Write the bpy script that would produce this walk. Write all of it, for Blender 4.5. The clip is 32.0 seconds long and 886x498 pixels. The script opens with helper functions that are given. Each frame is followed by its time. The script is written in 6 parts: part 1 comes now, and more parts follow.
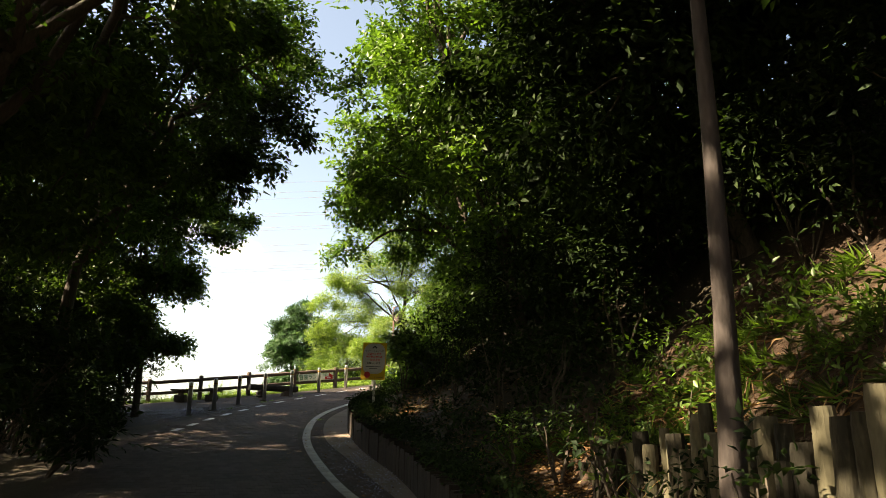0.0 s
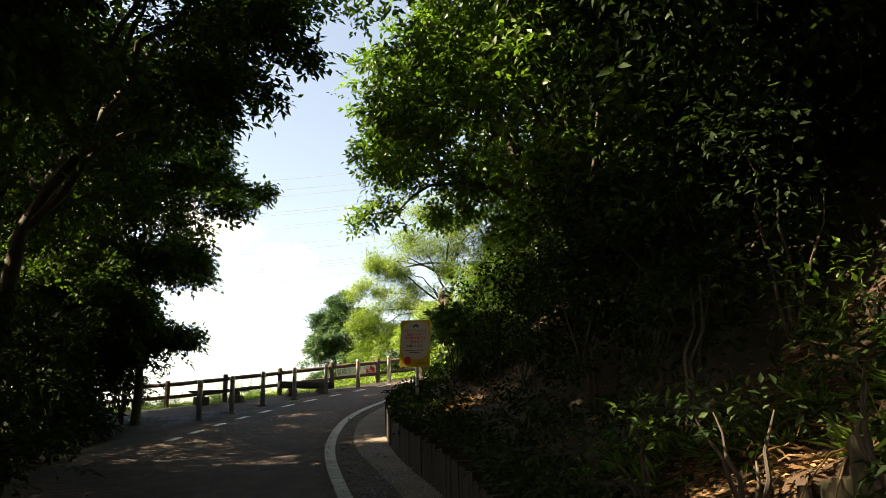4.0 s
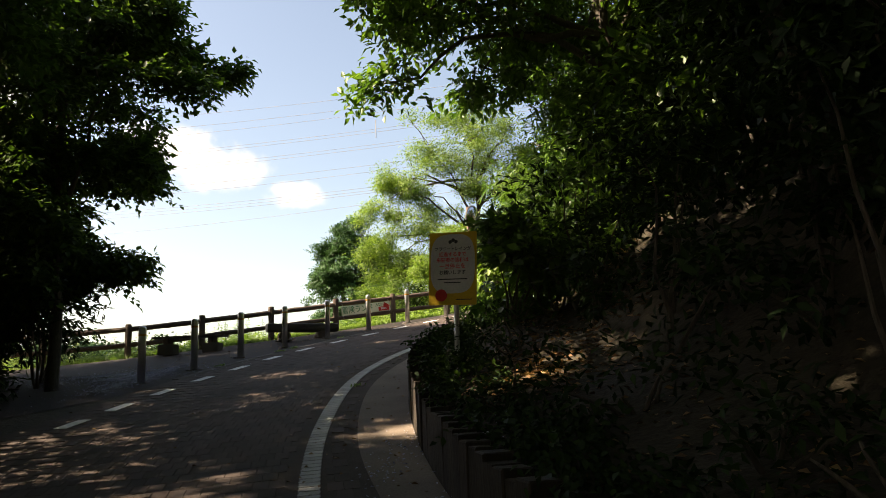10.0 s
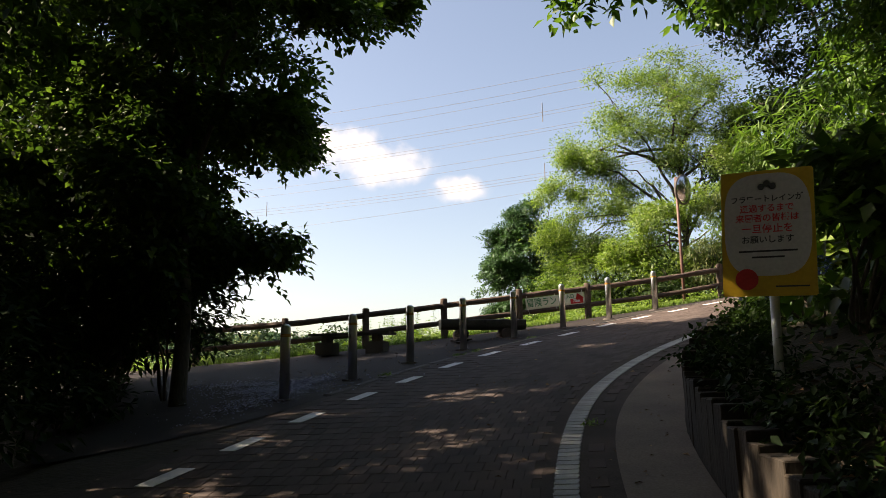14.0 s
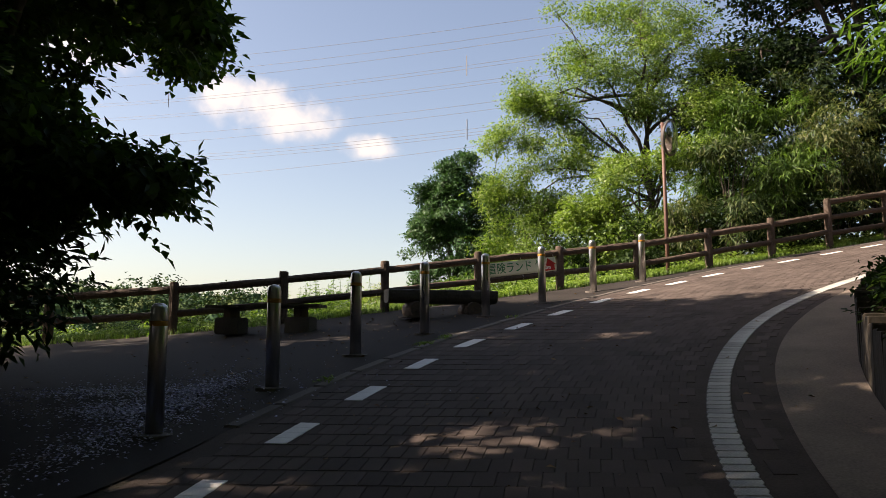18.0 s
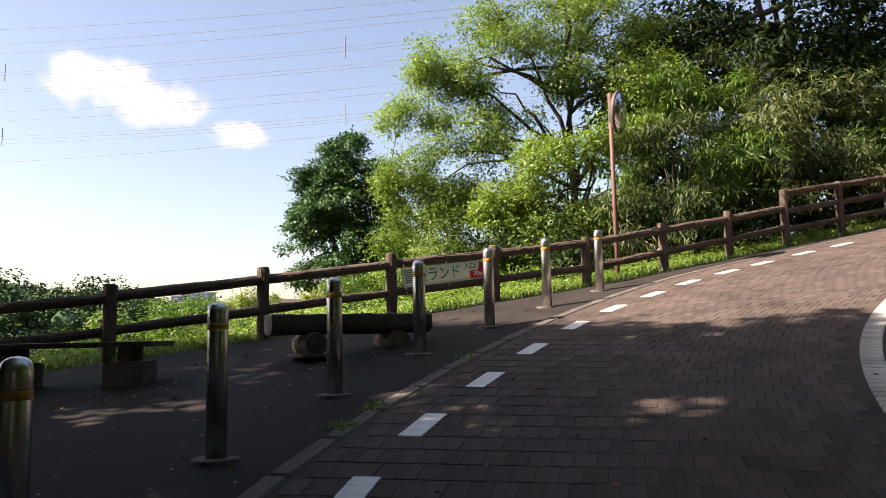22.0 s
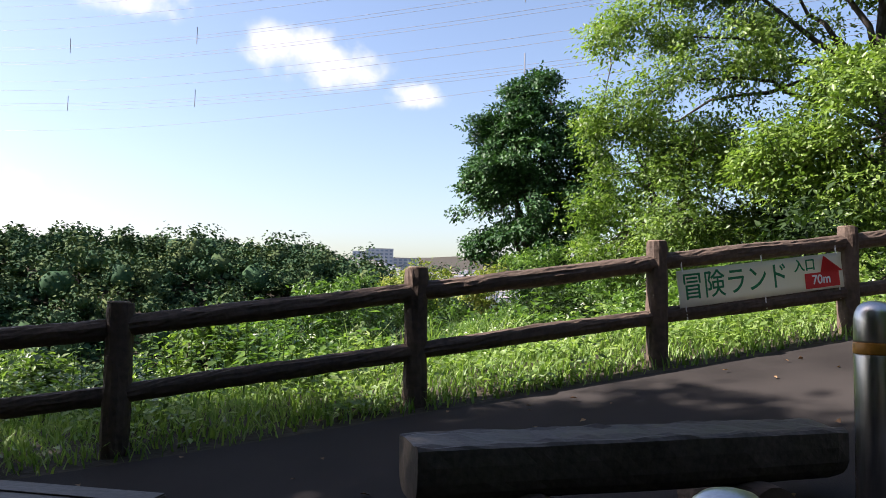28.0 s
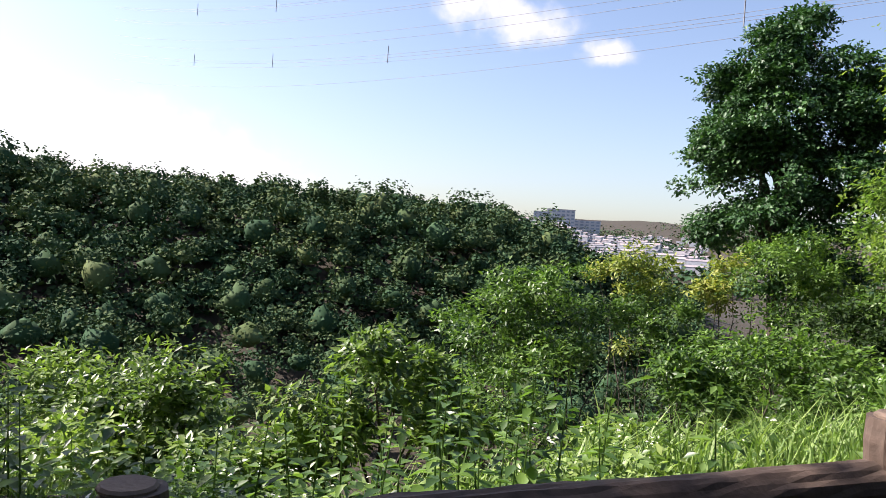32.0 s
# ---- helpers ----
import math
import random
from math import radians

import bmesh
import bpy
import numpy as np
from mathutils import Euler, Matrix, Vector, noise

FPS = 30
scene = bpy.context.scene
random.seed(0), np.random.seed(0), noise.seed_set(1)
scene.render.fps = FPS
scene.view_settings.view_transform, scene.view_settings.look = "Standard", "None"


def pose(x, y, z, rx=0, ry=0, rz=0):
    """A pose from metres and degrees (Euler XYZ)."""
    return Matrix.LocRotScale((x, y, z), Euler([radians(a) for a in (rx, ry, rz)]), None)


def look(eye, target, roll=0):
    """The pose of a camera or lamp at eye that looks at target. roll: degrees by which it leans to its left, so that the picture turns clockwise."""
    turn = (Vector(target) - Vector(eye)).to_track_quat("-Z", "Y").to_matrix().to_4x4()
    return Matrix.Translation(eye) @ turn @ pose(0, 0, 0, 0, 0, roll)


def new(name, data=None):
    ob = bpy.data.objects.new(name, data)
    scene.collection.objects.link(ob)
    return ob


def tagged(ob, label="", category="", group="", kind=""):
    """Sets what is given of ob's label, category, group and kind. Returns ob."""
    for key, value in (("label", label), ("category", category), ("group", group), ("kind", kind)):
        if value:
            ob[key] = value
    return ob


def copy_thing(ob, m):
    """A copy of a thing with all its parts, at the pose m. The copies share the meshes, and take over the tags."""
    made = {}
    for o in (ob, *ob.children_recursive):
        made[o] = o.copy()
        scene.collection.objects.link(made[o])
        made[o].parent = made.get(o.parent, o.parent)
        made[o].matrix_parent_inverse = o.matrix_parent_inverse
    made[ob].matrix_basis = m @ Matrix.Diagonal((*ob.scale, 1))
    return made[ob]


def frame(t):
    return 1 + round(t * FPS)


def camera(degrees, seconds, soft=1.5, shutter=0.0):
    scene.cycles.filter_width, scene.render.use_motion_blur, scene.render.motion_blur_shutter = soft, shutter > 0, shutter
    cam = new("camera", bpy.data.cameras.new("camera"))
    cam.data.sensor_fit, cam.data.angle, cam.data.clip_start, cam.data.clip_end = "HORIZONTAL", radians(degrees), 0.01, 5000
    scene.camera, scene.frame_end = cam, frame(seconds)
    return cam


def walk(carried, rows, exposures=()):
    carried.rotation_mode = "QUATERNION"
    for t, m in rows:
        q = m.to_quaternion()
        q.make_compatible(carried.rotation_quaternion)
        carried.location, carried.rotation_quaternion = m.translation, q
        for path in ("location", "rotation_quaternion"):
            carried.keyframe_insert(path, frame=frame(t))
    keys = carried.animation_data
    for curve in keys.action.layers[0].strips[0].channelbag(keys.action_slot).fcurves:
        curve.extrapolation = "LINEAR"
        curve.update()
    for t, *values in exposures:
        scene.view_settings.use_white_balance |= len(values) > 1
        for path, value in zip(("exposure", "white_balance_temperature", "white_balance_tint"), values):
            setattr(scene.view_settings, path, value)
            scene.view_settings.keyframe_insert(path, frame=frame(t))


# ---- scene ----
cam = camera(61.5, 32.0, 0.6)
PATH = [
    (0, (0.262, 2.211, 1.407), (0.184, 4.134, 1.949), 0.4),
    (0.5, (0.239, 2.703, 1.427), (0.133, 4.621, 1.983), -0.8),
    (1, (0.154, 3.073, 1.486), (0.053, 4.99, 2.047), -0.6),
    (1.5, (0.103, 3.506, 1.537), (0.003, 5.419, 2.112), -1.3),
    (2, (0.11, 3.953, 1.573), (0.056, 5.873, 2.13), -1.8),
    (2.5, (0.077, 4.421, 1.616), (0.025, 6.347, 2.154), -2.6),
    (3, (0.092, 4.894, 1.629), (0.013, 6.819, 2.166), -3.3),
    (3.5, (0.068, 5.387, 1.586), (-0.096, 7.307, 2.124), -1.7),
    (5.5, (-0.378, 7.044, 1.745), (-0.648, 8.982, 2.161), -3.1),
    (6, (-0.439, 7.434, 1.802), (-0.669, 9.388, 2.162), -3.5),
    (6.5, (-0.582, 7.887, 1.84), (-0.783, 9.847, 2.182), -3.7),
    (7, (-0.63, 8.331, 1.892), (-0.811, 10.296, 2.214), -3.5),
    (7.5, (-0.727, 8.725, 1.94), (-0.896, 10.693, 2.255), -3.0),
    (8, (-0.765, 9.124, 1.997), (-0.953, 11.088, 2.325), -2.5),
    (8.5, (-0.811, 9.521, 2.062), (-1.003, 11.484, 2.392), -2.6),
    (9, (-0.937, 9.935, 2.115), (-1.162, 11.892, 2.465), -2.3),
    (9.5, (-0.955, 10.332, 2.16), (-1.194, 12.287, 2.509), -2.3),
    (10, (-1.035, 10.747, 2.213), (-1.279, 12.699, 2.574), -2.3),
    (10.5, (-1.149, 11.201, 2.241), (-1.428, 13.147, 2.611), -2.5),
    (11, (-1.284, 11.598, 2.288), (-1.634, 13.534, 2.649), -2.0),
    (11.5, (-1.473, 12.007, 2.346), (-1.926, 13.916, 2.731), -1.7),
    (12, (-1.615, 12.401, 2.414), (-2.179, 14.28, 2.802), -0.8),
    (12.5, (-1.798, 12.789, 2.447), (-2.415, 14.649, 2.845), -0.7),
    (13, (-2.004, 13.099, 2.51), (-2.703, 14.928, 2.917), -0.3),
    (13.5, (-2.162, 13.543, 2.55), (-2.847, 15.384, 2.927), -0.1),
    (14, (-2.373, 13.894, 2.591), (-3.038, 15.746, 2.943), -0.8),
    (14.5, (-2.539, 14.306, 2.651), (-3.189, 16.169, 2.98), -1.3),
    (16.5, (-3.418, 15.76, 2.83), (-3.947, 17.673, 3.081), -0.1),
    (17, (-3.634, 16.127, 2.9), (-4.126, 18.049, 3.145), -0.0),
    (17.5, (-3.821, 16.54, 2.969), (-4.258, 18.477, 3.202), -0.0),
    (18, (-4.058, 16.928, 3.025), (-4.494, 18.865, 3.269), -0.1),
    (18.5, (-4.225, 17.303, 3.097), (-4.661, 19.239, 3.341), -0.5),
    (19, (-4.397, 17.693, 3.167), (-4.791, 19.64, 3.4), -1.1),
    (19.5, (-4.565, 18.076, 3.225), (-4.947, 20.025, 3.462), -2.0),
    (20, (-4.657, 18.431, 3.286), (-4.951, 20.399, 3.487), -2.4),
    (20.5, (-4.798, 18.824, 3.324), (-5.001, 20.805, 3.514), -2.3),
    (21, (-4.899, 19.334, 3.412), (-5.044, 21.319, 3.609), -2.2),
    (21.5, (-4.994, 19.691, 3.508), (-5.097, 21.679, 3.704), -1.6),
    (22, (-5.129, 20.081, 3.554), (-5.231, 22.067, 3.771), -1.2),
    (22.5, (-5.192, 20.478, 3.612), (-5.295, 22.463, 3.828), -1.2),
    (23, (-5.231, 20.905, 3.701), (-5.288, 22.895, 3.895), -1.0),
    (23.5, (-5.366, 21.258, 3.739), (-5.424, 23.247, 3.943), -1.0),
    (24, (-5.431, 21.651, 3.785), (-5.486, 23.641, 3.973), -0.8),
    (24.5, (-5.549, 21.995, 3.834), (-5.62, 23.987, 4.009), -0.4),
    (25, (-5.683, 22.362, 3.919), (-5.829, 24.348, 4.096), -0.4),
    (25.5, (-5.726, 22.776, 4.016), (-5.936, 24.759, 4.176), 0.1),
    (27.5, (-6.181, 24.16, 4.172), (-6.635, 26.103, 4.306), 1.2),
    (28, (-6.302, 24.466, 4.211), (-6.858, 26.384, 4.321), 0.9),
    (28.5, (-6.406, 24.777, 4.288), (-7.027, 26.678, 4.337), 0.5),
    (29, (-6.661, 25.132, 4.311), (-7.354, 27.009, 4.296), 0.8),
    (29.5, (-6.856, 25.449, 4.347), (-7.591, 27.308, 4.283), 0.9),
    (30, (-7.072, 25.791, 4.437), (-7.822, 27.643, 4.351), 1.7),
    (30.5, (-7.324, 26.081, 4.53), (-8.162, 27.895, 4.447), 2.3),
    (31, (-7.469, 26.353, 4.579), (-8.373, 28.136, 4.513), 3.3),
    (31.5, (-7.611, 26.602, 4.637), (-8.55, 28.368, 4.595), 4.0),
    (32, (-7.827, 26.858, 4.668), (-8.821, 28.593, 4.649), 4.0),
]
EXPOSURE = [(0.0, 2.3, 9200, 12), (6.0, 2.15, 9300, 12), (9.0, 1.98, 8800, 13), (13.0, 1.73, 8000, 16), (17.0, 1.38, 7800, 18), (19.0, 1.38, 7600, 18), (20.0, 1.63, 7700, 20), (22.0, 1.73, 7500, 20), (24.0, 1.93, 7500, 18), (25.0, 1.68, 6900, 16), (28.0, 1.53, 6400, 18), (30.0, 1.93, 6400, 16), (31.0, 1.88, 6400, 16), (32.0, 1.43, 6400, 20)]
walk(cam, [(t, look(eye, target, roll)) for t, eye, target, roll in PATH], EXPOSURE)

# world: clear sky with a few small clouds, sun from the left and a little behind
SUN_DIR = Vector((-0.708, -0.203, 0.676)).normalized()
world = bpy.data.worlds.new("sky")
scene.world = world
world.use_nodes = True
wn, wl = world.node_tree.nodes, world.node_tree.links
wn.clear()
w_out = wn.new("ShaderNodeOutputWorld")
w_bg = wn.new("ShaderNodeBackground")
w_sky = wn.new("ShaderNodeTexSky")
w_sky.sky_type = "NISHITA"
w_sky.sun_disc = False
w_sky.sun_elevation = math.asin(SUN_DIR.z)
w_sky.sun_rotation = math.atan2(SUN_DIR.x, SUN_DIR.y)
w_sky.air_density = 1.0
w_sky.dust_density = 1.7
w_sky.ozone_density = 0.9
w_co = wn.new("ShaderNodeTexCoord")
w_noise = wn.new("ShaderNodeTexNoise")
w_noise.inputs["Scale"].default_value = 30.0
w_noise.inputs["Detail"].default_value = 7.0
wl.new(w_co.outputs["Generated"], w_noise.inputs["Vector"])


def cloud_mask(direction, radius, flat):
    """A soft round of sky about a direction, eaten by noise."""
    sub = wn.new("ShaderNodeVectorMath")
    sub.operation = "SUBTRACT"
    sub.inputs[1].default_value = direction
    wl.new(w_co.outputs["Generated"], sub.inputs[0])
    mul = wn.new("ShaderNodeVectorMath")
    mul.operation = "MULTIPLY"
    mul.inputs[1].default_value = (1, 1, flat)
    wl.new(sub.outputs[0], mul.inputs[0])
    length = wn.new("ShaderNodeVectorMath")
    length.operation = "LENGTH"
    wl.new(mul.outputs[0], length.inputs[0])
    ramp = wn.new("ShaderNodeMapRange")
    ramp.inputs["From Min"].default_value = radius
    ramp.inputs["From Max"].default_value = 0.0
    wl.new(length.outputs["Value"], ramp.inputs["Value"])
    both = wn.new("ShaderNodeMath")
    both.operation = "MULTIPLY_ADD"
    both.inputs[1].default_value = 1.25
    wl.new(ramp.outputs[0], both.inputs[0])
    shift = wn.new("ShaderNodeMath")
    shift.operation = "MULTIPLY_ADD"
    shift.inputs[1].default_value = 1.9
    shift.inputs[2].default_value = -0.95
    wl.new(w_noise.outputs["Fac"], shift.inputs[0])
    wl.new(shift.outputs[0], both.inputs[2])
    edge = wn.new("ShaderNodeMapRange")
    edge.interpolation_type = "SMOOTHSTEP"
    edge.inputs["From Min"].default_value = 0.12
    edge.inputs["From Max"].default_value = 1.15
    wl.new(both.outputs[0], edge.inputs["Value"])
    soft = wn.new("ShaderNodeMapRange")
    soft.inputs["From Max"].default_value = 0.35
    wl.new(ramp.outputs[0], soft.inputs["Value"])
    cut = wn.new("ShaderNodeMath")
    cut.operation = "MULTIPLY"
    wl.new(edge.outputs[0], cut.inputs[0])
    wl.new(soft.outputs[0], cut.inputs[1])
    return cut.outputs[0]


def w_max(a, b):
    node = wn.new("ShaderNodeMath")
    node.operation = "MAXIMUM"
    wl.new(a, node.inputs[0])
    wl.new(b, node.inputs[1])
    return node.outputs[0]


masks = [cloud_mask((-0.466, 0.834, 0.306), 0.066, 1.7), cloud_mask((-0.432, 0.852, 0.299), 0.082, 1.7), cloud_mask((-0.396, 0.869, 0.288), 0.084, 1.9), cloud_mask((-0.306, 0.917, 0.254), 0.054, 2.3),
         cloud_mask((-0.60, 0.73, 0.345), 0.10, 2.6), cloud_mask((-0.80, 0.59, 0.095), 0.22, 2.8), cloud_mask((-0.72, 0.69, 0.075), 0.14, 3.0)]
mask = masks[0]
for other in masks[1:]:
    mask = w_max(mask, other)
w_mix = wn.new("ShaderNodeMix")
w_mix.data_type = "RGBA"
w_mix.inputs[7].default_value = (5.6, 5.5, 5.5, 1)
w_scale = wn.new("ShaderNodeMath")
w_scale.operation = "MULTIPLY"
w_scale.inputs[1].default_value = 0.85
wl.new(mask, w_scale.inputs[0])
wl.new(w_scale.outputs[0], w_mix.inputs[0])
wl.new(w_sky.outputs[0], w_mix.inputs[6])
wl.new(w_mix.outputs[2], w_bg.inputs["Color"])
w_bg.inputs["Strength"].default_value = 0.08
wl.new(w_bg.outputs[0], w_out.inputs["Surface"])

sun = new("sun", bpy.data.lights.new("sun", "SUN"))
sun.data.energy = 5.0
sun.data.angle = radians(0.6)
sun.data.color = (1.0, 0.94, 0.84)
sun.matrix_world = look(SUN_DIR * 60, (0, 0, 0))


# ---- materials ----
def nodes_of(name):
    m = bpy.data.materials.new(name)
    m.use_nodes = True
    m.node_tree.nodes.clear()
    return m, m.node_tree.nodes, m.node_tree.links


def mat(name, dark, light, scale=6.0, rough=0.8, bump=0.3, fine=60.0, metal=0.0, spec=0.4, island=0.0, pieces=0.0, stretch=(1, 1, 1), depth=0.01):
    """A solid surface: two colours mixed by broad and fine noise, with grain in relief."""
    m, n, l = nodes_of(name)
    out, b = n.new("ShaderNodeOutputMaterial"), n.new("ShaderNodeBsdfPrincipled")
    co, mp = n.new("ShaderNodeTexCoord"), n.new("ShaderNodeMapping")
    mp.inputs["Scale"].default_value = stretch
    l.new(co.outputs["Object"], mp.inputs["Vector"])
    big, small = n.new("ShaderNodeTexNoise"), n.new("ShaderNodeTexNoise")
    for node, s, d in ((big, scale, 5.0), (small, fine, 4.0)):
        node.inputs["Scale"].default_value = s
        node.inputs["Detail"].default_value = d
        l.new(mp.outputs[0], node.inputs["Vector"])
    add = n.new("ShaderNodeMath")
    add.operation = "MULTIPLY_ADD"
    add.inputs[1].default_value = 0.55
    l.new(small.outputs["Fac"], add.inputs[0])
    half = n.new("ShaderNodeMath")
    half.operation = "MULTIPLY"
    half.inputs[1].default_value = 0.6
    l.new(big.outputs["Fac"], half.inputs[0])
    l.new(half.outputs[0], add.inputs[2])
    fac = add.outputs[0]
    if island or pieces:
        src = n.new("ShaderNodeNewGeometry").outputs["Random Per Island"] if island else n.new("ShaderNodeObjectInfo").outputs["Random"]
        jit = n.new("ShaderNodeMath")
        jit.operation = "MULTIPLY_ADD"
        jit.inputs[1].default_value = island or pieces
        l.new(src, jit.inputs[0])
        off = n.new("ShaderNodeMath")
        off.operation = "SUBTRACT"
        off.inputs[1].default_value = (island or pieces) / 2
        l.new(fac, off.inputs[0])
        l.new(off.outputs[0], jit.inputs[2])
        fac = jit.outputs[0]
    ramp = n.new("ShaderNodeValToRGB")
    ramp.color_ramp.elements[0].position, ramp.color_ramp.elements[0].color = 0.3, (*dark, 1)
    ramp.color_ramp.elements[1].position, ramp.color_ramp.elements[1].color = 0.82, (*light, 1)
    l.new(fac, ramp.inputs[0])
    l.new(ramp.outputs[0], b.inputs["Base Color"])
    rr = n.new("ShaderNodeMapRange")
    rr.inputs["To Min"].default_value, rr.inputs["To Max"].default_value = max(rough - 0.12, 0.02), min(rough + 0.12, 1)
    l.new(big.outputs["Fac"], rr.inputs["Value"])
    l.new(rr.outputs[0], b.inputs["Roughness"])
    b.inputs["Metallic"].default_value = metal
    b.inputs["Specular IOR Level"].default_value = spec
    if bump:
        bp = n.new("ShaderNodeBump")
        bp.inputs["Strength"].default_value = bump
        bp.inputs["Distance"].default_value = depth
        l.new(fac, bp.inputs["Height"])
        l.new(bp.outputs[0], b.inputs["Normal"])
    l.new(b.outputs[0], out.inputs["Surface"])
    return m


def leaf_mat(name, dark, mid, light, through_light=0.35, rough=0.5, spec=0.35, patch=0.9):
    """Leaves: each leaf its own green, some light passing through the blade."""
    m, n, l = nodes_of(name)
    out, b, tr, mix = n.new("ShaderNodeOutputMaterial"), n.new("ShaderNodeBsdfPrincipled"), n.new("ShaderNodeBsdfTranslucent"), n.new("ShaderNodeMixShader")
    geo, co, nz = n.new("ShaderNodeNewGeometry"), n.new("ShaderNodeTexCoord"), n.new("ShaderNodeTexNoise")
    nz.inputs["Scale"].default_value = patch
    nz.inputs["Detail"].default_value = 3.0
    l.new(co.outputs["Object"], nz.inputs["Vector"])
    a = n.new("ShaderNodeMath")
    a.operation = "MULTIPLY_ADD"
    a.inputs[1].default_value = 0.6 if patch > 0.5 else 0.3
    l.new(geo.outputs["Random Per Island"], a.inputs[0])
    h = n.new("ShaderNodeMath")
    h.operation = "MULTIPLY"
    h.inputs[1].default_value = 0.5 if patch > 0.5 else 0.85
    l.new(nz.outputs["Fac"], h.inputs[0])
    l.new(h.outputs[0], a.inputs[2])
    own = n.new("ShaderNodeMath")
    own.operation = "MULTIPLY_ADD"
    own.inputs[1].default_value = 0.22
    l.new(n.new("ShaderNodeObjectInfo").outputs["Random"], own.inputs[0])
    l.new(a.outputs[0], own.inputs[2])
    a = own
    ramp = n.new("ShaderNodeValToRGB")
    e = ramp.color_ramp.elements
    e[0].position, e[0].color = 0.28, (*dark, 1)
    e[1].position, e[1].color = 1.0, (*light, 1)
    k = e.new(0.62)
    k.color = (*mid, 1)
    l.new(a.outputs[0], ramp.inputs[0])
    l.new(ramp.outputs[0], b.inputs["Base Color"])
    b.inputs["Roughness"].default_value = rough
    b.inputs["Specular IOR Level"].default_value = spec
    warm = n.new("ShaderNodeMix")
    warm.data_type, warm.blend_type = "RGBA", "MULTIPLY"
    warm.inputs[0].default_value = 1.0
    warm.inputs[7].default_value = (1.35, 1.50, 0.70, 1) if "banner" not in name else (1, 1, 1, 1)
    l.new(ramp.outputs[0], warm.inputs[6])
    l.new(warm.outputs[2], tr.inputs["Color"])
    mix.inputs[0].default_value = through_light
    l.new(b.outputs[0], mix.inputs[1])
    l.new(tr.outputs[0], mix.inputs[2])
    l.new(mix.outputs[0], out.inputs["Surface"])
    return m


# first two broadleaf greens are darker copies with shade put into the leaf colour
LEAF_DEEP_SHADE = leaf_mat("broadleaf_deep_shade", (0.009, 0.019, 0.008), (0.017, 0.035, 0.012), (0.037, 0.066, 0.020), 0.22, 0.65, 0.12)
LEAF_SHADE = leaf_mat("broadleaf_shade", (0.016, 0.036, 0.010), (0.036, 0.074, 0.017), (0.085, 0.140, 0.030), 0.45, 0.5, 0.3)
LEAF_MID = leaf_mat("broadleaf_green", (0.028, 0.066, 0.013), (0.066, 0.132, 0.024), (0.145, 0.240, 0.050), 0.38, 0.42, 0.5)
LEAF_LIGHT = leaf_mat("young_leaf_green", (0.040, 0.078, 0.016), (0.104, 0.172, 0.034), (0.215, 0.30, 0.068), 0.36, 0.42, 0.5)
LEAF_PINE = leaf_mat("camphor_leaf", (0.013, 0.044, 0.014), (0.030, 0.085, 0.025), (0.072, 0.160, 0.045), 0.15, 0.5, 0.35)
LEAF_YELLOW = leaf_mat("yellow_bloom_leaf", (0.085, 0.140, 0.025), (0.20, 0.25, 0.045), (0.38, 0.36, 0.10), 0.3)
LEAF_BAMBOO = leaf_mat("bamboo_leaf", (0.014, 0.034, 0.010), (0.046, 0.082, 0.022), (0.19, 0.20, 0.085), 0.28)
LEAF_GRASS = leaf_mat("grass_blade", (0.062, 0.125, 0.024), (0.142, 0.235, 0.050), (0.27, 0.36, 0.110), 0.36)
LEAF_WEED = leaf_mat("weed_leaf", (0.070, 0.130, 0.028), (0.160, 0.250, 0.060), (0.31, 0.40, 0.125), 0.36, 0.45, 0.5)
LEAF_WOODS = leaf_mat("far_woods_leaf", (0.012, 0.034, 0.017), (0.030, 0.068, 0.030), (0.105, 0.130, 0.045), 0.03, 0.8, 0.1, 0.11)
LEAF_DRY = leaf_mat("dry_leaf", (0.09, 0.045, 0.02), (0.17, 0.09, 0.04), (0.32, 0.20, 0.10), 0.1, 0.7)
PETAL = leaf_mat("violet_petal", (0.20, 0.20, 0.36), (0.32, 0.32, 0.52), (0.55, 0.54, 0.72), 0.1, 0.35)
FLOWER_BLUE = leaf_mat("hydrangea_petal", (0.05, 0.08, 0.35), (0.10, 0.16, 0.55), (0.25, 0.32, 0.75), 0.2)
FLOWER_WHITE = leaf_mat("white_petal", (0.6, 0.6, 0.55), (0.75, 0.75, 0.7), (0.85, 0.85, 0.8), 0.2)
BARK = mat("bark", (0.025, 0.02, 0.015), (0.11, 0.09, 0.07), 5, 0.9, 0.9, 40, stretch=(1, 1, 0.25), depth=0.02)
BARK_GREY = mat("grey_bark", (0.018, 0.014, 0.012), (0.078, 0.062, 0.056), 4, 0.85, 0.6, 35, stretch=(1, 1, 0.3), depth=0.015)
SOIL = mat("forest_soil", (0.016, 0.009, 0.005), (0.078, 0.044, 0.024), 5, 0.95, 1.0, 26, depth=0.06)
ASPHALT = mat("asphalt", (0.013, 0.0115, 0.011), (0.047, 0.041, 0.038), 1.6, 0.85, 0.5, 220, spec=0.1, depth=0.004)
BLOCK = mat("brown_paving_block", (0.042, 0.033, 0.030), (0.120, 0.095, 0.085), 1.5, 0.85, 0.4, 160, spec=0.1, island=0.2, depth=0.003)
BLOCK_PIECE = mat("brown_paving_block_piece", (0.042, 0.033, 0.030), (0.120, 0.095, 0.085), 1.5, 0.85, 0.4, 160, spec=0.1, pieces=0.2, depth=0.003)
JOINT = mat("paving_joint", (0.040, 0.032, 0.028), (0.102, 0.082, 0.073), 4, 0.95, 0.4, 80, spec=0.1)
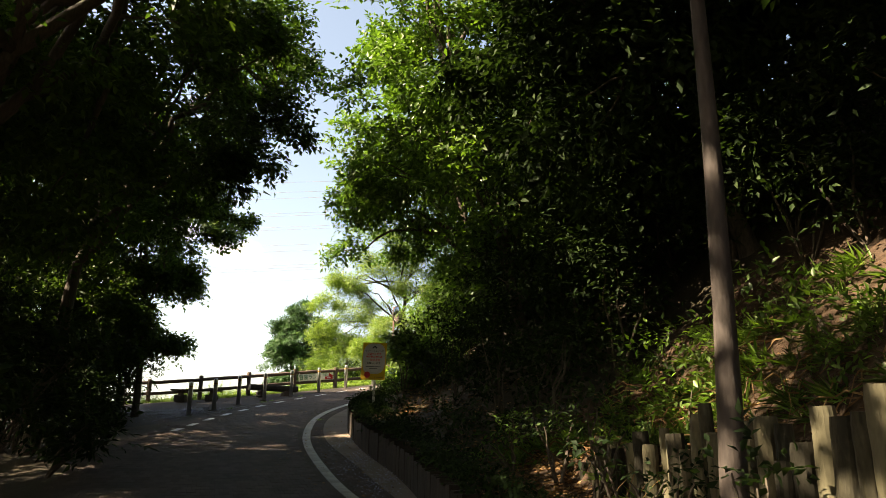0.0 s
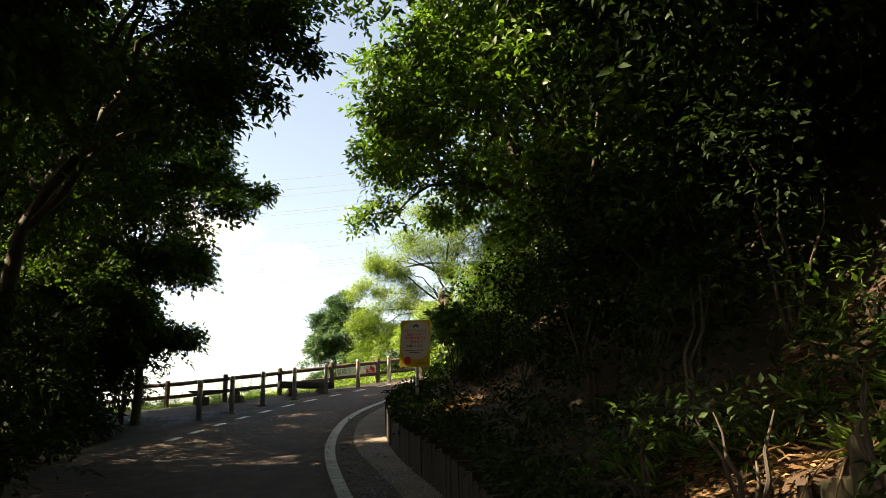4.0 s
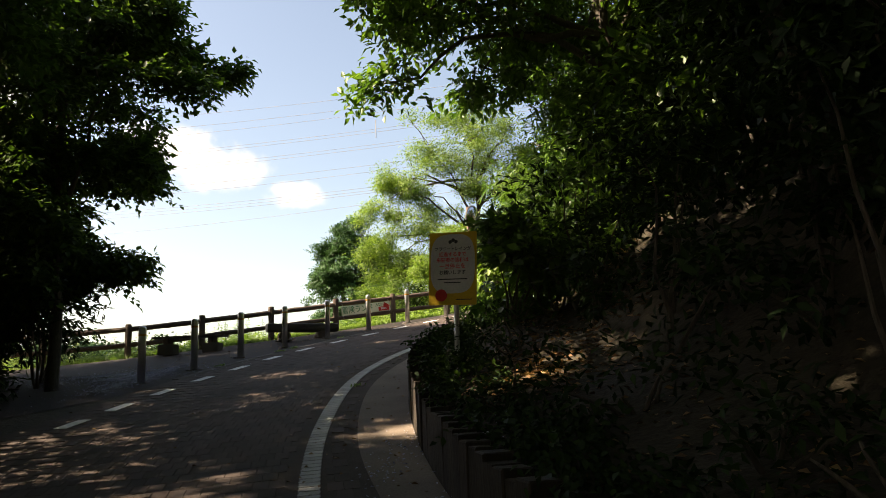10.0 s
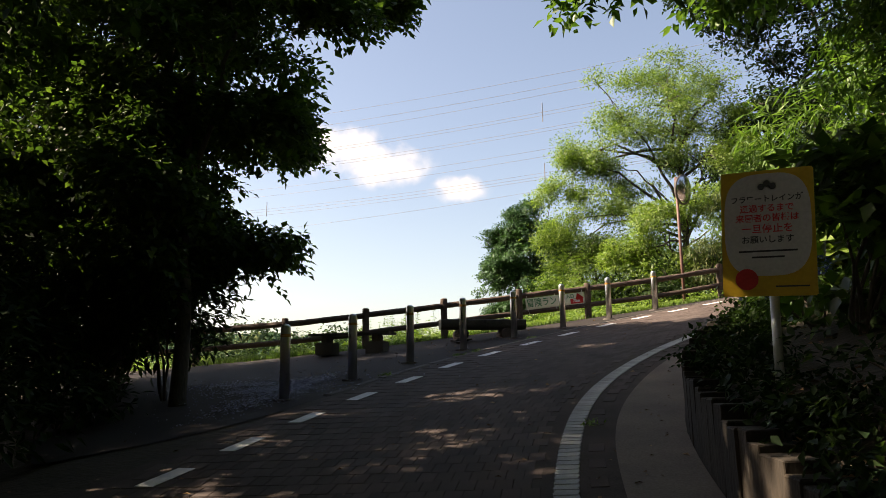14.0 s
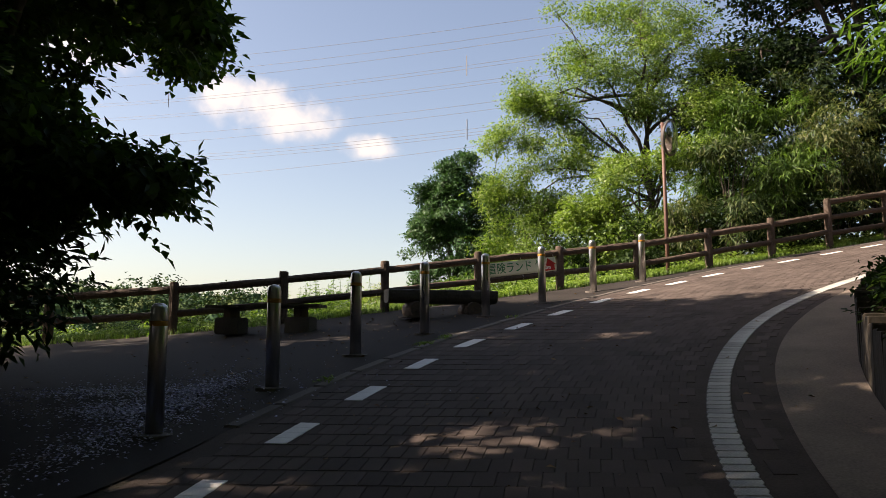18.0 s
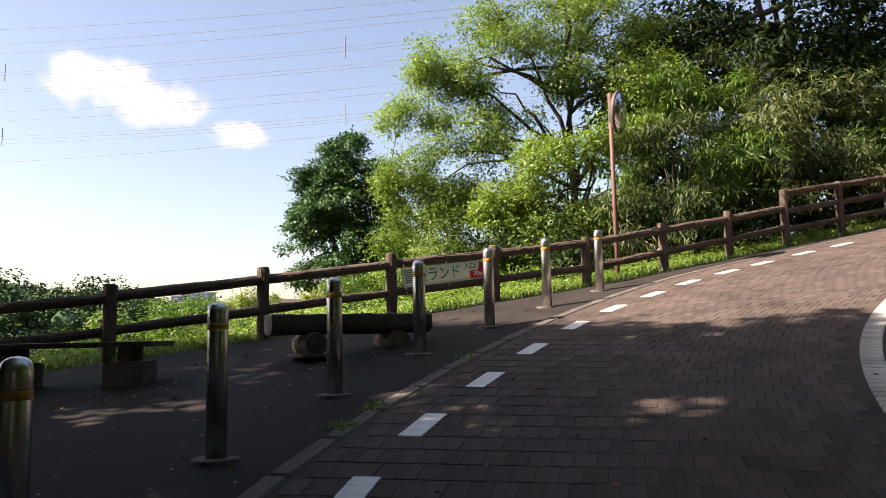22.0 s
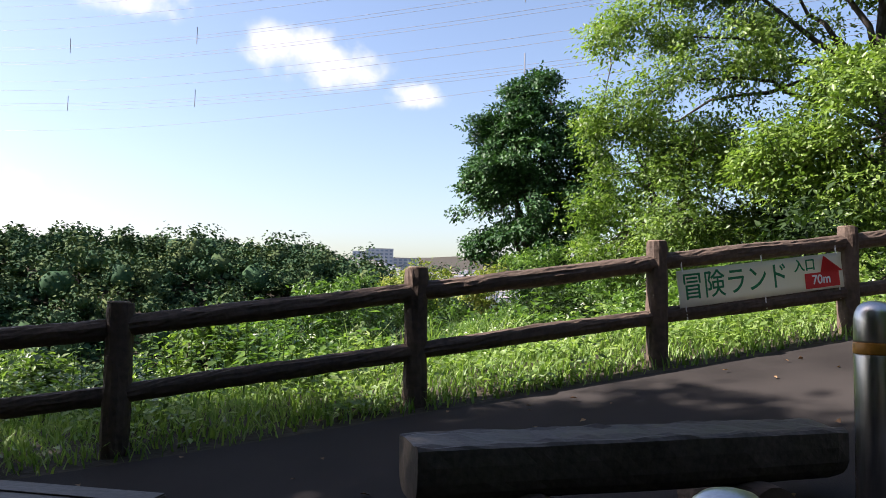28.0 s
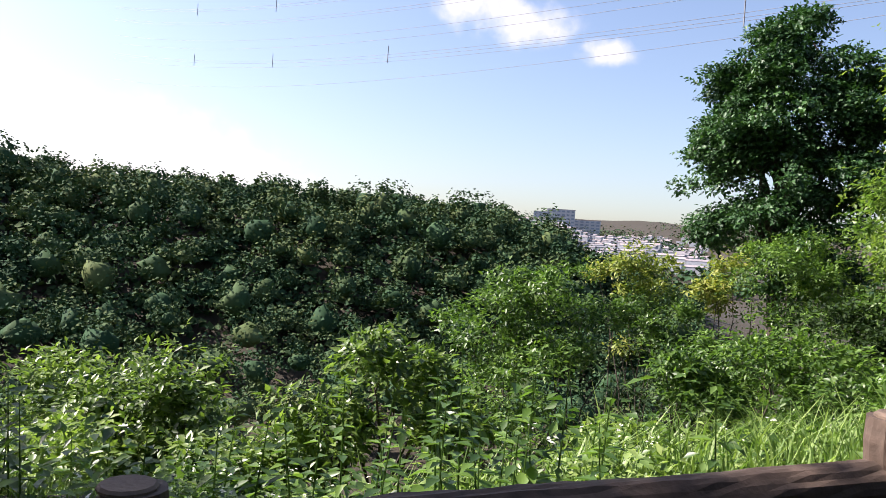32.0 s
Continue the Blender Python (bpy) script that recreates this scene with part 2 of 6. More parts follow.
WHITE_PAINT = mat("worn_white_paint", (0.16, 0.15, 0.14), (0.52, 0.51, 0.48), 5, 0.7, 0.3, 90, pieces=0.2, depth=0.002)
DASH_PAINT = mat("white_road_paint", (0.55, 0.54, 0.52), (0.82, 0.81, 0.79), 5, 0.65, 0.3, 90, depth=0.002)
CONCRETE = mat("stained_concrete", (0.070, 0.052, 0.040), (0.24, 0.19, 0.15), 1.8, 0.9, 0.35, 70, depth=0.004)
CURB = mat("curb_concrete", (0.045, 0.038, 0.034), (0.15, 0.128, 0.112), 3, 0.9, 0.4, 90, pieces=0.2, depth=0.004)
STONE = mat("wall_stake", (0.009, 0.007, 0.0045), (0.044, 0.032, 0.020), 3.5, 0.95, 0.8, 40, pieces=0.2, stretch=(1, 1, 0.35), depth=0.014)
FAKE_WOOD = mat("brown_cast_wood", (0.030, 0.021, 0.016), (0.140, 0.096, 0.072), 3.0, 0.8, 0.8, 26, stretch=(1, 1, 1), depth=0.012)
FAKE_END = mat("cut_wood_end", (0.10, 0.07, 0.05), (0.22, 0.16, 0.12), 12, 0.85, 0.4, 60)
LOG_TOP = mat("weathered_log", (0.022, 0.017, 0.014), (0.105, 0.086, 0.072), 4, 0.6, 0.6, 45, stretch=(1, 1, 1), depth=0.006)
LOG_GREY = mat("weathered_upright_log", (0.016, 0.014, 0.008), (0.105, 0.095, 0.058), 4, 0.9, 0.8, 40, pieces=0.9, stretch=(1, 1, 0.3), depth=0.014)
STEEL = mat("brushed_stainless", (0.42, 0.41, 0.40), (0.62, 0.61, 0.60), 6, 0.3, 0.05, 180, metal=1.0, stretch=(1, 1, 0.08), depth=0.001)
STEEL_PALE = mat("galvanised_steel", (0.42, 0.42, 0.42), (0.62, 0.62, 0.61), 8, 0.5, 0.05, 90, metal=0.6, depth=0.001)
BAND = mat("amber_reflective_band", (0.32, 0.14, 0.02), (0.55, 0.26, 0.04), 20, 0.4, 0.1, 120)
POLE_BROWN = mat("brown_painted_steel", (0.075, 0.035, 0.026), (0.16, 0.085, 0.065), 6, 0.6, 0.2, 80, depth=0.002)
MIRROR = mat("convex_mirror", (0.86, 0.87, 0.88), (0.92, 0.92, 0.93), 2, 0.13, 0.0, 50, metal=1.0)
BACKING = mat("dark_grey_shell", (0.05, 0.045, 0.04), (0.12, 0.10, 0.09), 5, 0.6, 0.1, 60)
BANNER = leaf_mat("white_banner_sheet", (0.62, 0.60, 0.53), (0.72, 0.70, 0.63), (0.78, 0.76, 0.70), 0.62, 0.55, 0.3, 0.9)
INK_GREEN = mat("green_ink", (0.004, 0.13, 0.058), (0.014, 0.22, 0.10), 8, 0.6, 0.0)
INK_RED = mat("red_ink", (0.50, 0.02, 0.02), (0.68, 0.04, 0.04), 8, 0.6, 0.0)
INK_BLACK = mat("black_ink", (0.02, 0.02, 0.02), (0.05, 0.05, 0.05), 8, 0.6, 0.0)
INK_WHITE = mat("white_ink", (0.7, 0.7, 0.7), (0.85, 0.85, 0.85), 8, 0.6, 0.0)
PLATE_YELLOW = mat("yellow_sign_plate", (0.48, 0.29, 0.012), (0.64, 0.41, 0.02), 3, 0.5, 0.05, 40)
PLATE_WHITE = mat("pale_sign_field", (0.40, 0.40, 0.38), (0.58, 0.57, 0.55), 3, 0.5, 0.05, 40)
WIRE = mat("cable_grey", (0.12, 0.12, 0.13), (0.22, 0.22, 0.24), 5, 0.6, 0.0)
GROUND = mat("weedy_soil", (0.012, 0.010, 0.006), (0.056, 0.044, 0.026), 0.8, 0.95, 0.8, 18, depth=0.04)
# far town walls and windows: distance haze is put into these pale blue-greys
CITY_WALL = mat("haze_pale_wall", (0.30, 0.32, 0.36), (0.46, 0.47, 0.50), 0.05, 0.8, 0.0, 0.4, island=0.5)
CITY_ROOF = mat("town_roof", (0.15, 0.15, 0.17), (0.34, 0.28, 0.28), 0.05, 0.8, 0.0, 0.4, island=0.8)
CITY_WINDOW = mat("haze_pale_glass", (0.16, 0.20, 0.26), (0.28, 0.33, 0.40), 0.05, 0.3, 0.0, 0.4)


# ---- mesh helpers ----
def link_mesh(name, verts, faces, material, parent=None, label="", smooth=False):
    me = bpy.data.meshes.new(name)
    v = np.asarray(verts, np.float32)
    if isinstance(faces, np.ndarray):
        k = faces.shape[1]
        me.vertices.add(len(v))
        me.vertices.foreach_set("co", v.ravel())
        me.loops.add(faces.size)
        me.loops.foreach_set("vertex_index", faces.astype(np.int32).ravel())
        me.polygons.add(len(faces))
        me.polygons.foreach_set("loop_start", np.arange(0, faces.size, k, dtype=np.int32))
        me.update(calc_edges=True)
    else:
        me.from_pydata([tuple(map(float, p)) for p in v], [], faces)
        me.update()
    me.materials.append(material)
    if smooth:
        me.polygons.foreach_set("use_smooth", np.ones(len(me.polygons), bool))
    ob = new(name, me)
    if parent:
        ob.parent = parent
    if label:
        ob["label"] = label
    return ob


def part(name, bm, material, parent, label="", smooth=False):
    me = bpy.data.meshes.new(name)
    bm.to_mesh(me)
    bm.free()
    me.materials.append(material)
    if smooth:
        me.polygons.foreach_set("use_smooth", np.ones(len(me.polygons), bool))
    ob = new(name, me)
    if parent:
        ob.parent = parent
    if label:
        ob["label"] = label
    return ob


def empty(name, at, label, category, group="", rz=0.0):
    ob = new(name)
    ob.empty_display_size = 0.1
    ob.matrix_basis = pose(*at, 0, 0, rz)
    return tagged(ob, label, category, group)


def box(bm, c, size, bevel=0.0, m=None):
    r = bmesh.ops.create_cube(bm, size=1.0)["verts"]
    bmesh.ops.scale(bm, vec=size, verts=r)
    if bevel:
        bmesh.ops.bevel(bm, geom=list({e for v in r for e in v.link_edges}), offset=bevel, segments=2, affect="EDGES", clamp_overlap=True)
        r = [v for v in bm.verts if v.is_valid and v.index == -1] or bm.verts[:]
    if m is not None:
        bmesh.ops.transform(bm, matrix=m, verts=bm.verts[:])
    bmesh.ops.translate(bm, vec=c, verts=bm.verts[:])
    return bm


def tube(pts, radii, sides=8, wobble=0.0, rng=None, caps=True):
    """Verts and faces of a tapered tube along points."""
    pts = np.asarray(pts, float)
    radii = np.broadcast_to(np.asarray(radii, float), len(pts))
    tang = np.gradient(pts, axis=0)
    tang /= np.linalg.norm(tang, axis=1)[:, None] + 1e-9
    ref = np.array([0.0, 0.0, 1.0]) if abs(tang[0][2]) < 0.9 else np.array([1.0, 0.0, 0.0])
    u = np.cross(tang, ref)
    u /= np.linalg.norm(u, axis=1)[:, None] + 1e-9
    w = np.cross(u, tang)
    ang = np.linspace(0, 2 * np.pi, sides, endpoint=False)
    r = radii[:, None] * np.ones(sides)
    if wobble:
        r = r * (1 + wobble * rng.normal(size=r.shape))
    ring = pts[:, None] + r[..., None] * (np.cos(ang)[None, :, None] * u[:, None] + np.sin(ang)[None, :, None] * w[:, None])
    verts = ring.reshape(-1, 3)
    faces = []
    for i in range(len(pts) - 1):
        for j in range(sides):
            k = (j + 1) % sides
            faces.append((i * sides + j, i * sides + k, (i + 1) * sides + k, (i + 1) * sides + j))
    if caps:
        faces.append(tuple(range(sides))[::-1])
        faces.append(tuple((len(pts) - 1) * sides + j for j in range(sides)))
    return verts, faces


def lathe(bm, profile, sides=20):
    """A turned body from (radius, height) pairs."""
    rings = []
    for r, z in profile:
        rings.append([bm.verts.new((r * math.cos(2 * math.pi * j / sides), r * math.sin(2 * math.pi * j / sides), z)) for j in range(sides)])
    for a, b in zip(rings, rings[1:]):
        for j in range(sides):
            k = (j + 1) % sides
            bm.faces.new((a[j], a[k], b[k], b[j]))
    bm.faces.new(rings[0][::-1])
    bm.faces.new(rings[-1])
    return bm


def leaf_arrays(rng, centres, length, aspect=0.45, droop=0.35, spread=0.25, outward=None, fold=0.18, face=None):
    """Quads-as-two-triangles leaves: a pointed blade folded along its rib."""
    n = len(centres)
    az = rng.uniform(0, 2 * np.pi, n)
    d = np.stack([np.cos(az), np.sin(az), rng.normal(-droop, spread, n)], -1)
    if outward is not None:
        d = d + outward
    d /= np.linalg.norm(d, axis=1)[:, None]
    up = np.stack([rng.normal(0, 0.35, n), rng.normal(0, 0.35, n), np.ones(n)], -1)
    if face is not None:
        up = up * 0.45 + face
    side = np.cross(d, up)
    side /= np.linalg.norm(side, axis=1)[:, None] + 1e-9
    nor = np.cross(side, d)
    ln = (length * rng.uniform(0.65, 1.25, n))[:, None]
    wd = ln * aspect * 0.5
    base = centres
    tip = centres + d * ln - nor * ln * 0.08
    mid = centres + d * ln * 0.42
    left, right = mid + side * wd + nor * wd * fold * 2, mid - side * wd + nor * wd * fold * 2
    v = np.stack([base, left, tip, right], 1).reshape(-1, 3)
    i = np.arange(n)[:, None] * 4
    f = np.concatenate([i + [[0, 1, 2]], i + [[0, 2, 3]]], 1).reshape(-1, 3)
    return v, f


# ---- the lie of the land ----
def road_level(x, y):
    """Height of the road and the small square beside it."""
    x, y = np.asarray(x, float), np.asarray(y, float)
    cx, cy = np.clip(x, -13.5, 3.0), np.clip(y, 1.0, 36.0)
    u, v = cx / 10, (cy - 15) / 10
    z = 1.3934 - 0.0782 * u + 1.7139 * v + 0.616 * u * v + 0.3686 * v * v + 0.0893 * u * u - 0.1598 * v**3
    return z + 0.09 * (y - cy) * (y < 1) + 0.10 * (x - cx) * (x > 3)


WALL = np.array([(2.6, -6), (2.1, 0), (1.3, 5), (0.62, 8), (0.02, 10), (-0.48, 12.06), (-0.73, 13.1), (-1.12, 14.15), (-1.71, 15.6), (-2.17, 17.2), (-2.47, 18.6), (-2.66, 19.6),
                 (-2.68, 20.6), (-2.6, 21.5), (-2.42, 22.6), (-2.02, 24.1), (-1.45, 25.3), (-0.6, 26.5), (0.6, 27.7), (2.4, 29.2), (6, 31.8), (14, 36)])
FENCE = np.array([(-60, -30), (-32, 8), (-24, 19), (-18, 24), (-14.2, 26.2), (-12.40, 26.68), (-10.62, 27.2), (-9.13, 27.88), (-7.74, 28.84), (-6.31, 29.76), (-4.96, 30.61), (-3.56, 31.34),
                  (-2.13, 32.47), (-0.79, 33.28), (0.54, 34.14), (1.9, 34.95), (4, 36.2), (9, 39), (40, 56)])
EDGE_LEFT = np.array([(-1.6, -8), (-2.0, 2), (-3.3, 7.5), (-4.5, 11), (-5.9, 15), (-6.6, 17.5), (-7.2, 20), (-7.6, 21.5), (-12, 25), (-30, 27)])


def side_of(line, x, y):
    """Distance from a line of points, positive to the right of its way."""
    x, y = np.asarray(x, float), np.asarray(y, float)
    best = np.full(x.shape, 1e9)
    sign = np.ones(x.shape)
    for (ax, ay), (bx, by) in zip(line, line[1:]):
        ex, ey = bx - ax, by - ay
        t = np.clip(((x - ax) * ex + (y - ay) * ey) / (ex * ex + ey * ey), 0, 1)
        dx, dy = x - ax - t * ex, y - ay - t * ey
        d = np.hypot(dx, dy)
        cross = ex * dy - ey * dx
        near = d < best - 1e-9
        best = np.where(near, d, best)
        sign = np.where(near, np.where(cross < 0, 1.0, -1.0), sign)
    return best * sign


def smooth(a, b, v):
    t = np.clip((v - a) / (b - a), 0, 1)
    return t * t * (3 - 2 * t)


RIDGE_AZ = np.array([-180, -130, -100, -75, -61, -57, -54, -49, -44, -38, -32.5, -30, -26.3, -23, -20, -16, -8, 0, 20, 60, 180.0])
RIDGE_EL = np.array([2.5, 3.4, 3.4, 3.5, 3.3, 3.2, 3.0, 3.0, 3.1, 3.0, 3.05, 2.5, 2.4, 1.5, 0.4, -1.4, -3.5, -4, -4, -4, 2.5])


def land(x, y):
    """Height of the ground everywhere."""
    x, y = np.asarray(x, float), np.asarray(y, float)
    z = road_level(x, y)
    d = side_of(WALL, x, y)
    bank = 0.36 * smooth(0.16, 0.30, d) + 0.26 * np.clip(d - 0.5, 0, 40) + 0.55 * np.clip(d - 1.9, 0, 9)
    bank = bank + 0.45 * smooth(1.30, 1.48, d) * smooth(11.0, 9.4, y) * smooth(0, 2, y)
    rough = 0.10 * np.sin(2.1 * x + 1.3 * y) * np.sin(1.7 * y - 0.8 * x)
    z = z + bank + rough * smooth(0.7, 2.0, d)
    s = -side_of(FENCE, x, y)
    keep = smooth(-1.0, -5.5, x)
    fall = (0.10 * np.clip(s - 0.6, 0, 3) + 0.62 * np.clip(s - 2.2, 0, 34)) * (0.12 + 0.88 * keep)
    z = z - fall + rough * smooth(0.8, 2.0, s)
    left = side_of(EDGE_LEFT, x, y)
    z = z - np.where((left < 0) & (s < 0), 0.10 * np.clip(-left - 0.4, 0, 10), 0) + 0.6 * rough * smooth(-0.4, -1.2, left) * (s < 0)
    # across the valley: wooded ridge, then the plain and the far hills
    r = np.hypot(x + 8, y - 27)
    az = np.degrees(np.arctan2(x + 8, y - 27))
    ridge = 4.67 + 170 * np.tan(np.radians(np.interp(az, RIDGE_AZ, RIDGE_EL))) - 4.5
    hill = -19 + (ridge + 19) * smooth(84, 166, r) - (ridge + 19) * smooth(185, 420, r)
    plain = np.interp(r, [0, 420, 700, 1200, 2500, 4600], [0, 1, 14, 32, 112, 215]) * smooth(330, 700, r)
    far = np.maximum(hill, -19) + plain
    far = far + 14 * smooth(700, 1500, r) * np.sin(az * 0.31 + r * 0.0016) + 7 * smooth(500, 1200, r) * np.sin(az * 0.83 + 1.0)
    blend = smooth(46, 74, r) * np.where(s > 0, 1.0, smooth(30, 60, s + 60))
    return z * (1 - blend) + far * blend


def spaced(points, ratio=1.13, limit=4600.0):
    """Even steps inside, growing ones outside, to the horizon."""
    c = list(points)
    step = c[-1] - c[-2]
    while c[-1] < limit:
        step *= ratio
        c.append(c[-1] + step)
    step = c[1] - c[0]
    while c[0] > -limit:
        step *= ratio
        c.insert(0, c[0] - step)
    return np.array(c)


gx = spaced(np.concatenate([np.arange(-20, -4, 0.4), np.arange(-4, 3.01, 0.14), np.arange(3.3, 10, 0.4)]))
gy = spaced(np.arange(-6, 46, 0.3))
GX, GY = np.meshgrid(gx, gy)
GZ = land(GX, GY)
nx, ny = len(gx), len(gy)
idx = np.arange(nx * ny).reshape(ny, nx)
quads = np.stack([idx[:-1, :-1], idx[:-1, 1:], idx[1:, 1:], idx[1:, :-1]], -1).reshape(-1, 4)
ground = link_mesh("ground", np.stack([GX, GY, GZ], -1).reshape(-1, 3), quads, GROUND, smooth=True)
ground.data.materials.append(SOIL)
for q in ground.data.polygons:
    # bare ochre earth of the bank behind the palisade
    if 0.6 < q.center.x < 5.5 and 4.0 < q.center.y < 12.5:
        q.material_index = 1
tagged(ground, "uneven ground of soil and weeds falling into a valley", "ground", kind="structure")


def resample(line, step):
    line = np.asarray(line, float)
    # rounded line through the points
    t = np.r_[0, np.cumsum(np.hypot(*np.diff(line, axis=0).T))]
    fine = np.linspace(0, t[-1], int(t[-1] / 0.05) + 2)
    p = np.stack([np.interp(fine, t, line[:, 0]), np.interp(fine, t, line[:, 1])], -1)
    for _ in range(3):
        k = 15
        pad = np.concatenate([np.repeat(p[:1], k, 0) + (p[0] - p[1]) * np.arange(k, 0, -1)[:, None], p, np.repeat(p[-1:], k, 0) + (p[-1] - p[-2]) * np.arange(1, k + 1)[:, None]])
        c = np.cumsum(np.concatenate([np.zeros((1, 2)), pad]), 0)
        p = (c[2 * k + 1:] - c[:-2 * k - 1]) / (2 * k + 1)
    t = np.r_[0, np.cumsum(np.hypot(*np.diff(p, axis=0).T))]
    n = max(int(round(t[-1] / step)), 1)
    at = np.linspace(0, t[-1], n + 1)
    return np.stack([np.interp(at, t, p[:, 0]), np.interp(at, t, p[:, 1])], -1)


def normals_of(p):
    d = np.gradient(p, axis=0)
    d /= np.linalg.norm(d, axis=1)[:, None]
    return d, np.stack([d[:, 1], -d[:, 0]], -1)


def strip(name, left, right, lift, material, cols=6):
    """A surface between two lines of equal count, laid on the road level."""
    t = np.linspace(0, 1, cols)[None, :, None]
    g = left[:, None] * (1 - t) + right[:, None] * t
    z = road_level(g[..., 0], g[..., 1]) + lift
    v = np.concatenate([g, z[..., None]], -1).reshape(-1, 3)
    k = np.arange(len(left) * cols).reshape(len(left), cols)
    f = np.stack([k[:-1, :-1], k[:-1, 1:], k[1:, 1:], k[1:, :-1]], -1).reshape(-1, 4)
    return link_mesh(name, v, f, material)


LINE = np.array([(2.9, 0.0), (2.1, 3.0), (1.25, 5.6), (0.45, 8.0), (-0.45, 10.2), (-1.33, 11.97), (-1.92, 13.6), (-2.33, 14.8), (-2.78, 16.2), (-3.12, 17.6), (-3.38, 19.2), (-3.52, 20.4),
                 (-3.49, 21.6), (-3.32, 22.8), (-3.02, 24.0), (-2.6, 25.2), (-1.95, 26.45), (-1.4, 27.25), (-0.72, 28.15), (0.0, 28.95), (1.5, 30.3), (4.0, 32.2), (9, 35.4)])
CURB_LINE = np.array([(-2.3, 1.0), (-3.6, 7.5), (-4.8, 11), (-6.2, 15.2), (-6.45, 17.5), (-6.55, 19.5), (-6.52, 21.5), (-6.38, 23), (-6.08, 24.36), (-5.67, 25.5), (-5.2, 26.67), (-4.69, 27.74),
                      (-3.83, 29.2), (-2.64, 30.92), (-1.5, 31.95), (0.5, 33.4), (4, 35.6), (9, 38.6)])

n_row = 240
lf = resample(CURB_LINE, 0.15)
rt = resample(WALL[1:-1], 0.15)


def even(p, n):
    k = np.linspace(0, len(p) - 1, n)
    i = np.arange(len(p))
    return np.stack([np.interp(k, i, p[:, 0]), np.interp(k, i, p[:, 1])], -1)


road = strip("road", even(lf, n_row), even(rt, n_row), 0.0115, JOINT, 18)
tagged(road, "sloping road of brown interlocking paving blocks", "road", kind="structure")
SQUARE_FAR = np.array([(-14.2, 24.5), (-12.4, 26.2), (-10.5, 26.85), (-9.2, 27.55), (-7.75, 28.55), (-6.4, 29.5), (-4.8, 30.42), (-3.4, 31.15), (-2.0, 32.25), (-0.7, 33.05), (0.6, 33.95), (2.2, 34.7), (5, 36.4), (9, 38.7)])
SQUARE_NEAR = np.array([(-7.5, 18.5), (-6.6, 19.8), (-6.52, 21.5), (-6.38, 23), (-6.08, 24.36), (-5.67, 25.5), (-5.2, 26.67), (-4.69, 27.74), (-3.83, 29.2), (-2.64, 30.92), (-1.5, 31.95), (0.5, 33.4), (4, 35.6), (9, 38.6)])
square = strip("pavement", even(resample(SQUARE_FAR, 0.2), 120), even(resample(SQUARE_NEAR, 0.2), 120), 0.010, ASPHALT, 26)
tagged(square, "dark worn asphalt of the small resting square", "pavement", kind="structure")
left_strip = even(resample(np.array([(-3.15, 18.0), (-3.2, 19.4), (-3.2, 20.5), (-3.14, 21.4), (-2.92, 23), (-2.5, 24.4), (-1.97, 25.68), (-1.05, 27.3), (-0.2, 28.2), (1.4, 29.6)]), 0.15), 90)
apron_l = np.array([(0.0, 10.0), (-1.13, 13.0), (-1.54, 14.2), (-1.98, 15.3), (-2.44, 16.35), (-2.75, 17.5), (-2.98, 18.7), (-3.15, 19.6), (-3.18, 20.5), (-3.13, 21.4), (-2.92, 23), (-2.5, 24.4), (-1.97, 25.68), (-1.05, 27.3), (0.1, 28.4), (1.9, 29.8)])
apron_r = np.array([(0.04, 10.0), (-0.72, 13.1), (-1.11, 14.15), (-1.7, 15.6), (-2.16, 17.2), (-2.46, 18.6), (-2.65, 19.6), (-2.67, 20.6), (-2.59, 21.5), (-2.41, 22.6), (-2.01, 24.1), (-1.44, 25.3), (-0.59, 26.5), (0.61, 27.7), (2.4, 29.2)])
apron = strip("gutter_apron", even(resample(apron_l, 0.12), 150), even(resample(apron_r, 0.12), 150), 0.022, CONCRETE, 8)
tagged(apron, "stained light concrete apron along the foot of the wall", "apron", kind="structure")

# ---- retaining wall of upright stakes ----
rng = np.random.default_rng(5)
wall = empty("retaining_wall", (0, 0, 0), "low wall of dark upright squared stakes holding the planted bank", "wall")
wp = resample(WALL[2:-2], 0.17)
wd, wnr = normals_of(wp)
stakes = []
for i in range(len(wp) - 1):
    c = (wp[i] + wp[i + 1]) / 2
    if not (5.2 < c[1] < 28.6):
        continue
    h = 0.60 + 0.016 * rng.normal()
    off = c + wnr[i] * (0.10 + 0.004 * rng.normal())
    zb = float(road_level(c[0], c[1])) - 0.15
    stakes.append((off, zb + h / 2, h, math.degrees(math.atan2(wd[i][1], wd[i][0])) + 1.0 * rng.normal(), 0.6 * rng.normal()))


def rough_block(seed, size=(1, 1, 1), bevel=0.035, jag=0.02):
    r = random.Random(seed)
    bm = bmesh.new()
    bmesh.ops.create_cube(bm, size=1.0)
    bmesh.ops.scale(bm, vec=size, verts=bm.verts[:])
    bmesh.ops.bevel(bm, geom=bm.edges[:], offset=bevel, segments=1, affect="EDGES")
    for v in bm.verts:
        v.co += Vector((r.uniform(-jag, jag), r.uniform(-jag, jag), r.uniform(-jag, jag)))
    return bm


stake_meshes = []
for k in range(6):
    bm = rough_block(k, (0.184, 0.17, 0.60), 0.008, 0.003)
    me = bpy.data.meshes.new("stake")
    bm.to_mesh(me)
    bm.free()
    me.materials.append(STONE)
    stake_meshes.append(me)
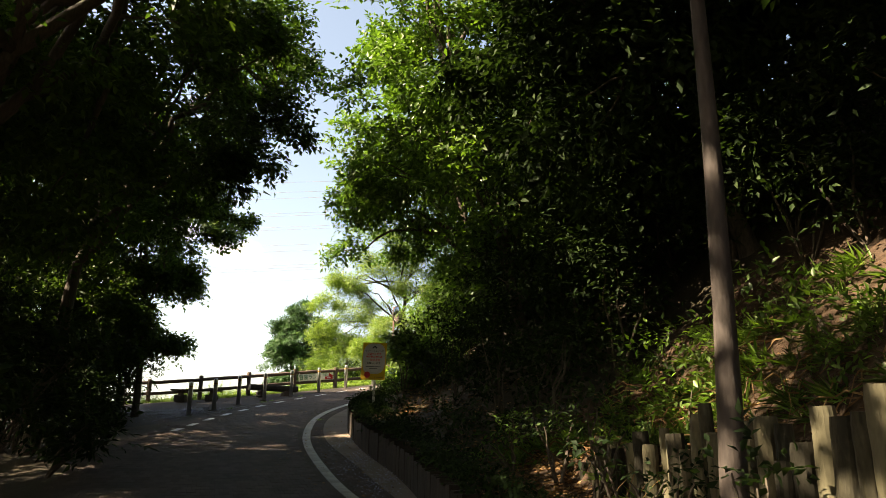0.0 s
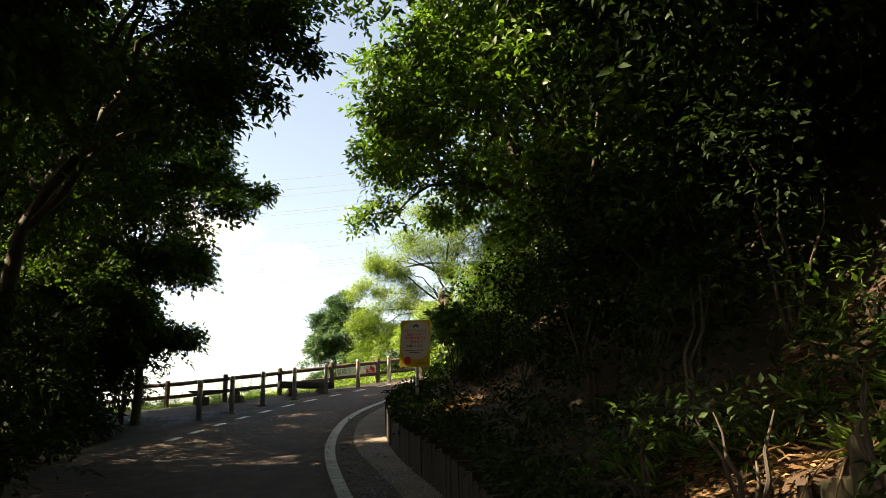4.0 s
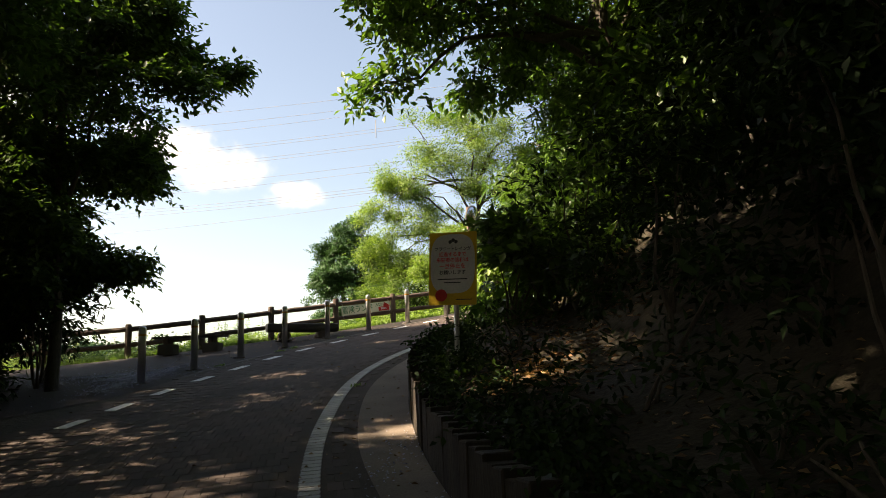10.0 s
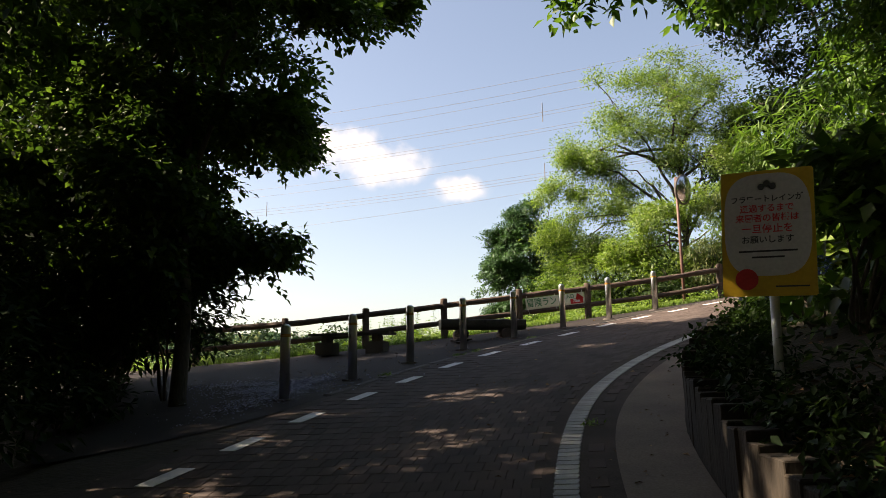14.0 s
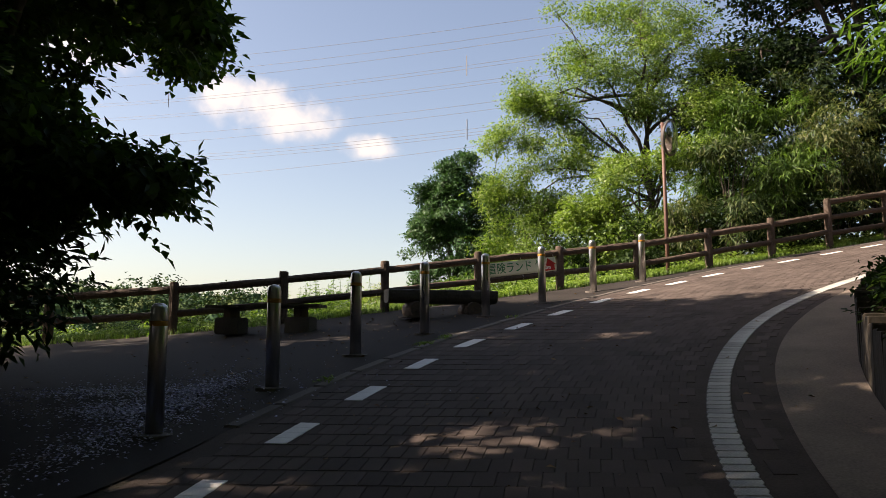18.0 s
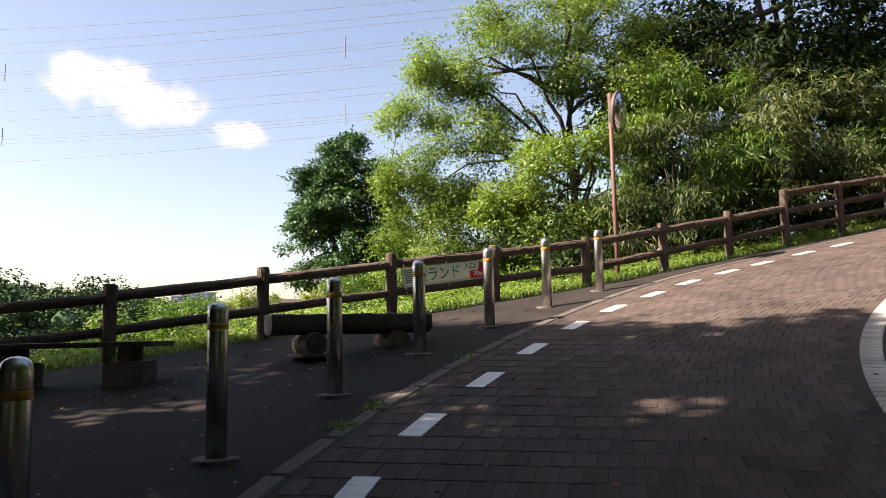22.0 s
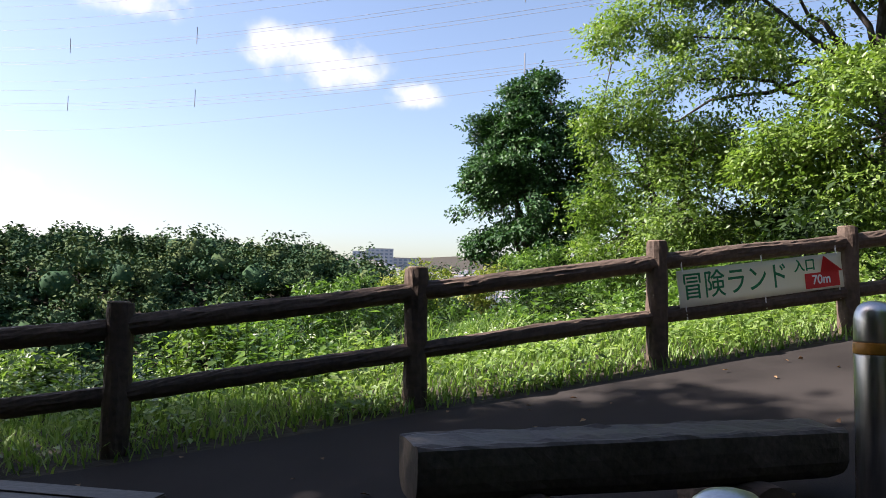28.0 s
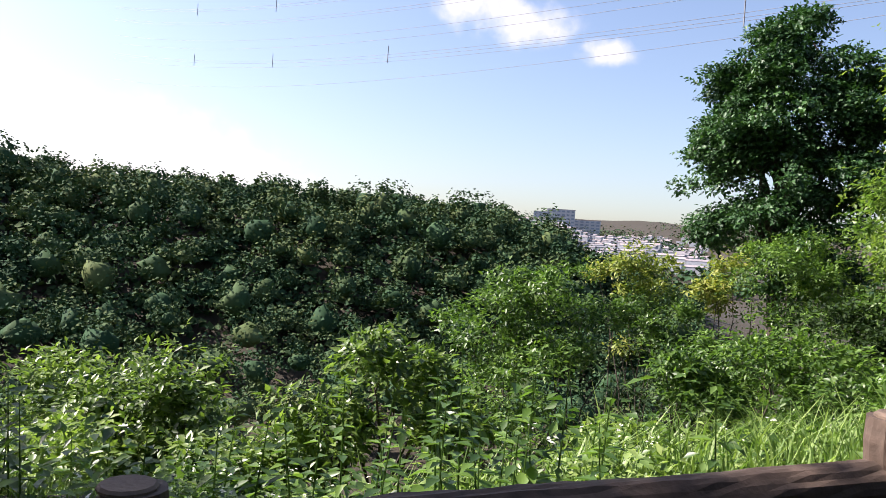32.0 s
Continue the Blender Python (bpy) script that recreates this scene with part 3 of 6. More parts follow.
for k, (off, z, h, turn, lean) in enumerate(stakes):
    ob = new("stake", stake_meshes[k % 6])
    ob.parent = wall
    ob.matrix_basis = pose(float(off[0]), float(off[1]), z, lean, 0, turn) @ Matrix.Diagonal((1, 1, h / 0.60, 1))

# ---- curb stones between road and square ----
curb = empty("curb", (0, 0, 0), "flush line of worn grey concrete curb stones", "curb")
cp = resample(CURB_LINE[6:-1], 0.6)
cd, cn = normals_of(cp)
bm = rough_block(11, (0.59, 0.13, 0.10), 0.012, 0.004)
curb_mesh = bpy.data.meshes.new("curb_stone")
bm.to_mesh(curb_mesh)
bm.free()
curb_mesh.materials.append(CURB)
for i in range(len(cp) - 1):
    c = (cp[i] + cp[i + 1]) / 2
    zz = road_level(cp[i : i + 2, 0], cp[i : i + 2, 1])
    ob = new("curb_stone", curb_mesh)
    ob.parent = curb
    ob.matrix_basis = Matrix.Translation((float(c[0]), float(c[1]), float(zz.mean()) - 0.028)) @ Matrix.Rotation(math.atan2(cd[i][1], cd[i][0]), 4, "Z") @ Matrix.Rotation(-math.atan2(zz[1] - zz[0], 0.6), 4, "Y")


# ---- bollards ----
def bollard():
    b = empty("bollard", (0, 0, 0), "stainless steel bollard with domed top and amber band", "bollard", "row of bollards")
    shaft = part("post", lathe(bmesh.new(), [(0.057, -0.05), (0.057, 0.70), (0.0565, 0.702)], 28), STEEL, b, smooth=True)
    part("band", lathe(bmesh.new(), [(0.058, 0.704), (0.0588, 0.706), (0.0588, 0.734), (0.058, 0.736)], 28), BAND, shaft, "amber reflective band", smooth=True)
    part("cap", lathe(bmesh.new(), [(0.0568, 0.738), (0.0575, 0.742), (0.0575, 0.80), (0.054, 0.822), (0.046, 0.839), (0.032, 0.850), (0.014, 0.855), (0.002, 0.856)], 28), STEEL, shaft, smooth=True)
    bm = bmesh.new()
    lathe(bm, [(0.14, -0.03), (0.135, 0.006), (0.12, 0.010), (0.06, 0.012)], 18)
    part("footing", bm, CURB, b, "round concrete footing")
    return b


BOLLARDS = [(-6.97, 21.33), (-6.80, 22.69), (-6.605, 24.18), (-6.214, 25.508), (-5.705, 26.867), (-5.055, 28.092), (-4.332, 29.318), (-3.497, 30.502)]
first = bollard()
for k, (bx, by) in enumerate(BOLLARDS):
    m = pose(bx, by, float(road_level(bx, by)) + 0.008, 0, 0, 37 * k)
    if k:
        copy_thing(first, m)
    else:
        first.matrix_basis = m

# ---- fence of cast concrete logs ----
fence = empty("fence", (0, 0, 0), "dark brown log fence of cast concrete with two rails", "fence")
rng = np.random.default_rng(8)
POSTS = [(-15.9, 25.6, 0.84), (-14.15, 26.15, 0.84), (-12.40, 26.685, 0.82), (-10.62, 27.2, 0.79), (-9.13, 27.888, 0.82), (-7.735, 28.843, 0.84), (-6.313, 29.76, 0.84), (-4.958, 30.61, 0.78), (-3.56, 31.338, 0.73), (-2.13, 32.47, 0.78),
         (-0.792, 33.28, 0.82), (0.543, 34.14, 1.06), (1.95, 34.98, 1.06), (3.35, 35.85, 1.06), (4.8, 36.7, 1.06)]


def bark_tube(pts, r, sides=26, seed=0, ends=True, ridge=0.06):
    """A log with wandering lengthwise furrows, a few knots and worn ends."""
    g = np.random.default_rng(seed)
    pts = np.asarray(pts, float)
    n = max(int(np.linalg.norm(pts[-1] - pts[0]) / 0.05), 5)
    t = np.linspace(0, 1, n)
    line = pts[0] + (pts[-1] - pts[0]) * t[:, None]
    line = line + np.cumsum(g.normal(0, 0.0012, (n, 3)), 0)
    rad = r * (1 + 0.035 * np.sin(np.linspace(0, 9, n) + g.uniform(0, 6)))
    if ends:
        rad[0] *= 0.93
        rad[-1] *= 0.93
    v, f = tube(line, rad, sides)
    ring = v.reshape(n, sides, 3)
    mid = line[:, None]
    ang = np.linspace(0, 2 * np.pi, sides, endpoint=False)
    drift = np.cumsum(g.normal(0, 0.16, n))
    furrow = np.abs(np.sin(4 * ang[None] + drift[:, None] + 0.7 * np.sin(2 * ang[None] + 9 * t[:, None]))) ** 0.7
    fine = np.abs(np.sin(6.5 * ang[None] - 1.4 * drift[:, None] + g.uniform(0, 6)))
    amp = ridge * (1.1 * (furrow - 0.62) + 0.7 * (fine - 0.6) + 0.35 * g.normal(size=(n, sides)))
    for _ in range(2):
        kt, ka = g.uniform(0.1, 0.9), g.uniform(0, 6.28)
        turn = np.angle(np.exp(1j * (ang - ka)))
        amp = amp + 1.6 * ridge * np.exp(-(((t[:, None] - kt) * n * 0.05 / 0.05) ** 2 + (turn[None] / 0.35) ** 2))
    ring = mid + (ring - mid) * (1 + amp[..., None])
    return ring.reshape(-1, 3), f


tops = []
for k, (px, py, h) in enumerate(POSTS):
    zb = float(road_level(px, py))
    tall = h > 1
    v, f = bark_tube([(px, py, zb - 0.25), (px, py, zb + h)], 0.072, 26, 100 + k, ridge=0.06)
    fence_post = link_mesh("post", v, f, FAKE_WOOD, fence)
    bm = bmesh.new()
    lathe(bm, [(0.062, 0), (0.062, 0.006), (0.055, 0.012)], 14)
    bmesh.ops.translate(bm, vec=(px, py, zb + h - 0.002), verts=bm.verts[:])
    part("post_top", bm, FAKE_END, fence_post, "pale worn post top")
    tops.append((px, py, zb, h))
for k, (a, b) in enumerate(zip(tops, tops[1:])):
    tall = a[3] > 1 and b[3] > 1
    levels = (1.00, 0.66, 0.32) if tall else (0.70, 0.335)
    for j, lv in enumerate(levels):
        la = lv - (0.84 - a[3]) * 0.5 if a[3] < 1 else lv
        lb = lv - (0.84 - b[3]) * 0.5 if b[3] < 1 else (lv if tall else lv + 0.03)
        p, q = np.array([a[0], a[1], a[2] + la]), np.array([b[0], b[1], b[2] + lb])
        d = (q - p) / np.linalg.norm(q - p)
        v, f = bark_tube([p + d * 0.03, q - d * 0.03], 0.058 if j == 0 else 0.053, 26, 300 + 5 * k + j, ridge=0.085)
        link_mesh("rail", v, f, FAKE_WOOD, fence)


# ---- lettering ----
def words(text, size, material, parent, place, name="lettering", squash=1.0, bold=0.0):
    cu = bpy.data.curves.new("text", "FONT")
    cu.body = text
    cu.size = size
    cu.align_x, cu.align_y = "CENTER", "CENTER"
    cu.extrude = 0.0006
    cu.offset = bold
    ob = bpy.data.objects.new("text", cu)
    scene.collection.objects.link(ob)
    me = bpy.data.meshes.new_from_object(ob.evaluated_get(bpy.context.evaluated_depsgraph_get()))
    bpy.data.objects.remove(ob)
    me.materials.clear()
    me.materials.append(material)
    t = new(name, me)
    t.parent = parent
    t.matrix_basis = place @ Matrix.Diagonal((squash, 1, 1, 1))
    return t


def plate(name, w, h, t, material, parent, place, bevel=0.0):
    bm = bmesh.new()
    bmesh.ops.create_cube(bm, size=1.0)
    bmesh.ops.scale(bm, vec=(w, h, t), verts=bm.verts[:])
    if bevel:
        bmesh.ops.bevel(bm, geom=[e for e in bm.edges if abs(e.verts[0].co.z - e.verts[1].co.z) > t / 2], offset=bevel, segments=4, affect="EDGES")
    ob = part(name, bm, material, parent)
    ob.matrix_basis = place
    return ob


def facing(origin, across, up=(0, 0, 1)):
    """A frame whose x runs along across, y up and z towards the viewer."""
    x = Vector(across).normalized()
    z = x.cross(Vector(up)).normalized()
    y = z.cross(x)
    m = Matrix((x, y, z)).transposed().to_4x4()
    m.translation = origin
    return m


# banner tied between two fence posts
pc, pd = Vector((-6.313, 29.76, 0)), Vector((-4.958, 30.61, 0))
za, zb = float(road_level(pc.x, pc.y)), float(road_level(pd.x, pd.y))
A = Vector((pc.x, pc.y, za + 0.515)) + (pd - pc) * 0.085
B = Vector((pd.x, pd.y, zb + 0.465)) - (pd - pc) * 0.06
face_n = (pd - pc).normalized().cross(Vector((0, 0, 1)))
mid = (A + B) / 2 + face_n * 0.052
banner = empty("banner_sign", mid, "white banner with green lettering tied between fence rails", "sign")
banner.matrix_basis = facing(mid, B - A)
bw, bh = (B - A).length, 0.255
bm = bmesh.new()
bmesh.ops.create_grid(bm, x_segments=28, y_segments=5, size=0.5)
for v in bm.verts:
    x, y = v.co.x * bw, v.co.y * bh
    v.co = Vector((x, y, 0.004 * math.sin(x * 11) + 0.003 * math.sin(y * 25 + x * 5)))
bmesh.ops.solidify(bm, geom=bm.faces[:], thickness=0.004)
sheet = part("sheet", bm, BANNER, banner, smooth=True)
words("冒険ランド", 0.20, INK_GREEN, sheet, pose(-0.17 * bw, 0.0, 0.013), squash=0.88, bold=0.0012)
words("入口", 0.095, INK_GREEN, sheet, pose(0.255 * bw, 0.058, 0.013), bold=0.002)
plate("red_panel", 0.30, 0.11, 0.003, INK_RED, sheet, pose(0.36 * bw, -0.055, 0.011))
bm = bmesh.new()
tri = [bm.verts.new(p) for p in ((-0.075, -0.004, 0), (0.125, -0.004, 0), (-0.035, 0.118, 0))]
bm.faces.new(tri)
bmesh.ops.solidify(bm, geom=bm.faces[:], thickness=0.003)
ob = part("red_triangle", bm, INK_RED, sheet)
ob.matrix_basis = pose(0.405 * bw, 0.0, 0.0125)
words("70m", 0.092, INK_WHITE, sheet, pose(0.352 * bw, -0.052, 0.0145), bold=0.002)
for tx in (-0.47, 0.0, 0.47):
    for ty in (1, -1):
        v, f = tube([(tx * bw, ty * 0.115, 0.004), (tx * bw, ty * 0.16, -0.0), (tx * bw + 0.01, ty * 0.21, -0.01)], 0.005, 6)
        link_mesh("tie", v, f, INK_WHITE, banner)

# yellow notice board on a post in the planted bank
s1, s2, s4 = Vector((-2.285, 19.25, 3.985)), Vector((-1.715, 19.13, 3.955)), Vector((-2.255, 19.22, 3.12))
cen = (s2 + s4) / 2
notice = empty("notice_sign", (-2.0, 19.25, 2.55), "yellow notice board with red and black lettering on a steel post", "sign")
board = facing(cen, s2 - s1, (0.02, 0, 1))
local = notice.matrix_basis.inverted() @ board
sw, sh = 0.575, 0.845
board_plate = plate("board", sw, sh, 0.012, PLATE_YELLOW, notice, local, 0.008)
bm = bmesh.new()
ring = []
for k in range(48):
    c, d = math.cos(2 * math.pi * k / 48), math.sin(2 * math.pi * k / 48)
    ring.append(bm.verts.new((0.268 * math.copysign(abs(c) ** 0.62, c), 0.345 * math.copysign(abs(d) ** 0.62, d), 0.0)))
top = bmesh.ops.extrude_face_region(bm, geom=[bm.faces.new(ring)])["geom"]
bmesh.ops.translate(bm, vec=(0, 0, 0.003), verts=[g for g in top if isinstance(g, bmesh.types.BMVert)])
bmesh.ops.recalc_face_normals(bm, faces=bm.faces[:])
ob = part("text_field", bm, PLATE_WHITE, board_plate, "pale rounded text field")
ob.matrix_basis = pose(0.0, 0.055, 0.0068)
for text, size, ink, y in (("フラワートレインが", 0.050, INK_BLACK, 0.225), ("通過するまで", 0.056, INK_RED, 0.160), ("来園者の皆様は", 0.056, INK_RED, 0.095), ("一旦停止を", 0.064, INK_RED, 0.022), ("お願いします", 0.054, INK_BLACK, -0.050)):
    words(text, size, ink, board_plate, pose(0.0, y, 0.0115), bold=0.001)
for y, w in ((-0.125, 0.36), (-0.165, 0.2)):
    plate("small_print", w, 0.012, 0.001, INK_BLACK, board_plate, pose(0, y, 0.0108))
plate("small_print", 0.2, 0.010, 0.001, INK_BLACK, board_plate, pose(0.14, -0.36, 0.0075))
bm = bmesh.new()
lathe(bm, [(0.016, 0), (0.014, 0.002)], 10)
for k in range(3):
    b2 = bmesh.new()
    lathe(b2, [(0.022, 0), (0.020, 0.002)], 12)
    ob = part("dark_dot", b2, INK_BLACK, board_plate)
    ob.matrix_basis = pose(-0.03 + 0.035 * k, 0.31 + 0.02 * (k == 1), 0.0105)
bm.free()
bm = bmesh.new()
lathe(bm, [(0.072, 0), (0.07, 0.003), (0.05, 0.004)], 24)
ob = part("red_roundel", bm, INK_RED, board_plate, "plain dark red roundel")
ob.matrix_basis = pose(-0.135, -0.31, 0.007)
bm = bmesh.new()
lathe(bm, [(0.03, -0.25), (0.03, 0.86)], 16)
ob = part("post", bm, STEEL_PALE, notice, "pale galvanised post", smooth=True)
ob.matrix_basis = notice.matrix_basis.inverted() @ Matrix.Translation((-1.985, 19.27, 2.5)) @ Matrix.Rotation(radians(1.2), 4, "Y")

# ---- traffic mirror on a brown pole behind the fence ----
mirror = empty("traffic_mirror", (-2.945, 32.15, 4.40), "round convex traffic mirror on a thin brown pole", "mirror")
v, f = tube([(0, 0, -0.9), (0, 0, 1.0), (0, 0, 2.98)], 0.036, 14)
link_mesh("pole", v, f, POLE_BROWN, mirror, smooth=True)
turn = look((0, 0, 0), (0.89, -0.44, -0.10))
disc = bmesh.new()
lathe(disc, [(0.335, -0.03), (0.34, 0.0), (0.32, 0.02), (0.26, 0.045), (0.18, 0.065), (0.09, 0.077), (0.004, 0.081)], 40)
centre = Matrix.Translation((0.16, 0.02, 2.66)) @ turn @ Matrix.Rotation(math.pi, 4, "X")
shell = bmesh.new()
lathe(shell, [(0.10, -0.16), (0.22, -0.13), (0.33, -0.06), (0.362, -0.028), (0.362, 0.004), (0.343, 0.006)], 40)
back = part("back_shell", shell, BACKING, mirror, "dark rusty back shell", smooth=True)
back.matrix_basis = centre
part("mirror_face", disc, MIRROR, back, "domed mirror face", smooth=True)
for dz in (2.52, 2.80):
    v, f = tube([(0.02, 0, dz), (0.12, 0.03, dz), (0.16, 0.10, dz)], 0.016, 8)
    link_mesh("bracket", v, f, POLE_BROWN, mirror)

# ---- benches ----
z_log = float(road_level(-6.39, 27.20))
log_bench = empty("log_bench", (-6.39, 27.20, z_log), "heavy dark log bench with flat worn seat on two log stumps", "bench", rz=32.0)


def seat_log(length, r, flat, seed):
    g = np.random.default_rng(seed)
    n, sides = 30, 22
    x = np.linspace(-length / 2, length / 2, n)
    rings = []
    for i, xx in enumerate(x):
        rr = r * (1 + 0.02 * math.sin(xx * 5 + 1)) * (0.94 if i in (0, n - 1) else 1)
        row = []
        for j in range(sides):
            a = 2 * math.pi * j / sides
            yy, zz = rr * 1.08 * math.copysign(abs(math.cos(a)) ** 0.55, math.cos(a)), rr * math.copysign(abs(math.sin(a)) ** 0.7, math.sin(a))
            zz = min(zz, flat + 0.004 * g.normal())
            row.append((xx, yy * (1 + 0.012 * g.normal()), zz))
        rings.append(row)
    v = np.array(rings).reshape(-1, 3)
    f = [(i * sides + j, (i + 1) * sides + j, (i + 1) * sides + (j + 1) % sides, i * sides + (j + 1) % sides) for i in range(n - 1) for j in range(sides)]
    f += [tuple(range(sides)), tuple((n - 1) * sides + j for j in range(sides))[::-1]]
    return v, f


v, f = seat_log(1.62, 0.130, 0.062, 3)
v[:, 2] += 0.315
link_mesh("seat", v, f, LOG_TOP, log_bench, "weathered split log with flat top")
for sx in (-0.42, 0.42):
    v, f = bark_tube([(sx, -0.21, 0.10), (sx, 0.21, 0.10)], 0.115, 18, 41 + int(sx * 10), ridge=0.03)
    link_mesh("stump_leg", v, f, FAKE_WOOD, log_bench, "short log laid across as a leg")
    bm = bmesh.new()
    box(bm, (sx, 0, 0.0), (0.30, 0.50, 0.024), 0.006)
    part("footing", bm, CURB, log_bench, "flat concrete footing")
bpy.context.view_layer.update()

z_pl = float(road_level(-8.75, 26.45))
plank_bench = empty("plank_bench", (-8.69, 26.42, z_pl), "backless bench of dark boards on two concrete blocks", "bench", rz=4.0)
for k in range(3):
    bm = bmesh.new()
    box(bm, (0, -0.13 + 0.13 * k, 0.372), (1.62, 0.118, 0.045), 0.006)
    part("board", bm, LOG_TOP, plank_bench)
for sx in (-0.5, 0.5):
    bm = bmesh.new()
    box(bm, (sx, 0, 0.11), (0.34, 0.36, 0.23), 0.015)
    part("block_leg", bm, CURB, plank_bench, "square concrete block leg")
    bm = bmesh.new()
    box(bm, (sx, 0, 0.287), (0.11, 0.30, 0.125), 0.008)
    part("bearer", bm, FAKE_WOOD, plank_bench)

# ---- log palisade holding the bank near the start ----
palisade = empty("log_palisade", (0, 0, 0), "row of weathered upright logs holding back the bank", "palisade")
rng = np.random.default_rng(12)
pal = resample(np.array([(1.98, 4.2), (1.92, 5.6), (1.86, 7.2), (1.78, 8.4), (1.62, 9.4), (1.4, 10.1)]), 0.168)
for k, (px, py) in enumerate(pal):
    if rng.random() < 0.14:
        continue
    px += rng.normal(0, 0.018)
    top = np.interp(py, [4, 8.6, 9.4, 10.1], [1.52, 1.63, 1.52, 1.28]) + rng.normal(0, 0.085)
    v, f = bark_tube([(px, py, float(land(px - 0.25, py)) - 0.2), (px + rng.normal(0, 0.022), py + rng.normal(0, 0.022), top)], 0.058 + rng.normal(0, 0.008), 16, 500 + k, ridge=0.05)
    link_mesh("log", v, f, LOG_GREY, palisade)


# ---- plants ----
# hand-set sun spots: gaps cut in the crowns along rays to the sun
SUN_GAPS = [((1.4, 10.6, 1.3), 0.3), ((1.85, 8.2, 1.6), -0.1), ((2.2, 9.4, 2.3), 0.08), ((2.3, 10.6, 2.5), 0.05), ((1.62, 6.3, 2.9), 0.0), ((-1.19, 17.3, 2.25), 0.4), ((-1.6, 22.5, 3.3), 0.5), ((-2.3, 17.4, 1.85), 0.2), ((-3.0, 15.8, 1.55), 0.05), ((-3.4, 18.6, 2.0), -0.12), ((-4.3, 19.9, 2.2), -0.12), ((-3.7, 21.6, 2.45), -0.1), ((-4.6, 23.0, 2.7), -0.05), ((-3.9, 24.6, 3.0), 0.15), ((-5.4, 25.0, 3.0), 0.05), ((-7.2, 25.6, 2.9), 0.05), ((-6.6, 23.6, 2.7), 0.05), ((-0.6, 22.6, 4.6), 0.5), ((-0.9, 23.6, 5.4), 0.4), ((-7.4, 29.8, 3.4), 0.45), ((-6.2, 30.4, 3.8), 0.5), ((-8.5, 30.1, 3.1), 0.4), ((-5.6, 25.6, 3.1), 0.0), ((-4.9, 24.4, 2.9), 0.0), ((-7.0, 26.6, 3.2), -0.1), ((-8.0, 25.2, 2.9), -0.1), ((-9.2, 29.6, 3.0), -0.1), ((-8.1, 29.2, 3.2), 0.25), ((-9.0, 30.2, 3.1), 0.2)]


def open_gaps(centres, width):
    keep = np.ones(len(centres), bool)
    for p, r in SUN_GAPS:
        q = centres - np.array(p)
        along = q @ np.array(SUN_DIR)
        away = np.linalg.norm(q - along[:, None] * np.array(SUN_DIR), axis=1)
        keep &= (away > r + 0.85 * width) | (along < 1.2)
    return centres[keep]


def clumps_in(rng, blobs, hollow=0.55, each=6):
    """Centres for leaf clumps: each body of the crown is made of lobes, leafy on their tops, with dark gaps between."""
    out = []
    for cx, cy, cz, rx, ry, rz, n in blobs:
        m = max(n // each, 3)
        d = rng.normal(size=(m, 3))
        d /= np.linalg.norm(d, axis=1)[:, None]
        rad = rng.uniform(hollow, 0.92, m)
        lobe = np.array([cx, cy, cz]) + d * rad[:, None] * [rx, ry, rz]
        lr = np.clip(0.34 * (rx * ry * rz) ** (1 / 3), 0.18, 0.9) * rng.uniform(0.7, 1.3, m)
        pick = rng.integers(0, m, n)
        e = rng.normal(size=(n, 3)) + d[pick] * 0.5
        e[:, 2] = np.abs(e[:, 2]) * 0.9 - 0.1
        e /= np.linalg.norm(e, axis=1)[:, None]
        out.append(lobe[pick] + e * (lr[pick] * rng.uniform(0.7, 1.0, n))[:, None] * [1.1, 1.1, 0.75])
    return np.concatenate(out)


def spray_arrays(rng, centres, per, reach, length, aspect=0.45, droop=0.35, core=None, leaflets=7):
    """Leaves set in two rows along short drooping sprays that reach out from every clump."""
    n = len(centres)
    mid = centres.mean(0) if core is None else core
    out = centres - mid
    out /= np.linalg.norm(out, axis=1)[:, None] + 1e-6
    sprays = max(int(round(per / leaflets)), 1)
    shape = (n, sprays)
    start = centres[:, None] + rng.normal(size=(*shape, 3)) * reach * [0.34, 0.34, 0.26]
    d = rng.normal(size=(*shape, 3)) * [0.85, 0.85, 0.42] + out[:, None] * [0.75, 0.75, 0.45] + [0, 0, 0.06]
    d /= np.linalg.norm(d, axis=2)[..., None]
    ln = reach * rng.uniform(0.5, 1.25, shape)
    t = (np.arange(leaflets) + rng.uniform(0.1, 0.9, (*shape, leaflets))) / leaflets
    q = start[:, :, None] + d[:, :, None] * (ln[..., None] * t)[..., None]
    q[..., 2] -= droop * 0.4 * ln[..., None] * t**2
    nrm = rng.normal(size=(*shape, 3)) * 0.32 + out[:, None] * 0.35 + [0, 0, 1.0]
    side = np.cross(d, nrm)
    side /= np.linalg.norm(side, axis=2)[..., None]
    sgn = np.where(np.arange(leaflets) % 2, 1.0, -1.0)
    way = d[:, :, None] * rng.uniform(0.35, 0.9, (*shape, leaflets))[..., None] + side[:, :, None] * (sgn * rng.uniform(0.6, 1.1, (*shape, leaflets)))[..., None]
    way[:, :, -1] = d * 1.2
    way[..., 2] -= droop * rng.uniform(0.2, 1.1, (*shape, leaflets))
    face = np.broadcast_to(nrm[:, :, None], q.shape).reshape(-1, 3) * 1.3
    return leaf_arrays(rng, q.reshape(-1, 3), length, aspect, 0.0, 0.1, way.reshape(-1, 3) * 3.0, face=face)


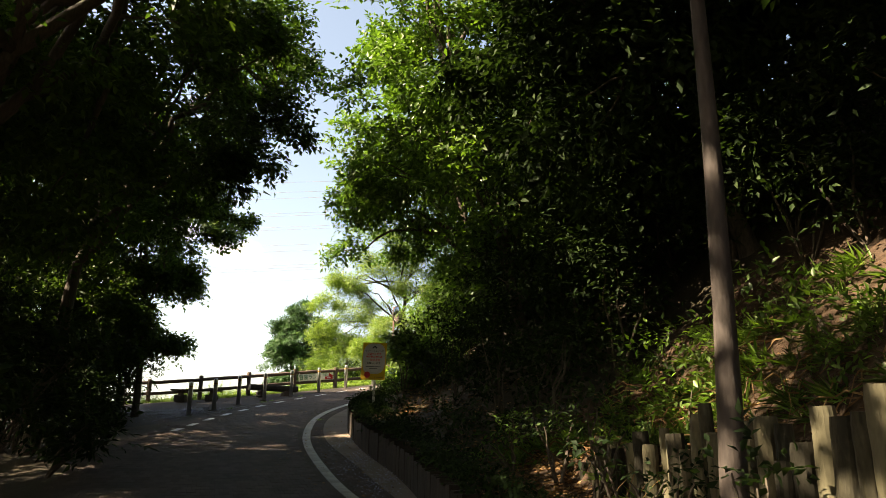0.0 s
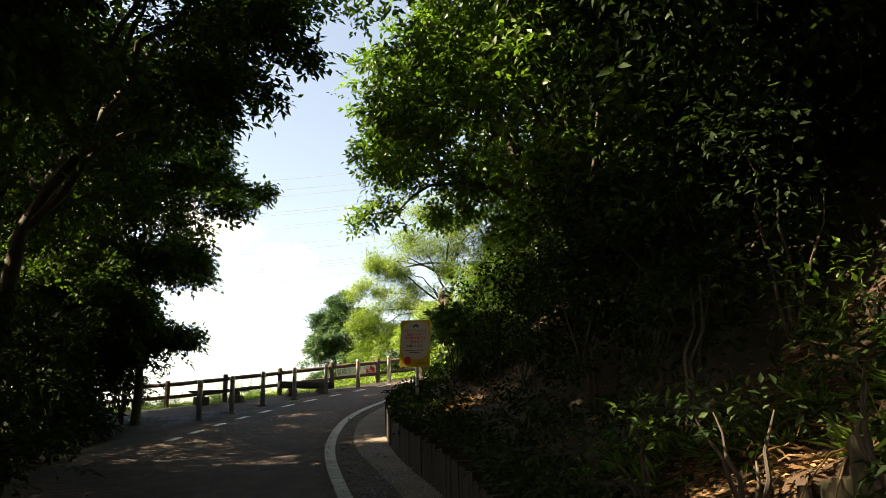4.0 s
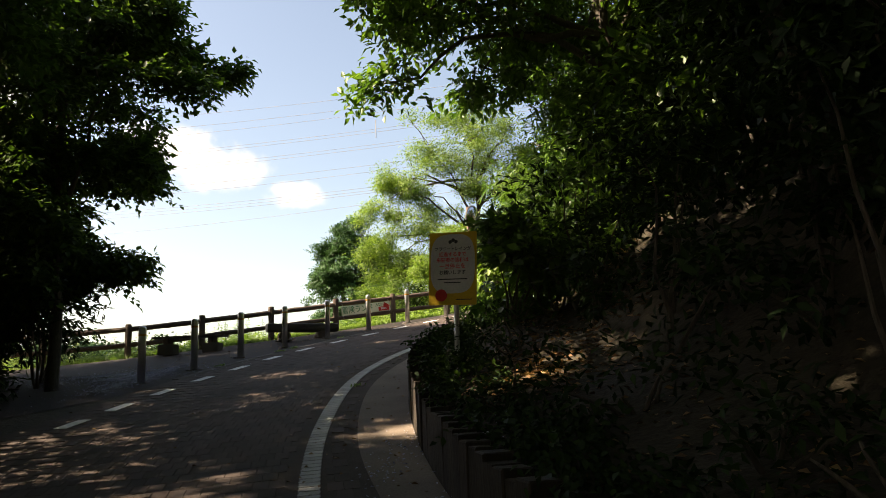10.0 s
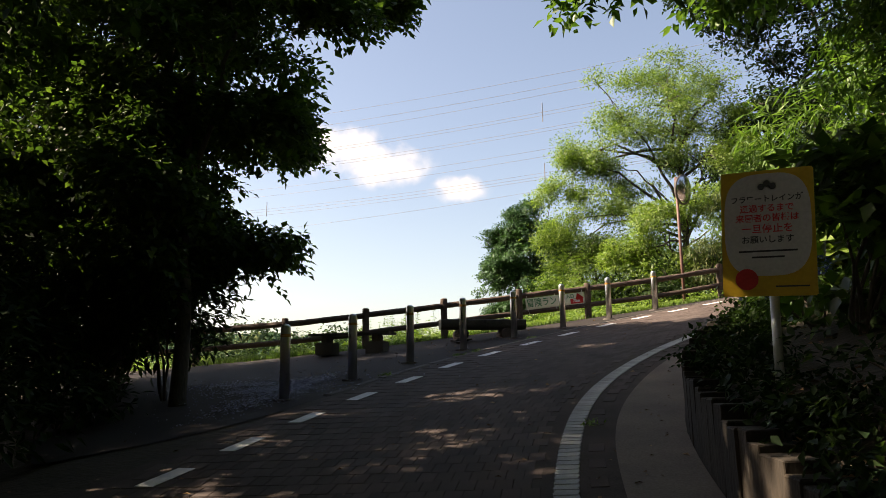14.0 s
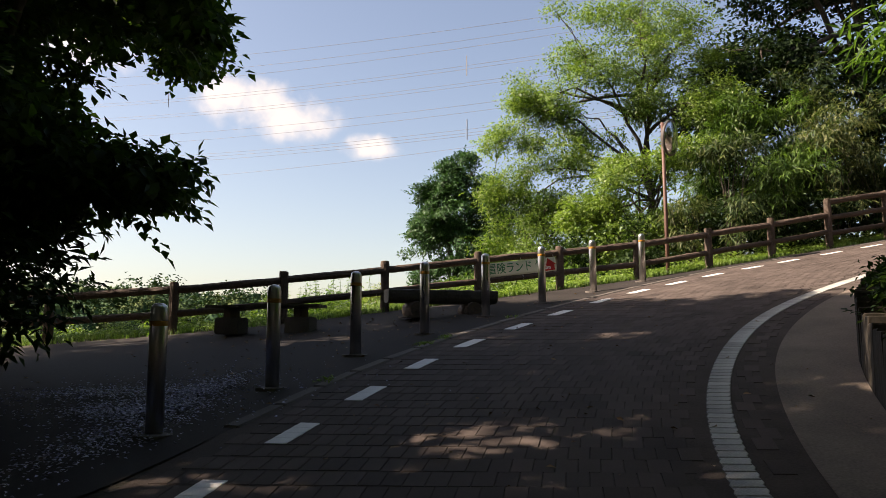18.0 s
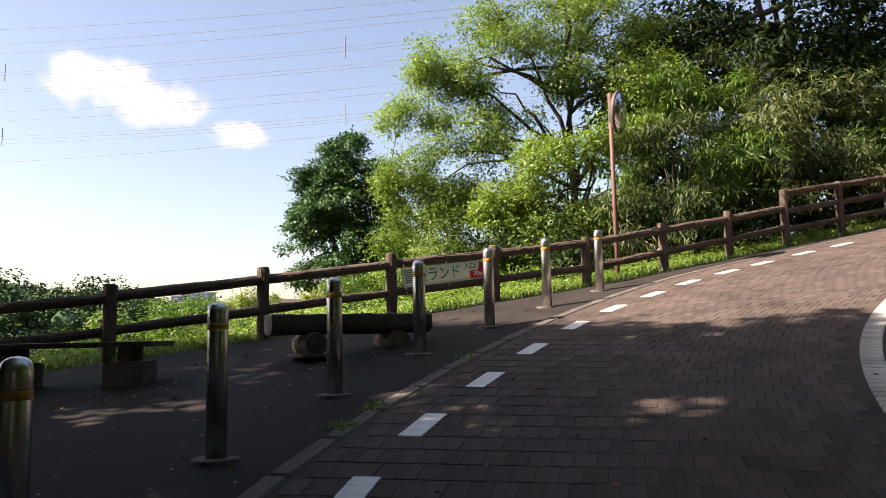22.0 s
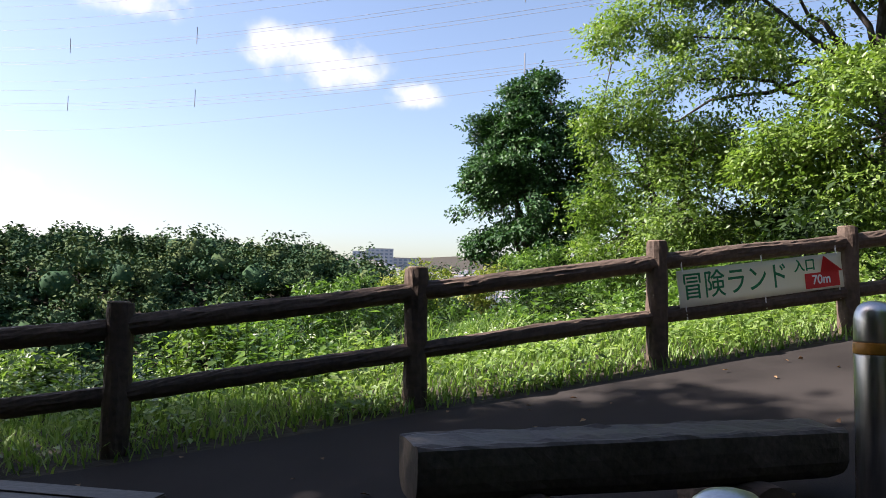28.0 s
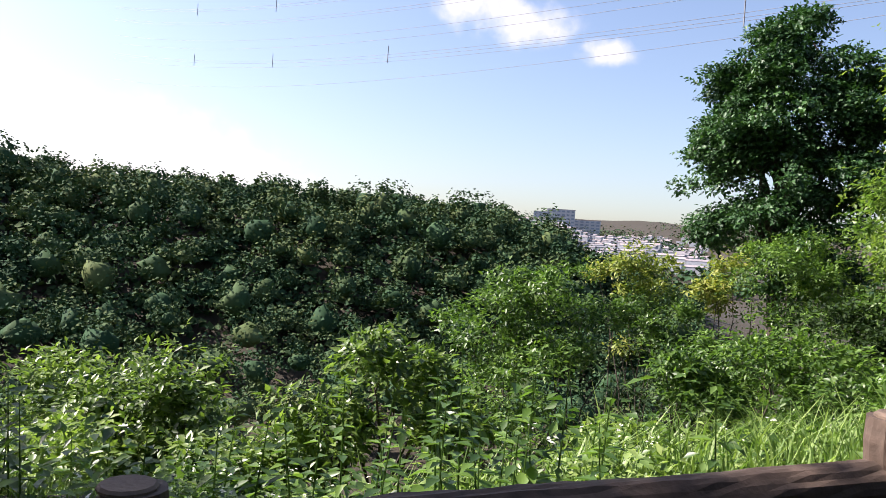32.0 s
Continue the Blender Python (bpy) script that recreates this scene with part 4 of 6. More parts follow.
def cushion_arrays(rng, centres, per, reach, length, aspect=0.45, droop=0.35):
    """Dense rounded tufts of leaves that face outwards."""
    n = len(centres)
    out = centres - centres.mean(0)
    out /= np.linalg.norm(out, axis=1)[:, None] + 1e-6
    e = rng.normal(size=(n, per, 3)) + out[:, None] * 0.5 + [0, 0, 0.35]
    e /= np.linalg.norm(e, axis=2)[..., None]
    size = reach * rng.uniform(0.65, 1.25, (n, 1))
    p = centres[:, None] + e * (size * rng.uniform(0.55, 1.0, (n, per)))[..., None] * [1, 1, 0.8]
    way = rng.normal(size=(n, per, 3)) * 0.8 + e * 0.7
    way[..., 2] -= droop * rng.uniform(0.5, 1.6, (n, per))
    face = (e * 1.6 + [0, 0, 0.55]).reshape(-1, 3)
    return leaf_arrays(rng, p.reshape(-1, 3), length, aspect, 0.0, 0.1, way.reshape(-1, 3) * 3.0, face=face)


def crown_arrays(rng, centres, per, clump=(0.5, 0.5, 0.2), length=0.13, aspect=0.45, droop=0.35, core=None, puff=0.5):
    """Foliage for clump centres: sprays, and for dense trees rounded tufts as well."""
    v, f = spray_arrays(rng, centres, per * (1 - puff), clump[0], length, aspect, droop, core)
    if puff:
        v2, f2 = cushion_arrays(rng, centres, max(int(per * puff), 4), clump[0], length, aspect, droop)
        v, f = np.concatenate([v, v2]), np.concatenate([f, f2 + len(v)])
    return v, f


def limb_path(rng, a, b, n=7, sag=0.12, wob=0.05):
    a, b = np.asarray(a, float), np.asarray(b, float)
    t = np.linspace(0, 1, n)[:, None]
    L = np.linalg.norm(b - a)
    p = a + (b - a) * t
    p[:, 2] += L * sag * np.sin(np.pi * t[:, 0])
    p[1:-1] += rng.normal(0, wob * L * 0.35, (n - 2, 3))
    return p


def tree(name, label, base, fork, trunk_r, blobs, material, per, length, seed, aspect=0.45, droop=0.35, clump=(0.55, 0.55, 0.22), limbs=12, twigs=50, bark=None, category="tree", hollow=0.5, each=6, puff=0.5):
    rng = np.random.default_rng(seed)
    bark = bark or BARK
    t = empty(name, base, label, category)
    b = np.array(base, float)
    fork = np.array(fork, float)
    centres = open_gaps(clumps_in(rng, blobs, hollow, each), clump[0])
    main = limb_path(rng, b - [0, 0, 0.3], fork, 9, 0.0, 0.014)
    top = centres[np.argmax(centres[:, 2])]
    main = np.concatenate([main, limb_path(rng, fork, fork * 0.45 + top * 0.55, 6, 0.02, 0.06)[1:]])
    r = np.linspace(trunk_r, trunk_r * 0.28, len(main))
    r[0] *= 1.35
    v, f = tube(main, r, 12, 0.04, rng)
    link_mesh("trunk", v - b, f, bark, t, smooth=True)
    picks = centres[rng.permutation(len(centres))[: limbs + twigs]]
    ends = []
    for e in picks[:limbs]:
        s = main[rng.integers(len(main) // 2, len(main) - 1)]
        p = limb_path(rng, s, e, 8, 0.10, 0.06)
        ends.append(p)
        v, f = tube(p, np.linspace(trunk_r * 0.42, trunk_r * 0.08, 8), 7, 0.03, rng)
        link_mesh("limb", v - b, f, bark, t, smooth=True)
    if ends and twigs:
        allp = np.concatenate([p[2:] for p in ends])
        vs, fs, o = [], [], 0
        for e in picks[limbs:]:
            s = allp[np.argmin(np.linalg.norm(allp - e, axis=1))]
            v, f = tube(limb_path(rng, s, e, 5, 0.06, 0.05), np.linspace(trunk_r * 0.10 + 0.004, 0.005, 5), 5, caps=False)
            vs.append(v)
            fs += [tuple(i + o for i in q) for q in f]
            o += len(v)
        link_mesh("twig_mass", np.concatenate(vs) - b, fs, bark, t)["kind"] = "stuff"
    v, f = crown_arrays(rng, centres, int(per * 0.5), clump, length * 1.2, aspect * 1.15, droop, puff=puff)
    link_mesh("crown", v - b, f, material, t)
    return t


def shrub(name, label, base, blobs, material, per, length, seed, aspect=0.45, droop=0.2, clump=(0.3, 0.3, 0.16), stems=8, hollow=0.35, category="shrub"):
    rng = np.random.default_rng(seed)
    t = empty(name, base, label, category)
    b = np.array(base, float)
    centres = clumps_in(rng, blobs, hollow)
    for e in centres[rng.permutation(len(centres))[:stems]]:
        v, f = tube(limb_path(rng, b - [0, 0, 0.1], e, 6, 0.08, 0.06), np.linspace(0.022, 0.005, 6), 6)
        link_mesh("stem", v - b, f, BARK, t)
    v, f = crown_arrays(rng, centres, per, clump, length, aspect, droop)
    link_mesh("foliage", v - b, f, material, t)
    return t


def L(x, y):
    return float(land(x, y))


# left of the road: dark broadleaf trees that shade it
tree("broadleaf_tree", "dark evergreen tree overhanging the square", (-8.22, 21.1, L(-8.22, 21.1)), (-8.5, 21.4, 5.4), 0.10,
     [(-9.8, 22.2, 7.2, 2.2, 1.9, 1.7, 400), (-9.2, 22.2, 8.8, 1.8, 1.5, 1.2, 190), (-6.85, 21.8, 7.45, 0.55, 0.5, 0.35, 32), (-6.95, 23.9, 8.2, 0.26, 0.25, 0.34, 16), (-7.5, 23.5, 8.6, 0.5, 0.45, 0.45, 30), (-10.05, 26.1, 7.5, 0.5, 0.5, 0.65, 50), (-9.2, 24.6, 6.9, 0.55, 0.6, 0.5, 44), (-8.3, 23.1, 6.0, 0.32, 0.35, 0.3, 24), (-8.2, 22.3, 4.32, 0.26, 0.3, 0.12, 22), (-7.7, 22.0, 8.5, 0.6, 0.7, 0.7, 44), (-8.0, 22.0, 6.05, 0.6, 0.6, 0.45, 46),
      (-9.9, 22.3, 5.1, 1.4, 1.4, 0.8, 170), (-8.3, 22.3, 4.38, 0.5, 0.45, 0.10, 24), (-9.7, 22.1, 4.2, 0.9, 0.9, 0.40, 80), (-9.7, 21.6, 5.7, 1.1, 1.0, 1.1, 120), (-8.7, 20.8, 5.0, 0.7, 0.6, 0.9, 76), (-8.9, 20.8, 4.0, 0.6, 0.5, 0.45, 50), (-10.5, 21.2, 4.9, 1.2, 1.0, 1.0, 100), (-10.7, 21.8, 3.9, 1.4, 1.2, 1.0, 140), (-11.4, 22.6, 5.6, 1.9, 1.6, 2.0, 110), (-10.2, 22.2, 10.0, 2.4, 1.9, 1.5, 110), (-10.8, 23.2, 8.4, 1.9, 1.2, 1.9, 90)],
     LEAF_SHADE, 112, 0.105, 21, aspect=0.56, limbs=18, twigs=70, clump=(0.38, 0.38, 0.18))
# last three crown bodies are added to shade the notice board and road
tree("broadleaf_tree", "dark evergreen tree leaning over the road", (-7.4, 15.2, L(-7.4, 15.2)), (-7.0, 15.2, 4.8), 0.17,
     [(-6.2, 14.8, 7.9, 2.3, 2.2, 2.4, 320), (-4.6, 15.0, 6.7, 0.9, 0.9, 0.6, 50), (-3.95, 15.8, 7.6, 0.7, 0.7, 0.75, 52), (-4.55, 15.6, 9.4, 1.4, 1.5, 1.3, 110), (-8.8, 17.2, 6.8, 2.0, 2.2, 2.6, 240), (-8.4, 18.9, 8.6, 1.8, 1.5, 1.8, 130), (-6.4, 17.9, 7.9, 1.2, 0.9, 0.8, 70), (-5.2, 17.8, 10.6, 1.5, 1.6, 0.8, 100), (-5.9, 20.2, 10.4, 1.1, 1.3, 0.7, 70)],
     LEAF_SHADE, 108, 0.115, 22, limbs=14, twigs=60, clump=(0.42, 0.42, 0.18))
# bodies at y 12.3, 6.2 and 8.8 are added to shade wall and bank
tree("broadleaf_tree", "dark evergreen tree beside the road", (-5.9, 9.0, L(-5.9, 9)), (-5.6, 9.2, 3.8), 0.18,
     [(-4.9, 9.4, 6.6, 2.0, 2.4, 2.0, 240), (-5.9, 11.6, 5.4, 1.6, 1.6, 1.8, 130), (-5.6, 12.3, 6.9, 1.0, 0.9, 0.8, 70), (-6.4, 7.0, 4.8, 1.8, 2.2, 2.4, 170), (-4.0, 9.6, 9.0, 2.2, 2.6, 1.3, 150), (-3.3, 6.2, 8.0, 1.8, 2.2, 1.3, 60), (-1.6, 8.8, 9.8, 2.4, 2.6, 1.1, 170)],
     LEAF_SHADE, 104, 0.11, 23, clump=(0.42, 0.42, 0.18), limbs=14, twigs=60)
# stands out of view, added to shade the first stretch
tree("broadleaf_tree", "unseen evergreen tree added for shade behind the start of the walk", (-4.8, 2.2, L(-4.8, 2.2)), (-4.5, 2.4, 3.6), 0.18,
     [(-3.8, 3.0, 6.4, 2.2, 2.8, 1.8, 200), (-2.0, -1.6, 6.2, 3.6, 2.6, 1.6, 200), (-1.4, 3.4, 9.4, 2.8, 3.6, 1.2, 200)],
     LEAF_DEEP_SHADE, 64, 0.15, 24, limbs=10, twigs=40)
# crown bodies set where their shadows fall on the square and grass
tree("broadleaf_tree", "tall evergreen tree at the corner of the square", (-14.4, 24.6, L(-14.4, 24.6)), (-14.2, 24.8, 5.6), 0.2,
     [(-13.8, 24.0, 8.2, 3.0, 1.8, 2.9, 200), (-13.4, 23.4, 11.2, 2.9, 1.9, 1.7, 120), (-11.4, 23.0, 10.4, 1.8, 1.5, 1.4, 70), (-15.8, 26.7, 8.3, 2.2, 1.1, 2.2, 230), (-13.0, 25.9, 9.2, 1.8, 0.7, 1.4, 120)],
     LEAF_DEEP_SHADE, 80, 0.15, 26, limbs=12, twigs=40)
# second crown body is added to keep sun streaks off the road
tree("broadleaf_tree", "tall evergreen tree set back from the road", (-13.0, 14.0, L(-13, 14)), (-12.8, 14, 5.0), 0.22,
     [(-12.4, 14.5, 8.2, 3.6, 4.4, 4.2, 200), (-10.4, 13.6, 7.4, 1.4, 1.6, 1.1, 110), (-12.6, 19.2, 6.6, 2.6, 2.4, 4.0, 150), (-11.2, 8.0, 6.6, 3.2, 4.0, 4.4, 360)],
     LEAF_DEEP_SHADE, 56, 0.19, 25, clump=(0.75, 0.75, 0.3), limbs=10, twigs=30)

rng = np.random.default_rng(40)
# shrubs added to fill the deep shade left of the road, darkened in colour
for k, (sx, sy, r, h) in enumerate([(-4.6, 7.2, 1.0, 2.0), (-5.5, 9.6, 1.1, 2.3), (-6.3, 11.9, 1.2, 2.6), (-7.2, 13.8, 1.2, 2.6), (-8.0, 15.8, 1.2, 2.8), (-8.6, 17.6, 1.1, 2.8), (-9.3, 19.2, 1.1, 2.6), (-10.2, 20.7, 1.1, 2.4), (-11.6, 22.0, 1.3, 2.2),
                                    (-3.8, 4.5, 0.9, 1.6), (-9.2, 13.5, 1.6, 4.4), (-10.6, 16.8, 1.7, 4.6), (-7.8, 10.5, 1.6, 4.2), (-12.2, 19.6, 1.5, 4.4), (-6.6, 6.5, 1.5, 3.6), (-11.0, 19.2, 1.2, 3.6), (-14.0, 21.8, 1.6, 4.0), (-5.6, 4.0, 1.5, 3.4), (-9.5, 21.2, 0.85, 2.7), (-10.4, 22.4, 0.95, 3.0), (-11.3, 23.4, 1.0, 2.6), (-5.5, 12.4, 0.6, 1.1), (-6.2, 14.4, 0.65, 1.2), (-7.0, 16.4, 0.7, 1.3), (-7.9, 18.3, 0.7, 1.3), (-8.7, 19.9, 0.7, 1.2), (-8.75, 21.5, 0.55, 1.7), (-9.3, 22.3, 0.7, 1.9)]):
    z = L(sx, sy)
    shrub("shade_shrub", "shrub added at the road edge, shade in its leaf colour", (sx, sy, z), [(sx, sy, z + h * 0.5, r, r, h * 0.55, int(42 * r * h / 1.6))], LEAF_DEEP_SHADE, 30, 0.14, 60 + k, stems=5, clump=(0.4, 0.4, 0.18))

# added trees behind the start and on both sides that block low sky light
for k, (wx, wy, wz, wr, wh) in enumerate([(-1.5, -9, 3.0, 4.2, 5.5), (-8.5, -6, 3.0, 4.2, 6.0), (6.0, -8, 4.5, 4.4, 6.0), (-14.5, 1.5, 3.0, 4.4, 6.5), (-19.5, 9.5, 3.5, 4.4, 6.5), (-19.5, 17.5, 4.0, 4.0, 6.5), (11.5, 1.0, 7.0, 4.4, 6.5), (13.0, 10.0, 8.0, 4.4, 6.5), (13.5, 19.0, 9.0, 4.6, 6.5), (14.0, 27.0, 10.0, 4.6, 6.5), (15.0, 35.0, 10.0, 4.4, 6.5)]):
    tree("forest_tree", "dense tree added beyond view to shut out low sky light", (wx, wy, L(wx, wy)), (wx, wy, wz + 1.0), 0.25, [(wx, wy, wz + 1.0, wr, wr, wh, 170)], LEAF_DEEP_SHADE, 40, 0.36, 900 + k, clump=(1.0, 1.0, 0.4), aspect=0.6, each=3, limbs=6, twigs=0)

# right of the road: planted bank, trees above it
tree("broadleaf_tree", "leafy green tree arching from the bank", (0.9, 20.6, L(0.9, 20.6)), (0.4, 20.7, 6.2), 0.15,
     [(-1.2, 21.2, 8.5, 2.3, 1.6, 1.7, 230), (-2.85, 21.4, 6.75, 0.8, 0.7, 0.40, 46), (-2.7, 21.3, 7.9, 1.0, 0.8, 0.6, 60), (-0.6, 22.4, 7.4, 1.2, 0.9, 0.8, 80), (0.8, 20.6, 8.8, 2.4, 2.4, 2.4, 220), (-2.0, 22.5, 6.7, 0.9, 0.6, 0.4, 32), (-1.6, 21.2, 10.4, 1.9, 1.7, 1.1, 110)],
     LEAF_MID, 80, 0.125, 31, limbs=14, twigs=60, clump=(0.42, 0.42, 0.16))
# last two crown bodies hang overhead out of view, added for shade
tree("broadleaf_tree", "leafy green tree leaning over the bank", (1.4, 16.4, L(1.4, 16.4)), (0.9, 16.5, 5.2), 0.15,
     [(-0.5, 17.2, 8.6, 2.2, 1.8, 2.0, 240), (1.4, 16.0, 8.0, 2.2, 2.4, 2.8, 240), (0.9, 17.6, 5.6, 1.2, 1.6, 1.3, 110), (-0.4, 16.0, 11.2, 2.2, 2.4, 1.4, 150), (-1.9, 18.4, 7.2, 0.8, 0.9, 0.5, 36), (-1.4, 16.8, 13.8, 2.4, 2.4, 1.2, 150), (-1.0, 19.5, 11.0, 1.8, 1.8, 0.8, 100)],
     LEAF_MID, 80, 0.125, 32, limbs=14, twigs=60, clump=(0.42, 0.42, 0.16))
# last crown body is an unseen addition that darkens the road below
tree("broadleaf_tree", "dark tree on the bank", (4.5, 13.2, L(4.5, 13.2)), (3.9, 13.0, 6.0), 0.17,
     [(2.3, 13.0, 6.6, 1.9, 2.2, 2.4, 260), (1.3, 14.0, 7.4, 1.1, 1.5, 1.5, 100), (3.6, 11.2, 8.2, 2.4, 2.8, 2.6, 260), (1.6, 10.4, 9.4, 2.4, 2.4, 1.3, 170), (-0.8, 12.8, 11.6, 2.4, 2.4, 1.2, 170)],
     LEAF_DEEP_SHADE, 100, 0.13, 33, limbs=12, twigs=50)
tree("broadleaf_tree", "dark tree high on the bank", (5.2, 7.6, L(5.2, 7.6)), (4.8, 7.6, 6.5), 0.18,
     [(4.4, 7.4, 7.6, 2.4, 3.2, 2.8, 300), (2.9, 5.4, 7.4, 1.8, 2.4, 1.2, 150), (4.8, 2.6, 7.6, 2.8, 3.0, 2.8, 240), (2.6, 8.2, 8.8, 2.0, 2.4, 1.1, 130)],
     LEAF_DEEP_SHADE, 90, 0.14, 34, limbs=10, twigs=40)
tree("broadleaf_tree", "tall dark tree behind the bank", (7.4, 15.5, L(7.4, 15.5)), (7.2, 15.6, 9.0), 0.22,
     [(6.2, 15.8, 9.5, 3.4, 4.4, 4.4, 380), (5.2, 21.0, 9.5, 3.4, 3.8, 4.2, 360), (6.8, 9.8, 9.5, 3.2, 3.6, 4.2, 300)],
     LEAF_DEEP_SHADE, 76, 0.19, 35, clump=(0.75, 0.75, 0.3), limbs=10, twigs=30)
# unseen roof of leaves, added to keep sky light off the bank
tree("forest_tree", "high spreading tree added out of view to darken the bank", (9.6, 5.2, L(9.6, 5.2)), (8.8, 5.2, 9.5), 0.28,
     [(4.4, 6.0, 11.8, 4.6, 4.6, 1.3, 260), (4.6, 13.6, 13.2, 4.0, 4.4, 1.4, 240), (3.2, -1.0, 10.6, 4.6, 4.2, 1.3, 220)], LEAF_DEEP_SHADE, 70, 0.36, 951, each=2, clump=(0.9, 0.9, 0.4), aspect=0.6, limbs=8, twigs=0)
# another unseen crown, added to shade palisade and thin trunk
tree("forest_tree", "unseen spreading tree added for shade behind the start of the walk", (-6.8, -2.6, L(-6.8, -2.6)), (-6.2, -2.4, 8.6), 0.26,
     [(-3.4, -1.8, 10.6, 4.4, 4.4, 1.3, 240), (-4.4, -6.6, 9.6, 4.4, 3.4, 1.6, 160), (-4.8, 4.6, 8.9, 2.2, 1.9, 1.2, 64)], LEAF_DEEP_SHADE, 40, 0.36, 952, each=2, clump=(0.9, 0.9, 0.4), aspect=0.6, limbs=8, twigs=0)
# crown added in the sun's path to cast shade on square and road
tree("forest_tree", "high tree added to shade the square and the road", (-16.2, 18.2, L(-16.2, 18.2)), (-15.4, 18.4, 8.6), 0.26,
     [(-12.6, 21.8, 11.6, 3.4, 2.8, 1.5, 280), (-12.0, 15.2, 12.4, 3.4, 3.6, 1.4, 240), (-12.2, 8.4, 12.0, 3.4, 3.8, 1.4, 240), (-14.6, 22.8, 8.8, 2.0, 1.6, 2.0, 110), (-8.6, 11.2, 6.6, 1.9, 2.1, 1.2, 130), (-6.4, 12.2, 10.4, 2.2, 1.8, 1.2, 150), (-9.8, 12.6, 8.8, 2.0, 1.9, 1.4, 150)], LEAF_DEEP_SHADE, 62, 0.24, 953, each=2, clump=(0.62, 0.62, 0.3), aspect=0.6, limbs=10, twigs=0)
# closes the sky above the road from outside the view; added for darkness
tree("forest_tree", "high tree added over the road, out of view, to block sky", (6.2, 3.2, L(6.2, 3.2)), (5.0, 4.0, 9.6), 0.24,
     [(-0.6, 5.6, 12.8, 3.4, 4.4, 1.0, 240), (0.0, 12.0, 13.6, 2.8, 3.4, 1.0, 190)], LEAF_DEEP_SHADE, 72, 0.34, 954, each=2, clump=(0.85, 0.85, 0.4), aspect=0.6, limbs=8, twigs=0)
# thin leaning trunk by the palisade
thin = empty("thin_tree", (1.55, 6.45, L(1.55, 6.45)), "slim bare grey trunk standing before the palisade", "tree")
rng = np.random.default_rng(3)
pts = np.array([(1.60, 6.3, 0.4), (1.61, 6.3, 1.25), (1.645, 6.3, 2.2), (1.665, 6.3, 3.2), (1.665, 6.3, 4.2), (1.60, 6.4, 6.0), (1.7, 6.8, 7.8)])
v, f = tube(pts, [0.078, 0.072, 0.060, 0.050, 0.043, 0.036, 0.030], 12, 0.05, rng)
link_mesh("trunk", v - [1.55, 6.45, L(1.55, 6.45)], f, BARK_GREY, thin, smooth=True)
v, f = crown_arrays(rng, clumps_in(rng, [(1.7, 7.0, 8.2, 1.3, 1.5, 0.9, 60)]), 46, length=0.13)
link_mesh("crown", v - [1.55, 6.45, L(1.55, 6.45)], f, LEAF_MID, thin)

# undergrowth that clothes the bank
k = 0
rng = np.random.default_rng(77)
for sy in np.arange(3.0, 29.0, 1.0):
    for ring in range(4):
        d = (1.0, 1.95, 3.1, 4.8)[ring] + rng.uniform(-0.2, 0.2)
        if sy < 10.4:
            d += (9, 0.35, 0.2, 0.0)[ring]
            if ring == 0:
                continue
        i = np.argmin(np.abs(wp[:, 1] - sy))
        c = wp[i] + wnr[i] * d + rng.normal(0, 0.12, 2)
        if (-2.6 < c[0] < -1.3 and 18.0 < c[1] < 20.4) or math.hypot(c[0] + 1.2, c[1] - 17.2) < 0.75:
            continue
        if sy > 23 and ring < 1:
            continue
        z = L(c[0], c[1])
        h = (0.4, 1.7, 2.8, 4.2)[ring] * rng.uniform(0.8, 1.15)
        if sy < 10.4:
            h *= 0.75 if ring > 1 else 0.5
        r = (0.4, 0.75, 1.05, 1.6)[ring] * rng.uniform(0.85, 1.15)
        low = -1
        if 5.0 < sy < 11.6 and ring < 3:
            # bare, sunny slope above the palisade: only low plants
            h, r = 0.42 * rng.uniform(0.6, 1.4), 0.28
            low = ring
        # deep shade of the bank is put into the leaf colour, except sunny parts
        shrub("bank_shrub", "undergrowth shrub on the bank, darkened where shade falls", (float(c[0]), float(c[1]), z), [(c[0], c[1], z + h * 0.5, r, r, h * 0.58, int((16, 52, 80, 110)[ring]) if low < 0 else 9)],
              LEAF_MID if sy > 18.5 or low >= 0 else LEAF_DEEP_SHADE, (20, 20, 18, 14)[ring] if sy > 12 else 24, (0.085, 0.11, 0.14, 0.19)[ring] if sy > 12 else 0.075 + 0.012 * ring, 200 + k, stems=4, clump=(0.3, 0.3, 0.15) if ring < 2 else (0.48, 0.48, 0.2))
        k += 1

# narrow-leaved grass and dry stems hanging down the bare bank
rng = np.random.default_rng(78)
n = 170
x, y = rng.uniform(1.5, 4.2, n), rng.uniform(5.0, 12.4, n)
x = np.where(y > 9.6, x - 0.45 * (y - 9.6), x)
root = np.repeat(np.stack([x, y, land(x, y) + 0.03], -1), 26, 0) + rng.normal(0, 0.05, (n * 26, 3)) * [1, 1, 0.3]
way = rng.normal(size=(n * 26, 3)) * [0.9, 0.9, 0.5] + [-0.7, -0.1, 0.5]
v, f = leaf_arrays(rng, root, 0.23, 0.11, 0.0, 0.2, way * 2.0)
tagged(link_mesh("bank_grass", v, f, LEAF_MID), "tufts of narrow-leaved grass on the bare bank", "grass", kind="stuff")
stems_v, stems_f, o = [], [], 0
